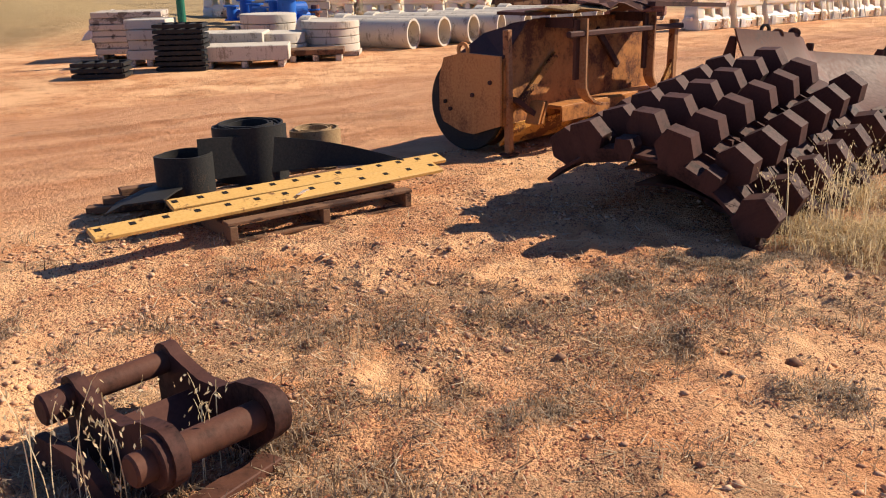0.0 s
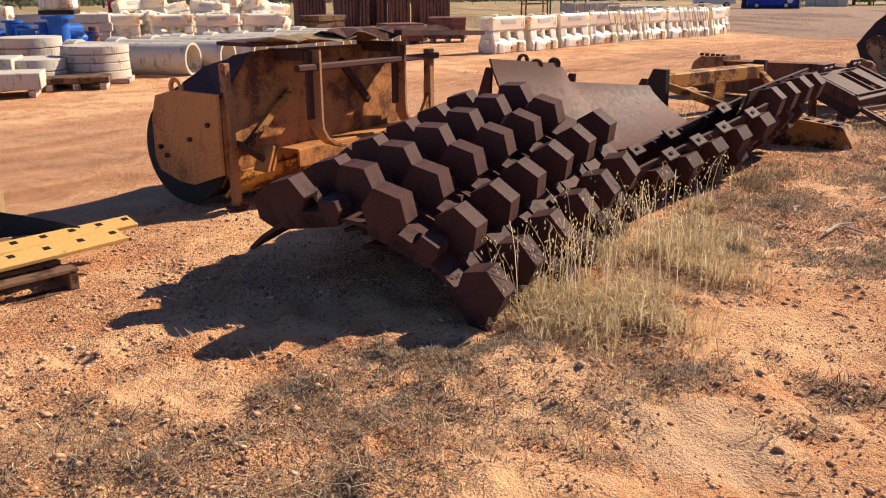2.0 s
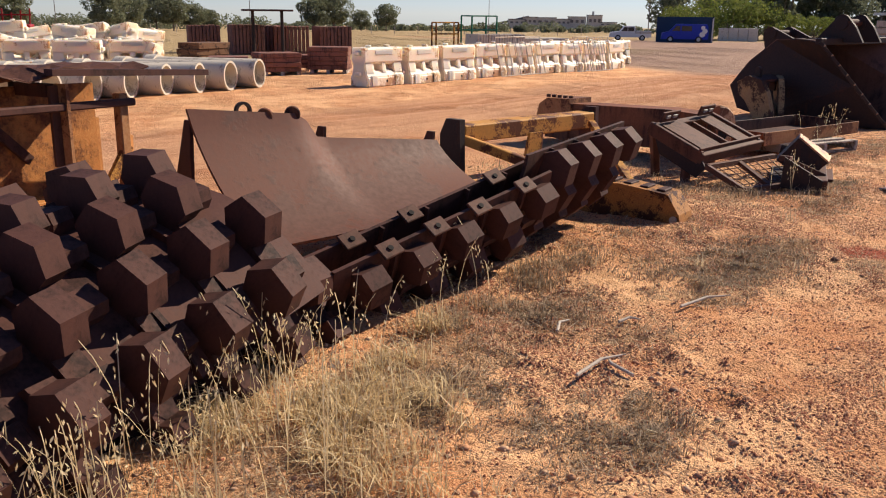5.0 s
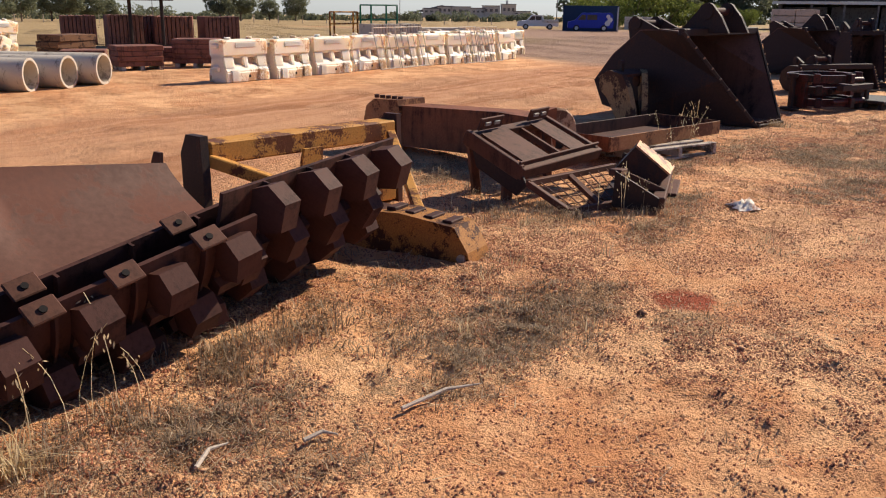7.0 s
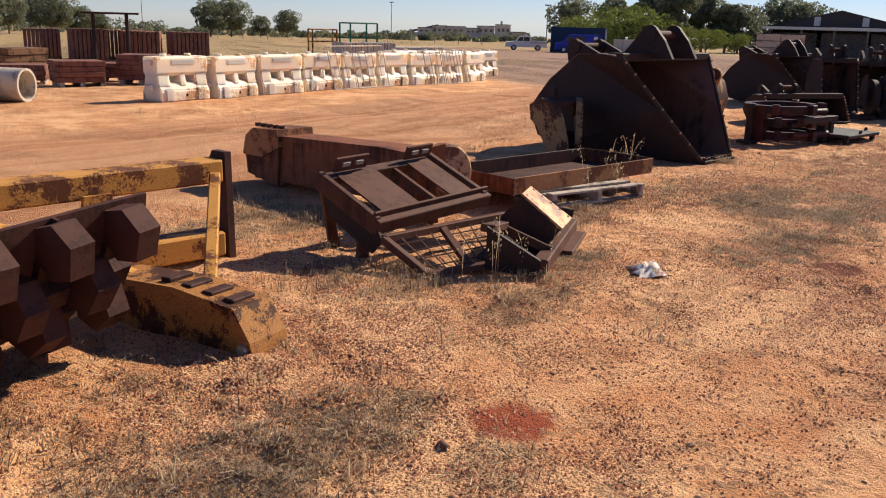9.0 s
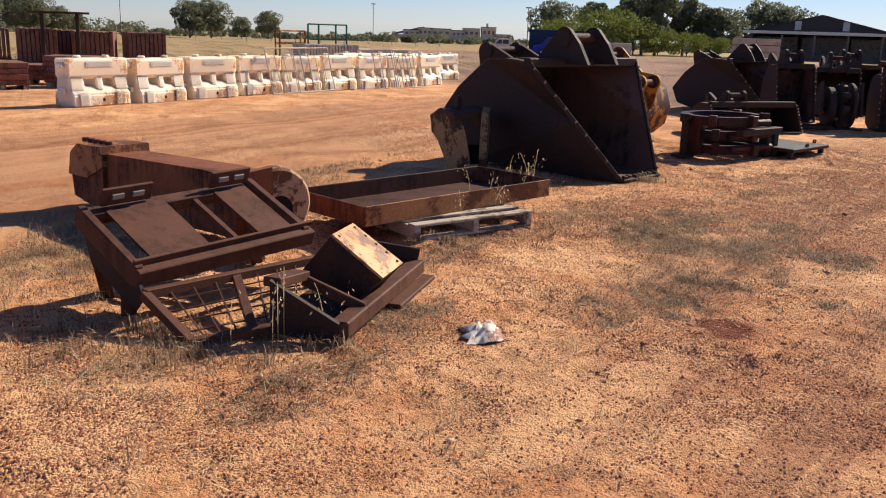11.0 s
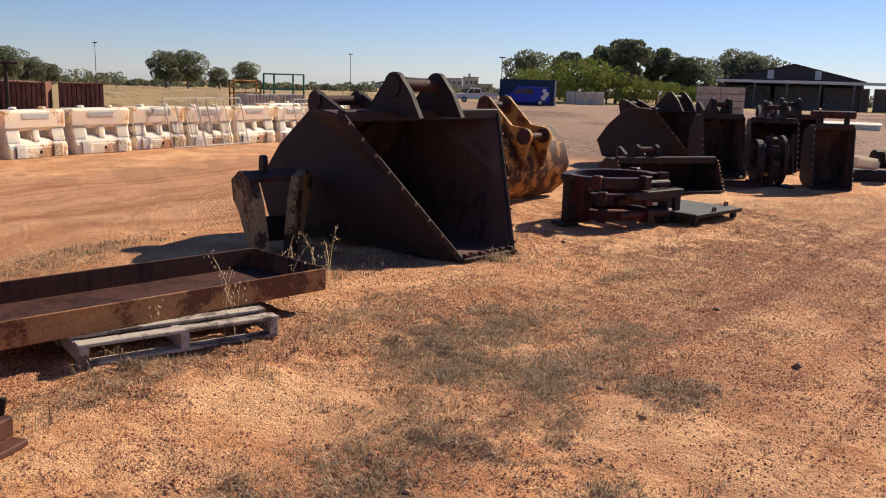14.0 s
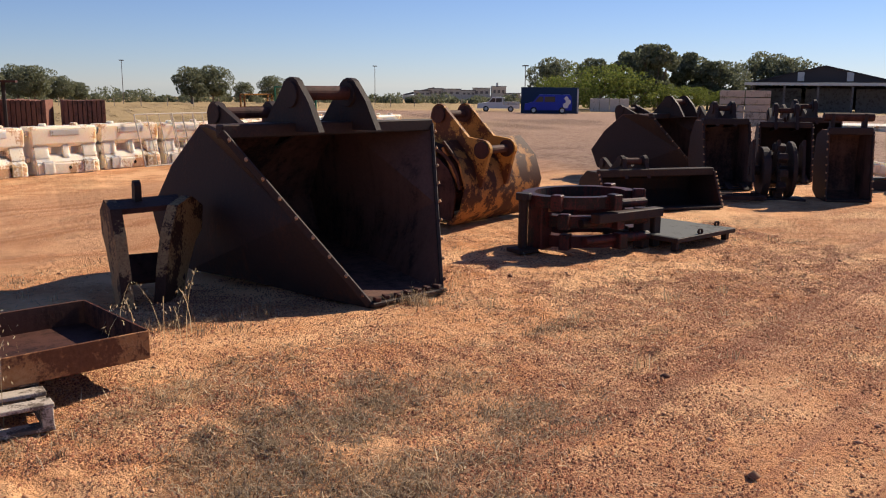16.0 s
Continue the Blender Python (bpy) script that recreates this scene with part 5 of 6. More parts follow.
def sticks():
    for x, y, rz, ln in ((5.44, 6.5, 15, 0.4), (4.5, 6.33, 47, 0.19), (4.44, 5.77, 27, 0.36), (4.52, 5.75, 95, 0.22), (4.9, 6.37, 0, 0.13)):
        t = thing("stick", "bleached bare stick lying on the dirt", "stick", (x, y, 0.01 + float(ground_z(x, y))), rz, "fallen sticks")
        bm = rod((-ln / 2, 0, 0.012), (ln * 0.1, 0.03, 0.02), 0.009, 7, 0.008)
        rod((ln * 0.1, 0.03, 0.02), (ln / 2, 0.0, 0.014), 0.008, 7, 0.003, bm)
        part("twig", bm, WOOD, t)


sticks()

# ---- pipes, concrete and yard stock ----


FAR = 1.16


def pipe(i):
    k = i / 7
    x, y = FAR * (-0.5 + 4.3 * k), FAR * (17.75 + 3.4 * k)
    z = float(ground_z(x, y)) - 0.01
    t = thing("concrete_pipe", "pale grey concrete drain pipe lying on the dirt", "pipe", (x, y, z), random.uniform(-4, 4), "concrete pipes")
    part("pipe_wall", tube((0, 0, 0.3), (-2.15, 1.07, 0.3), 0.3, 0.045), CONCRETE, t, smooth=40)
    t.scale = (FAR, FAR, FAR)
    part("socket", tube((-2.1, 1.042, 0.3), (-2.32, 1.15, 0.3), 0.34, 0.06), CONCRETE, t, smooth=40)


for i in range(8):
    pipe(i)


def slab_stack(x, y, rz, n, size, material, label, base=True, name="slab_stack", lean=0.0):
    x, y = FAR * x, FAR * y
    t = thing(name, label, "stack", (x, y, float(ground_z(x, y))), rz, "stacks of yard stock")
    t.scale = (FAR, FAR, FAR)
    z = 0.0
    if base:
        for dx in (-0.4, 0, 0.4):
            part("bearer", box((0.1, size[1], 0.1), (dx * size[0], 0, 0.05)), WOOD, t)
        z = 0.1
    for i in range(n):
        part("slab", bevel(box((size[0] * random.uniform(0.94, 1.0), size[1], size[2] * 0.94), (random.uniform(-0.03, 0.03), random.uniform(-0.03, 0.03), z + size[2] / 2), (0, 0, random.uniform(-2, 2))), 0.01), material, t)
        z += size[2]
    return t


slab_stack(-3.3, 15.2, 6, 1, (1.5, 0.8, 0.26), CONCRETE, "long pale concrete slab on timber bearers")
slab_stack(-3.75, 16.2, 4, 2, (1.3, 0.9, 0.2), CONCRETE, "stack of grey concrete lids on timber")
slab_stack(-5.9, 17.2, 8, 7, (1.3, 1.0, 0.11), WOOD, "bundle of grey boards wrapped in plastic")
slab_stack(-5.0, 15.6, 3, 4, (0.75, 0.7, 0.17), CONCRETE, "small stack of pale blocks in torn wrap")
slab_stack(-4.57, 27.2, 4, 3, (2.6, 1.0, 0.24), CONCRETE, "wide stack of pale concrete covers in the back row")


def ring_stack(x, y, n, r, h, label):
    x, y = FAR * x, FAR * y
    t = thing("ring_stack", label, "stack", (x, y, float(ground_z(x, y))), 0, "stacks of yard stock")
    t.scale = (FAR, FAR, FAR)
    for i in range(n):
        part("ring", bevel(rod((0, 0, 0.08 + h * i), (0, 0, 0.08 + h * (i + 0.94)), r * random.uniform(0.96, 1.0), 30), 0.01), CONCRETE, t, smooth=40)
    part("bearer", box((1.1, 0.7, 0.08), (0, 0, 0.04)), WOOD, t)


ring_stack(-2.05, 16.9, 4, 0.56, 0.14, "stack of round pale concrete lids on timber")
ring_stack(-3.0, 16.5, 2, 0.55, 0.2, "two round concrete lids on timber")
ring_stack(-3.7, 19.5, 3, 0.62, 0.2, "round concrete pit lids in the back row")
slab_stack(-2.2, 15.95, 4, 1, (1.0, 0.7, 0.1), WOOD_DARK, "pallet of small fittings under torn plastic")


def grate_stack(x, y, n, w, d, label):
    x, y = FAR * x, FAR * y
    t = thing("grate_stack", label, "stack", (x, y, float(ground_z(x, y))), 5, "black grate stacks")
    t.scale = (FAR, FAR, FAR)
    for i in range(n):
        z = 0.05 + 0.085 * i
        for yy in (-d / 2, d / 2):
            part("edge_bar", box((w, 0.04, 0.06), (0, yy, z)), RUBBER, t)
        for k in range(5):
            part("cross_bar", box((0.05, d, 0.05), (-w / 2 + w * k / 4, 0, z)), RUBBER, t)


grate_stack(-5.25, 13.75, 3, 0.75, 0.5, "low black plastic drain grates stacked on dirt")
grate_stack(-4.25, 14.75, 9, 0.75, 0.6, "tall stack of black slotted plastic grates")
t = thing("marker_post", "grey-green round post standing behind the grates", "post", (-5.28, 18.5, -0.27))
part("shaft", rod((0, 0, 0), (0, 0, 2.2), 0.085, 16), GREEN, t)


def fitting(x, y, z, s, label):
    x, y, s = FAR * x, FAR * y, FAR * s
    t = thing("pipe_fitting", label, "pipe fitting", (x, y, z + float(ground_z(x, y))), random.uniform(0, 90), "blue pipe fittings")
    part("body", tube((0, 0, 0.05 * s), (0, 0, 0.55 * s), 0.17 * s, 0.03, 20), BLUE, t, smooth=40)
    for k in (0.05, 0.5):
        part("flange", bevel(tube((0, 0, k * s), (0, 0, (k + 0.05) * s), 0.26 * s, 0.1 * s, 20), 0.004), BLUE, t)
    part("branch", tube((0.1 * s, 0, 0.3 * s), (0.38 * s, 0, 0.3 * s), 0.12 * s, 0.03, 16), BLUE, t)


for x, y, s in ((-4.0, 23.8, 1.45), (-5.35, 25.1, 1.0), (-4.65, 23.6, 0.9), (-4.4, 24.4, 1.1), (-5.0, 24.6, 0.9), (-3.7, 24.1, 0.8), (-5.6, 24.4, 0.8), (-4.9, 23.5, 0.6), (-3.45, 24.9, 0.7)):
    fitting(x, y, 0.12, s, "bright blue flanged pipe fitting on a timber crate")
slab_stack(-4.5, 24.2, 8, 1, (2.2, 1.4, 0.02), WOOD, "flat timber base under blue fittings")
t = thing("plastic_wrap", "crumpled pale plastic sheet over a pallet load", "wrap", (-7.5, 20.4, -0.27))
rr = np.random.RandomState(8)
part("wrap_sheet", sheet([[(-0.5 + i * 0.16, -0.4 + 0.13 * j, 0.25 + 0.75 * math.sin(math.pi * (i + 0.5) / 8) * math.sin(math.pi * (j + 0.5) / 7) + 0.12 * rr.rand()) for j in range(7)] for i in range(8)], 0.01), PLASTIC, t)
t = thing("orange_fitting", "orange-red painted flanged valve among the fittings", "valve", (-3.95, 28.9, -0.3))
part("valve_body", bevel(rod((0, 0, 0), (0, 0, 0.75), 0.14, 16), 0.01), PAVER, t)
part("flange", bevel(rod((0, 0, 0.5), (0, 0, 0.56), 0.22, 16), 0.006), PAVER, t)

# ---- barriers behind, panels, paver stacks ----
for x, y, rz in ((-3.7, 31.8, 8), (-2.1, 32.6, 20), (-0.5, 32.0, -6), (1.0, 32.9, 14), (-3.0, 34.4, 5), (-1.0, 34.8, 30), (0.8, 35.0, 12), (-7.2, 30.5, -15), (-5.5, 33.0, 60),
                 (15.6, 33.4, 35), (17.1, 34.4, 35), (18.6, 35.5, 38), (20.1, 36.4, 35)):
    copy_thing(first, pose(x, y, float(ground_z(x, y)) - 0.01, 0, 0, rz))


jumble = random.Random(21)
for i in range(16):
    x, y = -4.4 + 5.4 * (i % 8) / 7 + jumble.uniform(-0.4, 0.4), 33.3 + 1.5 * (i // 8) + jumble.uniform(-0.5, 0.5)
    up = 0.0 if i < 9 else jumble.uniform(0.2, 0.62)
    copy_thing(first, pose(x, y, float(ground_z(x, y)) + up, jumble.uniform(-24, 24), jumble.uniform(-12, 12), jumble.uniform(-60, 60)))


def gate_panel(x, y, rz, w, h, lean, n, label):
    t = thing("gate_panel", label, "gate", (x, y, float(ground_z(x, y)) + 0.02), rz, "leaning gate panels")
    t.matrix_basis = t.matrix_basis @ pose(0, 0, 0, -lean, 0, 0)
    r = 0.015
    for p, q in (((0, 0, 0), (w, 0, 0)), ((0, 0, h), (w, 0, h)), ((0, 0, 0), (0, 0, h)), ((w, 0, 0), (w, 0, h))):
        part("rail", rod(p, q, r, 8), CONCRETE, t)
    for i in range(1, n):
        part("picket", rod((w * i / n, 0, 0), (w * i / n, 0, h), 0.01, 6), CONCRETE, t)


d0 = ROW0
for k, w, n in ((3.55, 1.5, 5), (4.2, 1.35, 5), (6.4, 0.9, 3), (7.0, 1.3, 8)):
    p = d0 + BAR_DIR * (STEP_LEN * (k - 0.5)) + Vector((0.588, -0.809)) * 0.56
    gate_panel(p.x, p.y, ROW_RZ + (4 if n == 5 else 0), w * 1.18, 1.16, 14, n, "white tubular gate panel leaning on barriers")


def crate(x, y, rz, w, h, material, label):
    t = thing("slat_crate", label, "crate", (x, y, float(ground_z(x, y))), rz, "slatted crates")
    n = 9
    for i in range(n):
        part("slat", bevel(box((w / n * 0.82, w, h), (-w / 2 + w * (i + 0.5) / n, 0, h / 2 + 0.08 + random.uniform(-0.015, 0.015))), 0.008), material, t)
    part("base", box((w, w, 0.08), (0, 0, 0.04)), WOOD_DARK, t)


for x, y, w, h in ((5.6, 48.0, 1.6, 1.35), (8.0, 49.2, 1.8, 1.3), (10.2, 50.0, 1.75, 1.3), (6.9, 51.0, 1.6, 1.3), (3.6, 50.5, 1.6, 1.3)):
    crate(x, y, random.uniform(-8, 8), w, h, PAVER, "red-brown paver pack standing on a pallet")
for x, y in ((17.4, 46.0), (18.9, 46.6)):
    crate(x, y, 10, 1.4, 1.0, CONCRETE, "grey slatted block pack on a pallet")
slab_stack(18.2, 41.0, 10, 3, (2.6, 1.2, 0.22), CONCRETE, "long grey panels stacked flat on timber")
for x, y, n in ((4.6, 25.6, 4), (6.1, 26.3, 5), (3.4, 26.6, 3), (5.2, 27.6, 3)):
    slab_stack(x, y, random.uniform(-20, 20), n, (1.1, 0.9, 0.12), PAVER, "pallet of red-brown pavers, partly used")
slab_stack(2.2, 25.2, 14, 2, (2.2, 0.9, 0.12), WOOD, "flat stack of old timber boards")
slab_stack(2.9, 32.5, 40, 3, (1.4, 1.0, 0.2), WOOD_DARK, "heap of dark timber and steel offcuts")
t = thing("steel_shelter", "small dark steel frame with a flat roof", "frame", (6.6, 47.0, float(ground_z(6.6, 47.0))))
for x in (-0.5, 0.5):
    part("post", rod((1.4 * x, 0, 0), (1.4 * x, 0, 2.1), 0.08, 8), BLACK, t)
part("roof", box((2.4, 1.2, 0.09), (0, 0, 2.14)), RUST, t)


def tube_frame(x, y, w, d, h, material, label):
    t = thing("tube_frame", label, "frame", (x, y, float(ground_z(x, y))), 20, "tube frames")
    for dx in (0, w):
        for dy in (0, d):
            part("post", rod((dx, dy, 0), (dx, dy, h), 0.06, 8), material, t)
    for z in (h, h * 0.55):
        for p, q in (((0, 0, z), (w, 0, z)), ((0, d, z), (w, d, z)), ((0, 0, z), (0, d, z)), ((w, 0, z), (w, d, z))):
            part("rail", rod(p, q, 0.045, 8), material, t)
    return t


tube_frame(21.6, 61.0, 2.2, 1.2, 2.1, GREEN, "green tubular steel cage frame in the paddock")
tube_frame(19.2, 61.5, 1.9, 0.5, 1.7, YELLOW_OLD, "cream tubular steel frame in the paddock")

# ---- far yard: container, vehicles, shed, works, poles ----


def glass_material():
    k = Nodes("dark_vehicle_glass")
    return k.finish((0.02, 0.025, 0.03), 0.08, 0.0, None, 0.01, 0.6)


VGLASS = glass_material()
VAN_BLUE = worn("blue_car_paint", (0.015, 0.03, 0.3), (0.02, 0.045, 0.36), (0.02, 0.03, 0.2), 0.7, 0.3)
CAR_WHITE = worn("white_car_paint", (0.72, 0.7, 0.66), (0.66, 0.64, 0.6), (0.5, 0.42, 0.34), 0.66, 0.35)
NAVY = worn("dark_blue_container_paint", (0.022, 0.045, 0.085), (0.03, 0.055, 0.1), (0.06, 0.05, 0.05), 0.62, 0.55)
SHEDWALL = worn("grey_shed_cladding", (0.16, 0.14, 0.13), (0.2, 0.17, 0.15), (0.12, 0.09, 0.08), 0.55, 0.7)
SHEDROOF = worn("brown_shed_roof", (0.075, 0.06, 0.055), (0.09, 0.07, 0.06), (0.12, 0.08, 0.06), 0.6, 0.6)
TANWALL = worn("tan_timber_packs", (0.62, 0.46, 0.33), (0.55, 0.4, 0.28), (0.42, 0.29, 0.19), 0.55, 0.85)


def spot(az, d):
    x, y = bearing(az, d)
    return x, y, float(ground_z(x, y))


def container(az, d):
    t = thing("shipping_container", "dark blue steel shipping container on the dirt", "container", spot(az, d), -az)
    w, dp, h = 6.06, 2.44, 2.75
    part("body", box((w - 0.1, dp - 0.1, h - 0.1), (0, 0, h / 2)), NAVY, t)
    for i in range(28):
        part("rib", box((0.09, 0.05, h - 0.3), (-w / 2 + 0.2 + (w - 0.4) * i / 27, -dp / 2 + 0.03, h / 2)), NAVY, t)
    for z in (0.08, h - 0.06):
        part("rail", box((w, 0.1, 0.14), (0, -dp / 2 + 0.03, z)), NAVY, t)
    for x in (-w / 2 + 0.06, w / 2 - 0.06):
        part("corner_post", box((0.14, 0.14, h), (x, -dp / 2 + 0.05, h / 2)), NAVY if x < 0 else GALV, t)
    part("end_panel", box((0.06, dp, h), (w / 2, 0, h / 2)), GALV, t)


def wheel(t, x, y, r):
    w = part("wheel", bevel(rod((x, y - 0.1, r), (x, y + 0.1, r), r, 22), 0.03), RUBBER, t)
    part("rim", rod((x, y - 0.115, r), (x, y - 0.1, r), r * 0.58, 16), GALV, w)


def vehicle(name, label, az, d, prof, glass, material, rz, extra=None):
    t = thing(name, label, "vehicle", spot(az, d), rz)
    part("body", bevel(slab(prof, 1.75, pose(0, 0, 0)), 0.08, 2), material, t, smooth=35)
    for pts in glass:
        part("window", slab(pts, 1.77), VGLASS, t)
    for x in (-1.45, 1.45):
        for y in (-0.8, 0.8):
            wheel(t, x, y, 0.34)
    return t


container(28.4, 96)
van = [(-2.4, 0.35), (2.4, 0.35), (2.45, 0.9), (2.35, 1.75), (2.2, 1.92), (-0.9, 1.92), (-1.6, 1.15), (-2.35, 0.98)]
v = vehicle("van", "bright blue delivery van parked by a container", 28.3, 91.5, van, [[(-1.35, 1.2), (-0.5, 1.2), (-0.5, 1.72), (-0.9, 1.72)], [(-0.35, 1.2), (0.7, 1.2), (0.7, 1.72), (-0.35, 1.72)]], VAN_BLUE, -28)
for dx, dz, s in ((1.85, 1.55, 0.22), (2.05, 1.2, 0.28), (1.8, 0.85, 0.3)):
    part("decal", rod((dx, -0.885, dz), (dx, -0.88, dz), s, 8), CAR_WHITE, v, "plain white decal patch")
ute = [(-2.5, 0.4), (2.5, 0.4), (2.5, 0.85), (0.55, 0.85), (0.5, 1.7), (-0.75, 1.7), (-1.25, 1.1), (-2.4, 0.95)]
u = vehicle("ute", "white tray-back ute parked on the dirt", 25.1, 104, ute, [[(-1.1, 1.12), (-0.35, 1.12), (-0.35, 1.58), (-0.72, 1.58)], [(-0.28, 1.12), (0.42, 1.12), (0.42, 1.58), (-0.28, 1.58)]], CAR_WHITE, -25)
part("tray", bevel(box((1.9, 1.85, 0.3), (1.55, 0, 1.0)), 0.02), GALV, u)
part("headboard", box((0.06, 1.7, 0.5), (0.65, 0, 1.4)), CAR_WHITE, u)


def plain_wall(az, d, w, h, material, name, label, cat, depth=1.5):
    t = thing(name, label, cat, spot(az, d), -az)
    n = max(2, int(w / 1.2))
    for i in range(n):
        part("panel", bevel(box((w / n * 0.96, depth, h), (-w / 2 + w * (i + 0.5) / n, 0, h / 2)), 0.03), material, t)
    return t


plain_wall(32.2, 112, 4.8, 1.6, CONCRETE, "water_tank_row", "pale plastic tanks in a row beside bushes", "tank")
t = plain_wall(40.4, 58, 3.0, 0.42, TANWALL, "timber_pack", "tan stack of timber packs in the yard", "stack")
for k in range(1, 5):
    for i in range(2):
        part("panel", bevel(box((1.46, 1.5, 0.4), (-0.75 + 1.5 * i, 0, 0.21 + 0.44 * k)), 0.02), TANWALL, t)
t = plain_wall(47.6, 46, 3.4, 0.22, PLASTIC, "panel_stack", "stack of flat white panels on the ground", "stack", 3.0)
part("top_panel", box((3.3, 3.0, 0.05), (0.1, 0, 0.27)), PLASTIC, t)
t = plain_wall(44.5, 50, 2.2, 0.3, CONCRETE, "panel_stack", "low stack of pale panels beside a white stack", "stack", 2.0)
part("top_panel", box((2.1, 2.0, 0.05), (0.0, 0, 0.34)), GALV, t)


def shed():
    x, y, z = spot(44.8, 152)
    t = thing("industrial_shed", "large open-fronted grey steel shed with a low gable", "building", (x, y, z), -44.8)
    w, dp, e, a = 19.0, 24.0, 4.4, 6.7
    part("wall", box((w, 0.3, e), (0, dp / 2, e / 2)), SHEDWALL, t, "rear cladding")
    for sx in (-1, 1):
        part("wall", box((0.3, dp, e), (sx * w / 2, 0, e / 2)), SHEDWALL, t, "side cladding")
    part("gable", slab([(-w / 2, e), (w / 2, e), (0, a)], 0.3, pose(0, -dp / 2 + 0.4, 0)), SHEDROOF, t)
    for sx in (-1, 1):
        part("roof", sheet([[(sx * (w / 2 + 0.5), -dp / 2, e), (sx * (w / 2 + 0.5), dp / 2, e)], [(0, -dp / 2, a + 0.1), (0, dp / 2, a + 0.1)]], 0.15), SHEDROOF, t)
    for gx in (-3.2, 3.4):
        part("vent", box((0.9, 0.1, 1.3), (gx, -dp / 2 + 0.2, e + 0.85)), GALV, t)
    part("awning", box((w + 22, 6, 0.2), (10.0, -dp / 2 - 3, e - 0.3)), SHEDROOF, t)
    part("fascia", box((w + 22, 0.15, 0.4), (10.0, -dp / 2 - 6.05, e - 0.25)), GALV, t)
    for i in range(10):
        part("column", box((0.25, 0.25, e - 0.4), (-w / 2 + 4.4 * i, -dp / 2 - 5.8, e / 2 - 0.2)), SHEDWALL, t)
    for i in range(6):
        part("bay_wall", box((6.2, 0.2, e * 0.8), (-w / 2 + 3.4 + 6.8 * i, -dp / 2 + 1.3, e * 0.4)), SHEDWALL, t)


shed()


def works():
    x, y, z = spot(22.6, 620)
    t = thing("processing_works", "distant grey mineral processing works with silos", "building", (x, y, z), -22)
    for dx, w, h in ((-26, 12, 4), (-17, 10, 5.5), (-6, 14, 5.2), (6, 10, 4.4), (15, 12, 6), (27, 10, 7.2), (36, 12, 2.5)):
        b = part("block", box((w, 12, h), (dx, 0, h / 2 + 2)), CONCRETE, t)
        part("roof", box((w + 0.6, 12.4, 0.5), (dx, 0, h + 2.3)), SHEDWALL, b)
        for k in range(3):
            part("opening", box((w * 0.16, 0.2, h * 0.3), (dx - w * 0.3 + w * 0.3 * k, -6.06, h * 0.55 + 2)), SHEDWALL, b)
    part("conveyor", bar((-40, 0, 3), (-18, 0, 8), 2.0, 1.4), SHEDWALL, t)
    part("stack_pipe", rod((26, 0, 8), (26, 0, 12), 0.8, 10), GALV, t)
    part("plinth", box((84, 14, 4), (2, 0, 1.0)), CONCRETE, t)


works()
for az, d, h in ((1.6, 190, 8.6), (17.1, 190, 8.0), (26.8, 130, 6.2), (-10, 180, 8.0)):
    t = thing("light_pole", "tall thin grey light pole", "pole", spot(az, d), -az, "light poles")
    part("shaft", rod((0, 0, 0), (0, 0, h), 0.08, 8, 0.05), SHEDWALL, t)
    part("lamp_head", box((0.9, 0.4, 0.18), (0, 0, h + 0.05)), SHEDWALL, t)


RED = worn("bright_red_paint", (0.36, 0.02, 0.018), (0.28, 0.016, 0.015), (0.14, 0.02, 0.016), 0.58, 0.45)


def red_machine():
    t = thing("red_implement", "bright red farm implement parked on dry grass", "machine", (-5.6, 50.5, float(ground_z(-5.6, 50.5))))
    part("hopper", bevel(box((2.2, 1.4, 0.9), (0, 0, 1.0)), 0.05), RED, t)
    for x in (-0.9, 0.9):
        part("wheel", bevel(rod((x, -0.8, 0.45), (x, -0.55, 0.45), 0.45, 20), 0.04), RUBBER, t)
    for i in range(6):
        part("hoop", rod((-1.0 + 0.4 * i, 0, 1.4), (-1.05 + 0.42 * i, 0, 2.0 + 0.1 * (i % 3)), 0.04, 6), RED, t)
    part("top_rail", rod((-1.1, 0, 1.9), (1.1, 0, 1.9), 0.04, 6), RED, t)


red_machine()
t = thing("water_cube", "white caged plastic water tank standing on concrete covers", "tank", (-5.35, 31.5, float(ground_z(-5.35, 31.5)) + 0.95))
part("tank", bevel(box((1.0, 1.0, 0.95), (0, 0, 0.62)), 0.06), PLASTIC, t)
for i in range(6):
    part("cage_bar", rod((-0.5 + 0.2 * i, -0.52, 0.12), (-0.5 + 0.2 * i, -0.52, 1.12), 0.012, 6), GALV, t)
part("pallet_base", box((1.05, 1.05, 0.12), (0, 0, 0.06)), BLACK, t)
for i in range(26):
    az = -16 + 1.55 * i
    t = thing("fence_post", "thin grey paddock fence post", "post", spot(az, 150), -az, "paddock fence posts")
    part("post", rod((0, 0, 0), (0, 0, 1.3), 0.07, 6), WOOD, t)


# ---- far trees ----


def through_light(k, colour):
    """Thin leaves and straw let part of the sunlight through."""
    tr = k.t.nodes.new("ShaderNodeBsdfTranslucent")
    k.put(tr.inputs[0], colour)
    mx = k.t.nodes.new("ShaderNodeMixShader")
    mx.inputs[0].default_value = 0.4
    k.t.links.new(k.b.outputs[0], mx.inputs[1])
    k.t.links.new(tr.outputs[0], mx.inputs[2])
    k.t.links.new(mx.outputs[0], k.t.nodes["Material Output"].inputs[0])
    return k.m


def leaf_material(name, a, b):
    k = Nodes(name)
    isl = k.t.nodes.new("ShaderNodeNewGeometry").outputs["Random Per Island"]
    c = k.mix(isl, a, b)
    k.finish(c, 0.75, 0.0, None, 0.01, 0.2)
    return through_light(k, c)


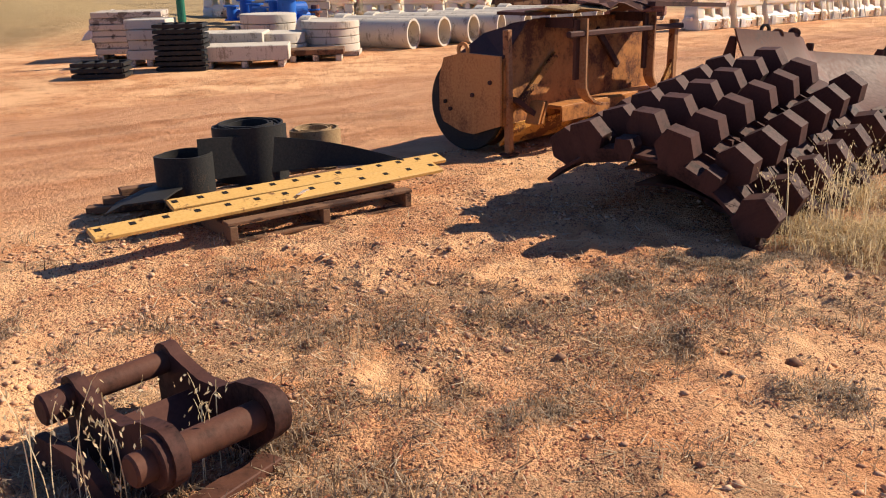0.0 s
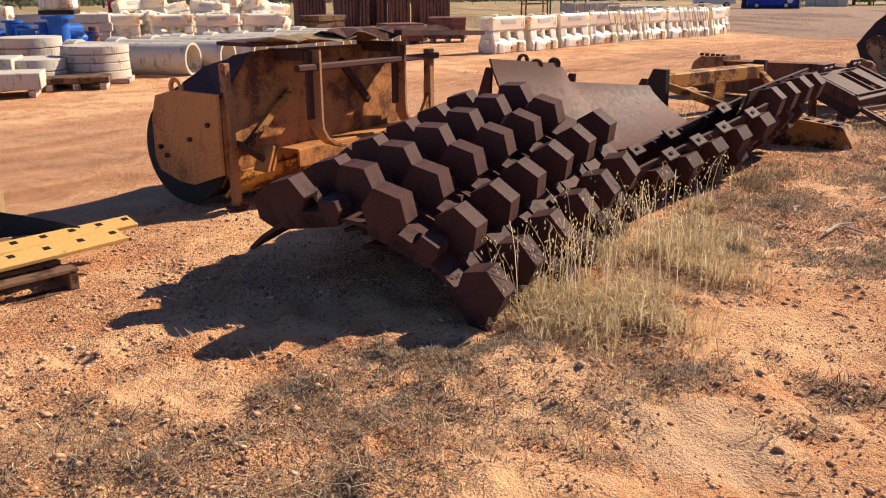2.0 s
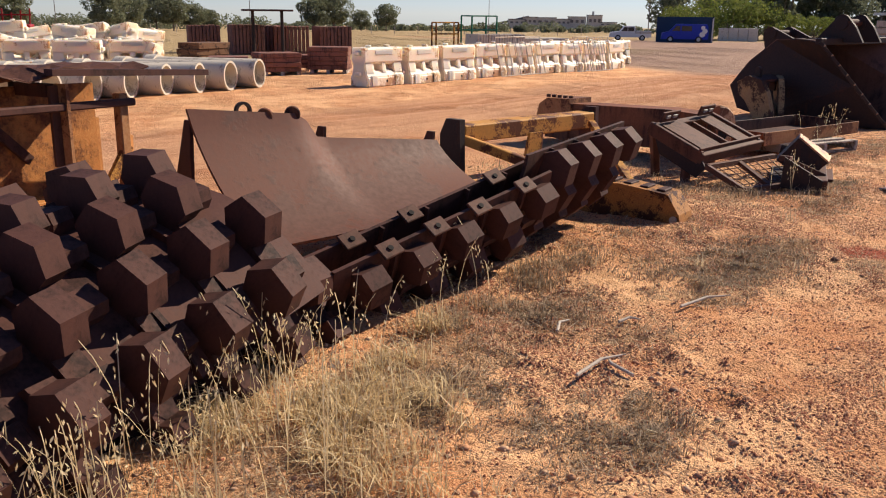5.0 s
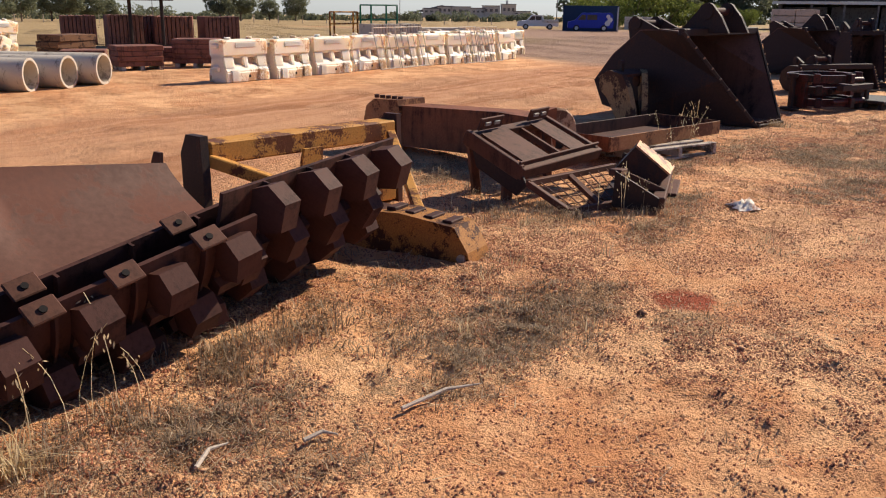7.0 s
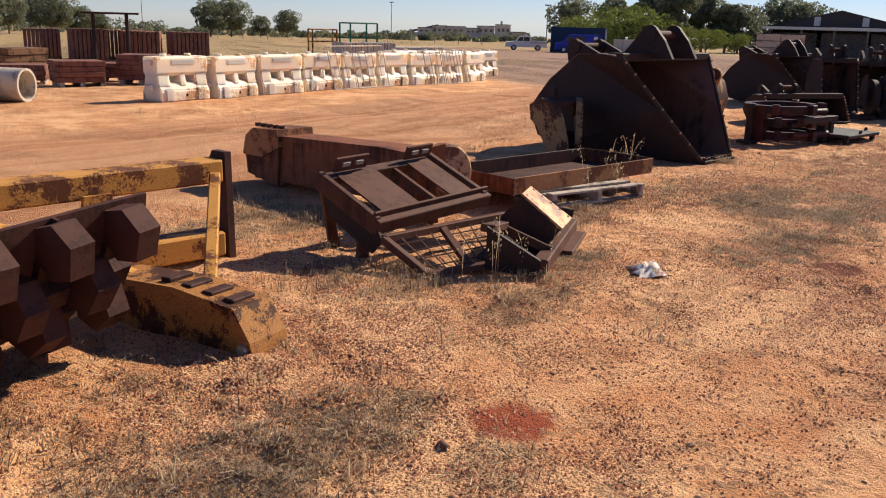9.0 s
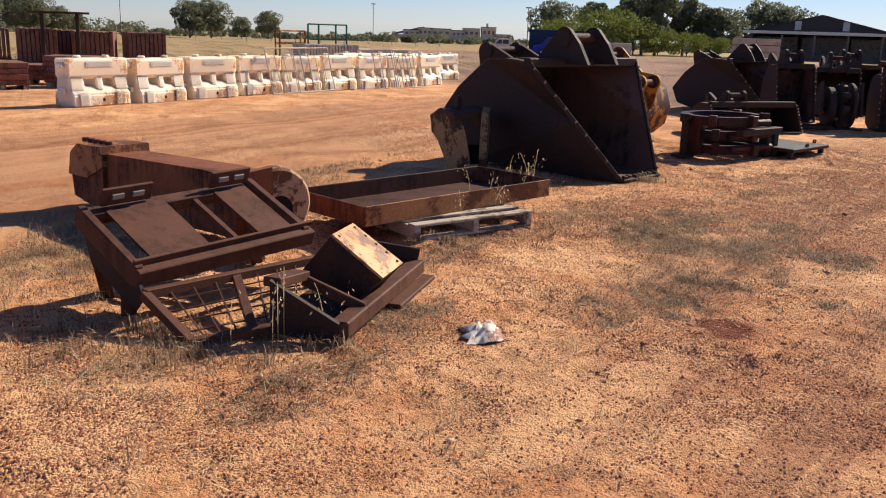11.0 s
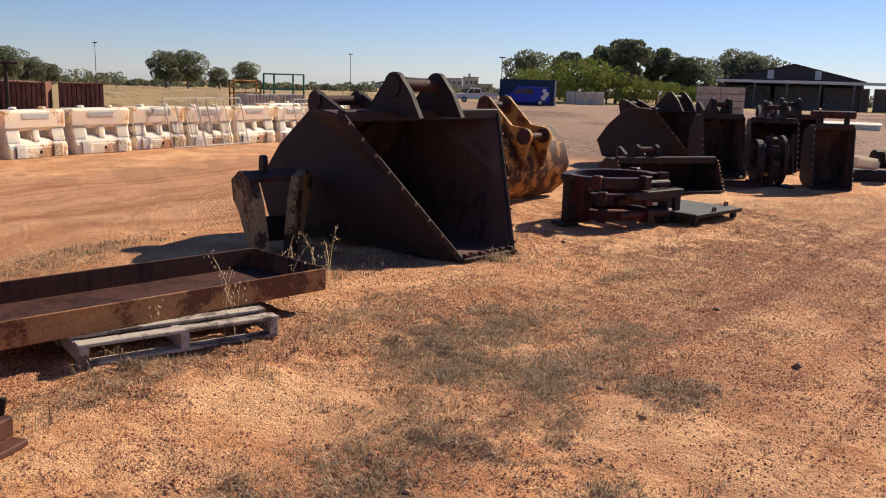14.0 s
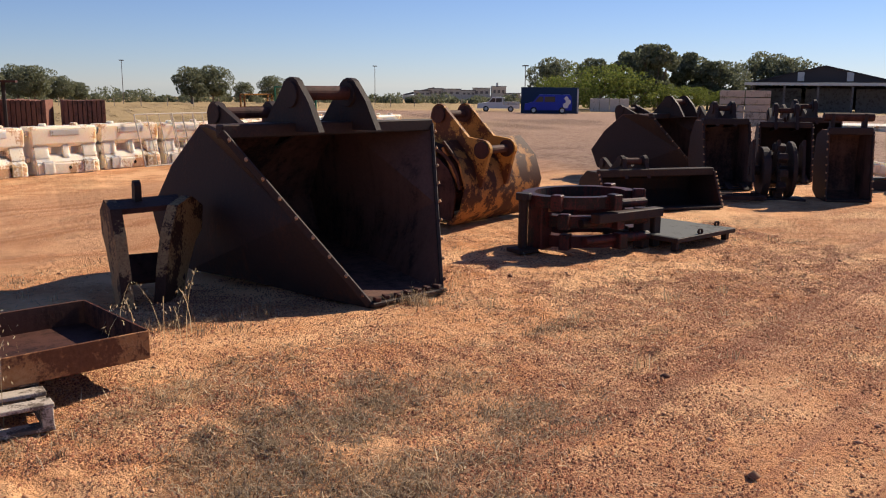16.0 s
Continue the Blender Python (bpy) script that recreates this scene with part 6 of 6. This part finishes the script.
LEAF = leaf_material("gum_leaves", (0.12, 0.135, 0.08), (0.25, 0.26, 0.16))
LEAF_BRIGHT = leaf_material("bright_bush_leaves", (0.1, 0.14, 0.03), (0.24, 0.26, 0.06))
BARK = worn("grey_bark", (0.16, 0.12, 0.09), (0.22, 0.17, 0.13), (0.1, 0.07, 0.05), 0.55, 0.9)


def leaves(clumps, per, size, seed):
    """Many small leaf quads round the given clumps (x, y, z, radius)."""
    r = np.random.RandomState(seed)
    pts = []
    for x, y, z, rad in clumps:
        d = r.normal(size=(per, 3))
        d /= np.linalg.norm(d, axis=1)[:, None]
        d *= rad * r.uniform(0.55, 1.0, (per, 1)) ** 0.6
        d[:, 2] *= 0.8
        pts.append(d + (x, y, z))
    c = np.concatenate(pts)
    n = len(c)
    u = r.normal(size=(n, 3))
    u /= np.linalg.norm(u, axis=1)[:, None]
    w = np.cross(u, r.normal(size=(n, 3)))
    w /= np.linalg.norm(w, axis=1)[:, None]
    s = size * r.uniform(0.6, 1.4, (n, 1))
    u, w = u * s, w * s * 0.55
    v = np.stack([c - u, c - w, c + u, c + w], 1).reshape(-1, 3)
    me = bpy.data.meshes.new("crown")
    me.from_pydata(v.tolist(), [], np.arange(4 * n).reshape(-1, 4).tolist())
    return me


def tree(h, spread, seed, label, material=None, trunk=0.35, per=260, n=16):
    r = random.Random(seed)
    t = thing("tree", label, "tree", (0, 0, 0), 0, "trees round the yard")
    bm = rod((0, 0, -0.3), (0.1 * h * 0.1, 0, h * 0.5), h * 0.028, 8, h * 0.018)
    tips = []
    for i in range(6):
        a = i * 1.05 + r.uniform(-0.3, 0.3)
        q = (math.cos(a) * spread * 0.32, math.sin(a) * spread * 0.32, h * r.uniform(0.6, 0.85))
        rod((0, 0, h * trunk), q, h * 0.013, 6, h * 0.006, bm)
        tips.append(q)
    part("trunk", bm, BARK, t)
    cl = [(*q, spread * r.uniform(0.15, 0.24)) for q in tips]
    for i in range(n):
        a, k = r.uniform(0, 6.28), r.uniform(0.1, 0.42) * spread
        z = h * r.uniform(trunk + 0.1, 0.92)
        cl.append((math.cos(a) * k * (1.15 - z / h * 0.5), math.sin(a) * k * (1.15 - z / h * 0.5), z, spread * r.uniform(0.1, 0.2)))
    me = leaves(cl, per, h * 0.028, seed)
    me.materials.append(material or LEAF)
    ob = new("crown", me)
    ob.parent = t
    return t


def place(t, az, d, scale=1.0, rz=0.0, copy=True):
    x, y = bearing(az, d)
    m = pose(x, y, float(ground_z(x, y)), 0, 0, rz)
    if copy:
        ob = copy_thing(t, m)
        ob.scale = (scale, scale, scale)
        return ob
    t.matrix_basis = m
    t.scale = (scale, scale, scale)
    return t


gum = tree(8.0, 9.5, 11, "dark green gum tree with an open crown", None, 0.2, 300, 20)
gum2 = tree(9.0, 6.5, 12, "tall dark green gum tree with a narrow crown", None, 0.22, 300, 20)
bush = tree(4.5, 8.5, 13, "broad bright olive-green bushy tree", LEAF_BRIGHT, 0.12)
place(gum, 5.6, 185, 0.85, 0, False)
place(gum2, 35.0, 128, 1.0, 0, False)
place(bush, 31.6, 118, 1.25, 0, False)
for az, d, s, rz in ((6.9, 188, 0.9, 70), (8.8, 200, 0.55, 20), (10.5, 205, 0.72, 130), (-4.2, 185, 0.85, 40), (-6.0, 170, 0.8, 200), (-7.5, 160, 0.8, 300),
                     (-12.5, 175, 0.9, 10), (-14.5, 170, 1.0, 90), (-17.0, 180, 0.8, 170), (-3.3, 176, 0.8, 130), (-1.9, 186, 0.62, 220), (-0.9, 190, 0.5, 15), (28.6, 150, 0.95, 60), (39.0, 140, 0.85, 250), (41.5, 150, 1.05, 20), (43.0, 150, 0.95, 100)):
    place(gum, az, d, s, rz)
for az, d, s, rz in ((31.0, 140, 0.85, 30), (33.0, 138, 0.95, 80), (34.2, 134, 1.05, 160), (36.8, 140, 0.95, 140), (38.2, 138, 0.8, 10)):
    place(gum2, az, d, s, rz)
for az, d, s, rz in ((29.2, 122, 0.95, 60), (33.6, 122, 1.05, 120), (30.2, 130, 0.8, 10), (35.2, 126, 0.75, 200), (37.0, 128, 0.7, 280), (38.8, 132, 0.6, 320), (41.0, 140, 0.6, 40)):
    place(bush, az, d, s, rz)


def scrub():
    r = random.Random(5)
    cl = []
    for az in np.arange(-40, 75, 0.32):
        d = r.uniform(225, 270)
        x, y = bearing(az, d)
        z = float(ground_z(x, y))
        hh = r.uniform(1.1, 2.3) * (1.6 if az < 3 else 1.0)
        for k in range(2):
            cl.append((x + r.uniform(-2, 2), y + r.uniform(-3, 3), z + hh * r.uniform(0.2, 0.8), hh * 0.75))
    me = leaves(cl, 100, 0.34, 9)
    me.materials.append(LEAF)
    tagged(new("scrub_belt", me), "low belt of dark green scrub along the horizon", "scrub", kind="stuff")


scrub()


# ---- loose cover of the ground ----


def island_material(name, colours, rough=0.9, thin=False):
    k = Nodes(name)
    isl = k.t.nodes.new("ShaderNodeNewGeometry").outputs["Random Per Island"]
    ramp = k.t.nodes.new("ShaderNodeValToRGB")
    el = ramp.color_ramp.elements
    while len(el) < len(colours):
        el.new(0.5)
    for i, c in enumerate(colours):
        el[i].position = i / (len(colours) - 1)
        el[i].color = (*c, 1)
    k.put(ramp.inputs[0], isl)
    k.finish(ramp.outputs[0], rough, 0.0, None, 0.01, 0.2)
    return through_light(k, ramp.outputs[0]) if thin else k.m


STRAW = island_material("dry_straw", [(0.22, 0.13, 0.07), (0.84, 0.65, 0.4), (0.42, 0.28, 0.15), (0.9, 0.75, 0.5), (0.12, 0.07, 0.04)], thin=True)
GREYWEED = island_material("grey_dead_weed", [(0.22, 0.14, 0.085), (0.46, 0.33, 0.21), (0.11, 0.07, 0.045), (0.66, 0.51, 0.35)], thin=True)
DARKWEED = island_material("dark_grey_weed", [(0.17, 0.12, 0.08), (0.4, 0.3, 0.2), (0.1, 0.065, 0.042), (0.6, 0.48, 0.34), (0.28, 0.2, 0.13)], thin=True)
OATS = island_material("bleached_oat_heads", [(0.7, 0.52, 0.28), (0.85, 0.7, 0.44), (0.5, 0.35, 0.17)], thin=True)
GOLD = island_material("golden_dry_grass", [(0.66, 0.46, 0.22), (0.88, 0.7, 0.41), (0.4, 0.26, 0.12), (0.92, 0.76, 0.49), (0.26, 0.17, 0.08)], thin=True)
GRIT = island_material("ironstone_grit", [(0.25, 0.08, 0.045), (0.42, 0.17, 0.09), (0.15, 0.05, 0.032), (0.7, 0.4, 0.22), (0.3, 0.11, 0.06)])
CLOD = island_material("dirt_clods", [(0.52, 0.26, 0.135), (0.66, 0.38, 0.21), (0.38, 0.18, 0.1), (0.72, 0.46, 0.28), (0.3, 0.17, 0.11)])
ROCK = island_material("grey_rocks", [(0.2, 0.1, 0.06), (0.28, 0.16, 0.1), (0.32, 0.2, 0.12)])

RNG = np.random.RandomState(77)


def link_stuff(name, verts, faces, material, label, category):
    me = bpy.data.meshes.new(name)
    nv, k = len(verts), faces.shape[1]
    me.vertices.add(nv)
    me.vertices.foreach_set("co", np.ascontiguousarray(verts, dtype=np.float32).ravel())
    me.loops.add(faces.size)
    me.loops.foreach_set("vertex_index", faces.ravel().astype(np.int32))
    me.polygons.add(len(faces))
    me.polygons.foreach_set("loop_start", np.arange(0, faces.size, k, dtype=np.int32))
    me.update(calc_edges=True)
    me.materials.append(material)
    return tagged(new(name, me), label, category, kind="stuff")


def scattered(n, lo, hi, weight):
    x, y = RNG.uniform(lo[0], hi[0], n), RNG.uniform(lo[1], hi[1], n)
    keep = RNG.rand(n) < weight(x, y)
    return x[keep], y[keep]


def straws(name, x, y, length, width, lift, material, label):
    n = len(x)
    z = ground_z(x, y)
    a = RNG.uniform(0, 2 * np.pi, n)
    ln = length * RNG.uniform(0.4, 1.5, n)
    d = np.stack([np.cos(a) * ln, np.sin(a) * ln, ln * RNG.uniform(lift[0], lift[1], n)], 1)
    s = np.stack([-np.sin(a), np.cos(a), RNG.uniform(-0.5, 0.5, n)], 1) * (width * RNG.uniform(0.6, 1.5, n))[:, None]
    c = np.stack([x, y, z + 0.002], 1)
    v = np.stack([c - s, c + s, c + d + s * 0.4, c + d - s * 0.4], 1)
    link_stuff(name, v.reshape(-1, 3), np.arange(4 * n).reshape(-1, 4), material, label, "dry grass")


def tufts(name, x, y, height, blades, material, label, spread=0.05, width=0.0022, sprawl=0.7):
    n = len(x)
    xx, yy = np.repeat(x, blades), np.repeat(y, blades)
    hh = np.repeat(height * RNG.uniform(0.5, 1.3, n), blades) * RNG.uniform(0.5, 1.15, n * blades)
    xx = xx + RNG.normal(0, spread, n * blades)
    yy = yy + RNG.normal(0, spread, n * blades)
    k = n * blades
    a = RNG.uniform(0, 2 * np.pi, k)
    lean = RNG.uniform(0.05, sprawl, k)
    c = np.stack([xx, yy, ground_z(xx, yy) - 0.005], 1)
    side = np.stack([-np.sin(a), np.cos(a), np.zeros(k)], 1) * (width * RNG.uniform(0.6, 1.4, k))[:, None]
    out = np.stack([np.cos(a) * lean, np.sin(a) * lean, np.ones(k)], 1)
    m = c + out * (hh * 0.55)[:, None] * (0.6, 0.6, 1.0)
    tip = c + out * hh[:, None] - np.stack([np.zeros(k), np.zeros(k), hh * np.minimum(lean * 0.35, 0.6)], 1)
    v = np.stack([c - side, c + side, m + side * 0.8, m - side * 0.8, tip + side * 0.3, tip - side * 0.3], 1)
    i = (np.arange(k) * 6)[:, None]
    f = np.concatenate([i + np.array([[0, 1, 2, 3]]), i + np.array([[3, 2, 4, 5]])])
    link_stuff(name, v.reshape(-1, 3), f, material, label, "dry grass")


def stones(name, x, y, lo, hi, material, label, flat=0.6):
    n = len(x)
    r = lo * (hi / lo) ** (RNG.rand(n) ** 2.2)
    base = np.array([(1, 0, 0), (0.3, 0.95, 0), (-0.8, 0.6, 0), (-0.8, -0.6, 0), (0.3, -0.95, 0), (0, 0, 1), (0, 0, -0.6)], float)
    faces = np.array([(0, 1, 5), (1, 2, 5), (2, 3, 5), (3, 4, 5), (4, 0, 5), (1, 0, 6), (2, 1, 6), (3, 2, 6), (4, 3, 6), (0, 4, 6)])
    v = base[None] * RNG.uniform(0.65, 1.25, (n, 7, 3)) + RNG.normal(0, 0.12, (n, 7, 3))
    a = RNG.uniform(0, 6.28, n)
    ca, sa = np.cos(a)[:, None], np.sin(a)[:, None]
    vx, vy = v[..., 0] * ca - v[..., 1] * sa, v[..., 0] * sa + v[..., 1] * ca
    v = np.stack([vx, vy, v[..., 2] * flat], -1) * r[:, None, None]
    v[..., 0] += x[:, None]
    v[..., 1] += y[:, None]
    v[..., 2] += (ground_z(x, y) + r * flat * 0.3)[:, None]
    f = (faces[None] + (np.arange(n) * 7)[:, None, None]).reshape(-1, 3)
    link_stuff(name, v.reshape(-1, 3), f, material, label, "stones")


LO, HI = (-3.5, 1.8), (17.5, 15.5)


def yard(x, y):
    across = -0.582 * x + 0.813 * y
    return (across < 6.2) & (across > -4.5)


def band(x, y):
    """The ground along the walk that is passed close by."""
    a = -0.55 * x + 0.835 * y
    return ((a > 0.9) | ((x > 8.5) & (a > -1.8))) & (a < 5.5)


def grit(name, x, y, lo, hi, material, label):
    n = len(x)
    r = RNG.uniform(lo, hi, n)
    a = RNG.uniform(0, 1.57, n)
    v = np.zeros((n, 5, 3))
    for i in range(4):
        rr = r * RNG.uniform(0.7, 1.3, n)
        v[:, i, 0] = x + rr * np.cos(a + 1.57 * i)
        v[:, i, 1] = y + rr * np.sin(a + 1.57 * i)
    v[:, 4, 0], v[:, 4, 1] = x + RNG.normal(0, 0.3, n) * r, y + RNG.normal(0, 0.3, n) * r
    z = ground_z(x, y)
    v[:, :4, 2] = (z - 0.001)[:, None]
    v[:, 4, 2] = z + r * RNG.uniform(0.7, 1.3, n)
    f = (np.array([(0, 1, 4), (1, 2, 4), (2, 3, 4), (3, 0, 4)])[None] + (np.arange(n) * 5)[:, None, None]).reshape(-1, 3)
    link_stuff(name, v.reshape(-1, 3), f, material, label, "stones")


x, y = scattered(2000000, LO, HI, lambda x, y: band(x, y) * (1 - 0.6 * bare(x, y)) * np.clip(value_noise(x, y, 0.11, 45) * 1.5 - 0.1, 0, 1) * (0.28 + 0.72 * grit_cover(x, y)) * np.where(x < 4, 0.3, 1.0))
grit("gravel", x, y, 0.003, 0.0095, GRIT, "scattered dark red ironstone grit")
x, y = scattered(260000, LO, HI, lambda x, y: yard(x, y) * (1 - bare(x, y)) * np.where(x < 2.2, 0.9, np.where(x < 5, 0.3, 0.04)) * np.clip(value_noise(x, y, 0.9, 42) * 1.6 + value_noise(x, y, 0.3, 44) * 0.9 - 0.85, 0.03, 1))
stones("dirt_clods", x, y, 0.005, 0.026, CLOD, "crumbled orange dirt clods", 0.5)
x, y = scattered(420, LO, HI, lambda x, y: yard(x, y) * np.where(x < 2.2, 0.9, 0.03))
stones("loose_rocks", x, y, 0.015, 0.045, ROCK, "a few brown rocks on the dirt", 0.7)
x, y = scattered(420000, LO, HI, lambda x, y: yard(x, y) * np.maximum(np.where(x < 5, 0.22, 0.06), np.maximum(0.45 * mat_mask(x, y), 0.7 * patches(x, y))) * (1 - 0.85 * bare(x, y)) * 0.75)
straws("straw_litter", x, y, 0.055, 0.002, (0.0, 0.5), STRAW, "trampled dry straw litter on the dirt")
x, y = scattered(120000, LO, HI, lambda x, y: yard(x, y) * np.maximum(0.06 * mat_mask(x, y), patches(x, y)) * (1 - bare(x, y)) * 0.5)
tufts("dead_weed", x, y, 0.045, 10, GREYWEED, "low grey dead weed in patches", 0.035, 0.002, 2.2)
x, y = scattered(700000, LO, HI, lambda x, y: yard(x, y) * mats(x, y) * 0.7)
tufts("weed_mat", x, y, 0.03, 9, DARKWEED, "grey-brown mats of dead creeping weed", 0.03, 0.002, 2.4)
x, y = scattered(26000, LO, HI, lambda x, y: yard(x, y) * 0.05 * mat_mask(x, y))
tufts("dry_tufts", x, y, 0.09, 14, STRAW, "small dry grass tufts", 0.03)


x, y = scattered(60000, LO, HI, lambda x, y: yard(x, y) * (x < 6.5) * mat_mask(x, y) * np.clip(value_noise(x, y, 0.22, 71) * 5 - 2.7, 0, 1))
tufts("weed_clumps", x, y, 0.055, 14, GREYWEED, "low clumps of dead weed", 0.05, 0.0026, 2.0)


def strip(p, q, n, wide):
    u = RNG.rand(n)
    return p[0] + (q[0] - p[0]) * u + RNG.normal(0, wide, n), p[1] + (q[1] - p[1]) * u + RNG.normal(0, wide, n)


xs, ys = [], []
for p, q, n, wide in (((1.9, 4.72), (3.4, 6.15), 220, 0.15), ((2.3, 4.6), (3.4, 5.7), 260, 0.2), ((3.4, 6.1), (4.6, 7.0), 90, 0.1), ((4.6, 7.1), (5.4, 7.7), 50, 0.08),
                     ((-1.45, 2.3), (-0.85, 2.2), 50, 0.09), ((-0.7, 2.55), (-0.45, 2.75), 26, 0.08), ((7.3, 9.35), (8.2, 8.85), 80, 0.15), ((7.6, 9.5), (8.3, 9.5), 60, 0.15), ((6.9, 9.2), (7.4, 9.9), 60, 0.2),
                     ((9.2, 10.95), (10.5, 11.05), 40, 0.1), ((5.0, 9.2), (5.6, 9.6), 50, 0.15), ((10.3, 12.6), (11.6, 12.9), 30, 0.12), ((12.7, 12.85), (13.2, 13.05), 30, 0.06), ((6.7, 10.6), (7.4, 12.2), 90, 0.3)):
    a, b = strip(p, q, n, wide)
    xs.append(a)
    ys.append(b)
gx, gy = np.concatenate(xs), np.concatenate(ys)
keep = value_noise(gx, gy, 0.28, 61) + RNG.uniform(-0.1, 0.1, len(gx)) > 0.44
tall = keep & (gx > 1.5) & (gx < 3.9) & (gy < 6.7)
tufts("golden_grass", gx[tall], gy[tall], 0.14, 34, GOLD, "golden dry grass standing against the padfoot shells", 0.05, 0.0024, 1.5)
keep &= ~tall
tufts("dry_grass", gx[keep], gy[keep], 0.085, 24, GREYWEED, "dry yellow grass along the scrap steel", 0.05, 0.0024, 1.5)


def oats():
    bases = []
    for p, q, n, wide in (((1.95, 4.7), (3.3, 6.1), 70, 0.12), ((2.4, 4.75), (3.2, 5.5), 45, 0.2), ((3.85, 6.55), (4.3, 6.9), 8, 0.05), ((-1.2, 2.25), (-0.9, 2.2), 14, 0.08), ((-0.75, 2.4), (-0.7, 2.6), 5, 0.05), ((10.6, 12.2), (11.2, 12.5), 9, 0.12), ((7.9, 9.0), (8.2, 9.2), 8, 0.1), ((5.0, 9.1), (5.3, 9.3), 8, 0.1), ((9.9, 11.0), (10.6, 11.9), 8, 0.1)):
        a, b = strip(p, q, n, wide)
        bases += list(zip(a, b))
    stems, heads = [], []
    for bx, by in bases:
        h, a, ln = RNG.uniform(0.28, 0.62), RNG.uniform(0, 6.28), RNG.uniform(0.05, 0.35)
        z0 = float(ground_z(bx, by))
        pts = [Vector((bx + math.cos(a) * ln * h * u * u, by + math.sin(a) * ln * h * u * u, z0 + h * (u - 0.16 * u ** 3))) for u in (0, 0.3, 0.6, 0.85, 1.0)]
        s = Vector((-math.sin(a), math.cos(a), 0)) * 0.0018
        for p, q in zip(pts, pts[1:]):
            stems.append([p - s, p + s, q + s, q - s])
        for k in range(RNG.randint(5, 11)):
            c = pts[2].lerp(pts[4], RNG.rand()) + Vector(RNG.normal(0, 0.02, 3))
            d = Vector(RNG.normal(0, 0.4, 3)) + Vector((0, 0, -0.9))
            d = d.normalized() * RNG.uniform(0.018, 0.03)
            w = d.cross(Vector(RNG.normal(0, 1, 3))).normalized() * 0.0042
            heads.append([c, c + d * 0.5 + w, c + d, c + d * 0.5 - w])
    v = np.array([[tuple(p) for p in quad] for quad in stems + heads]).reshape(-1, 3)
    link_stuff("wild_oats", v, np.arange(len(v)).reshape(-1, 4), OATS, "bleached wild oat stalks with seed heads", "dry grass")


oats()
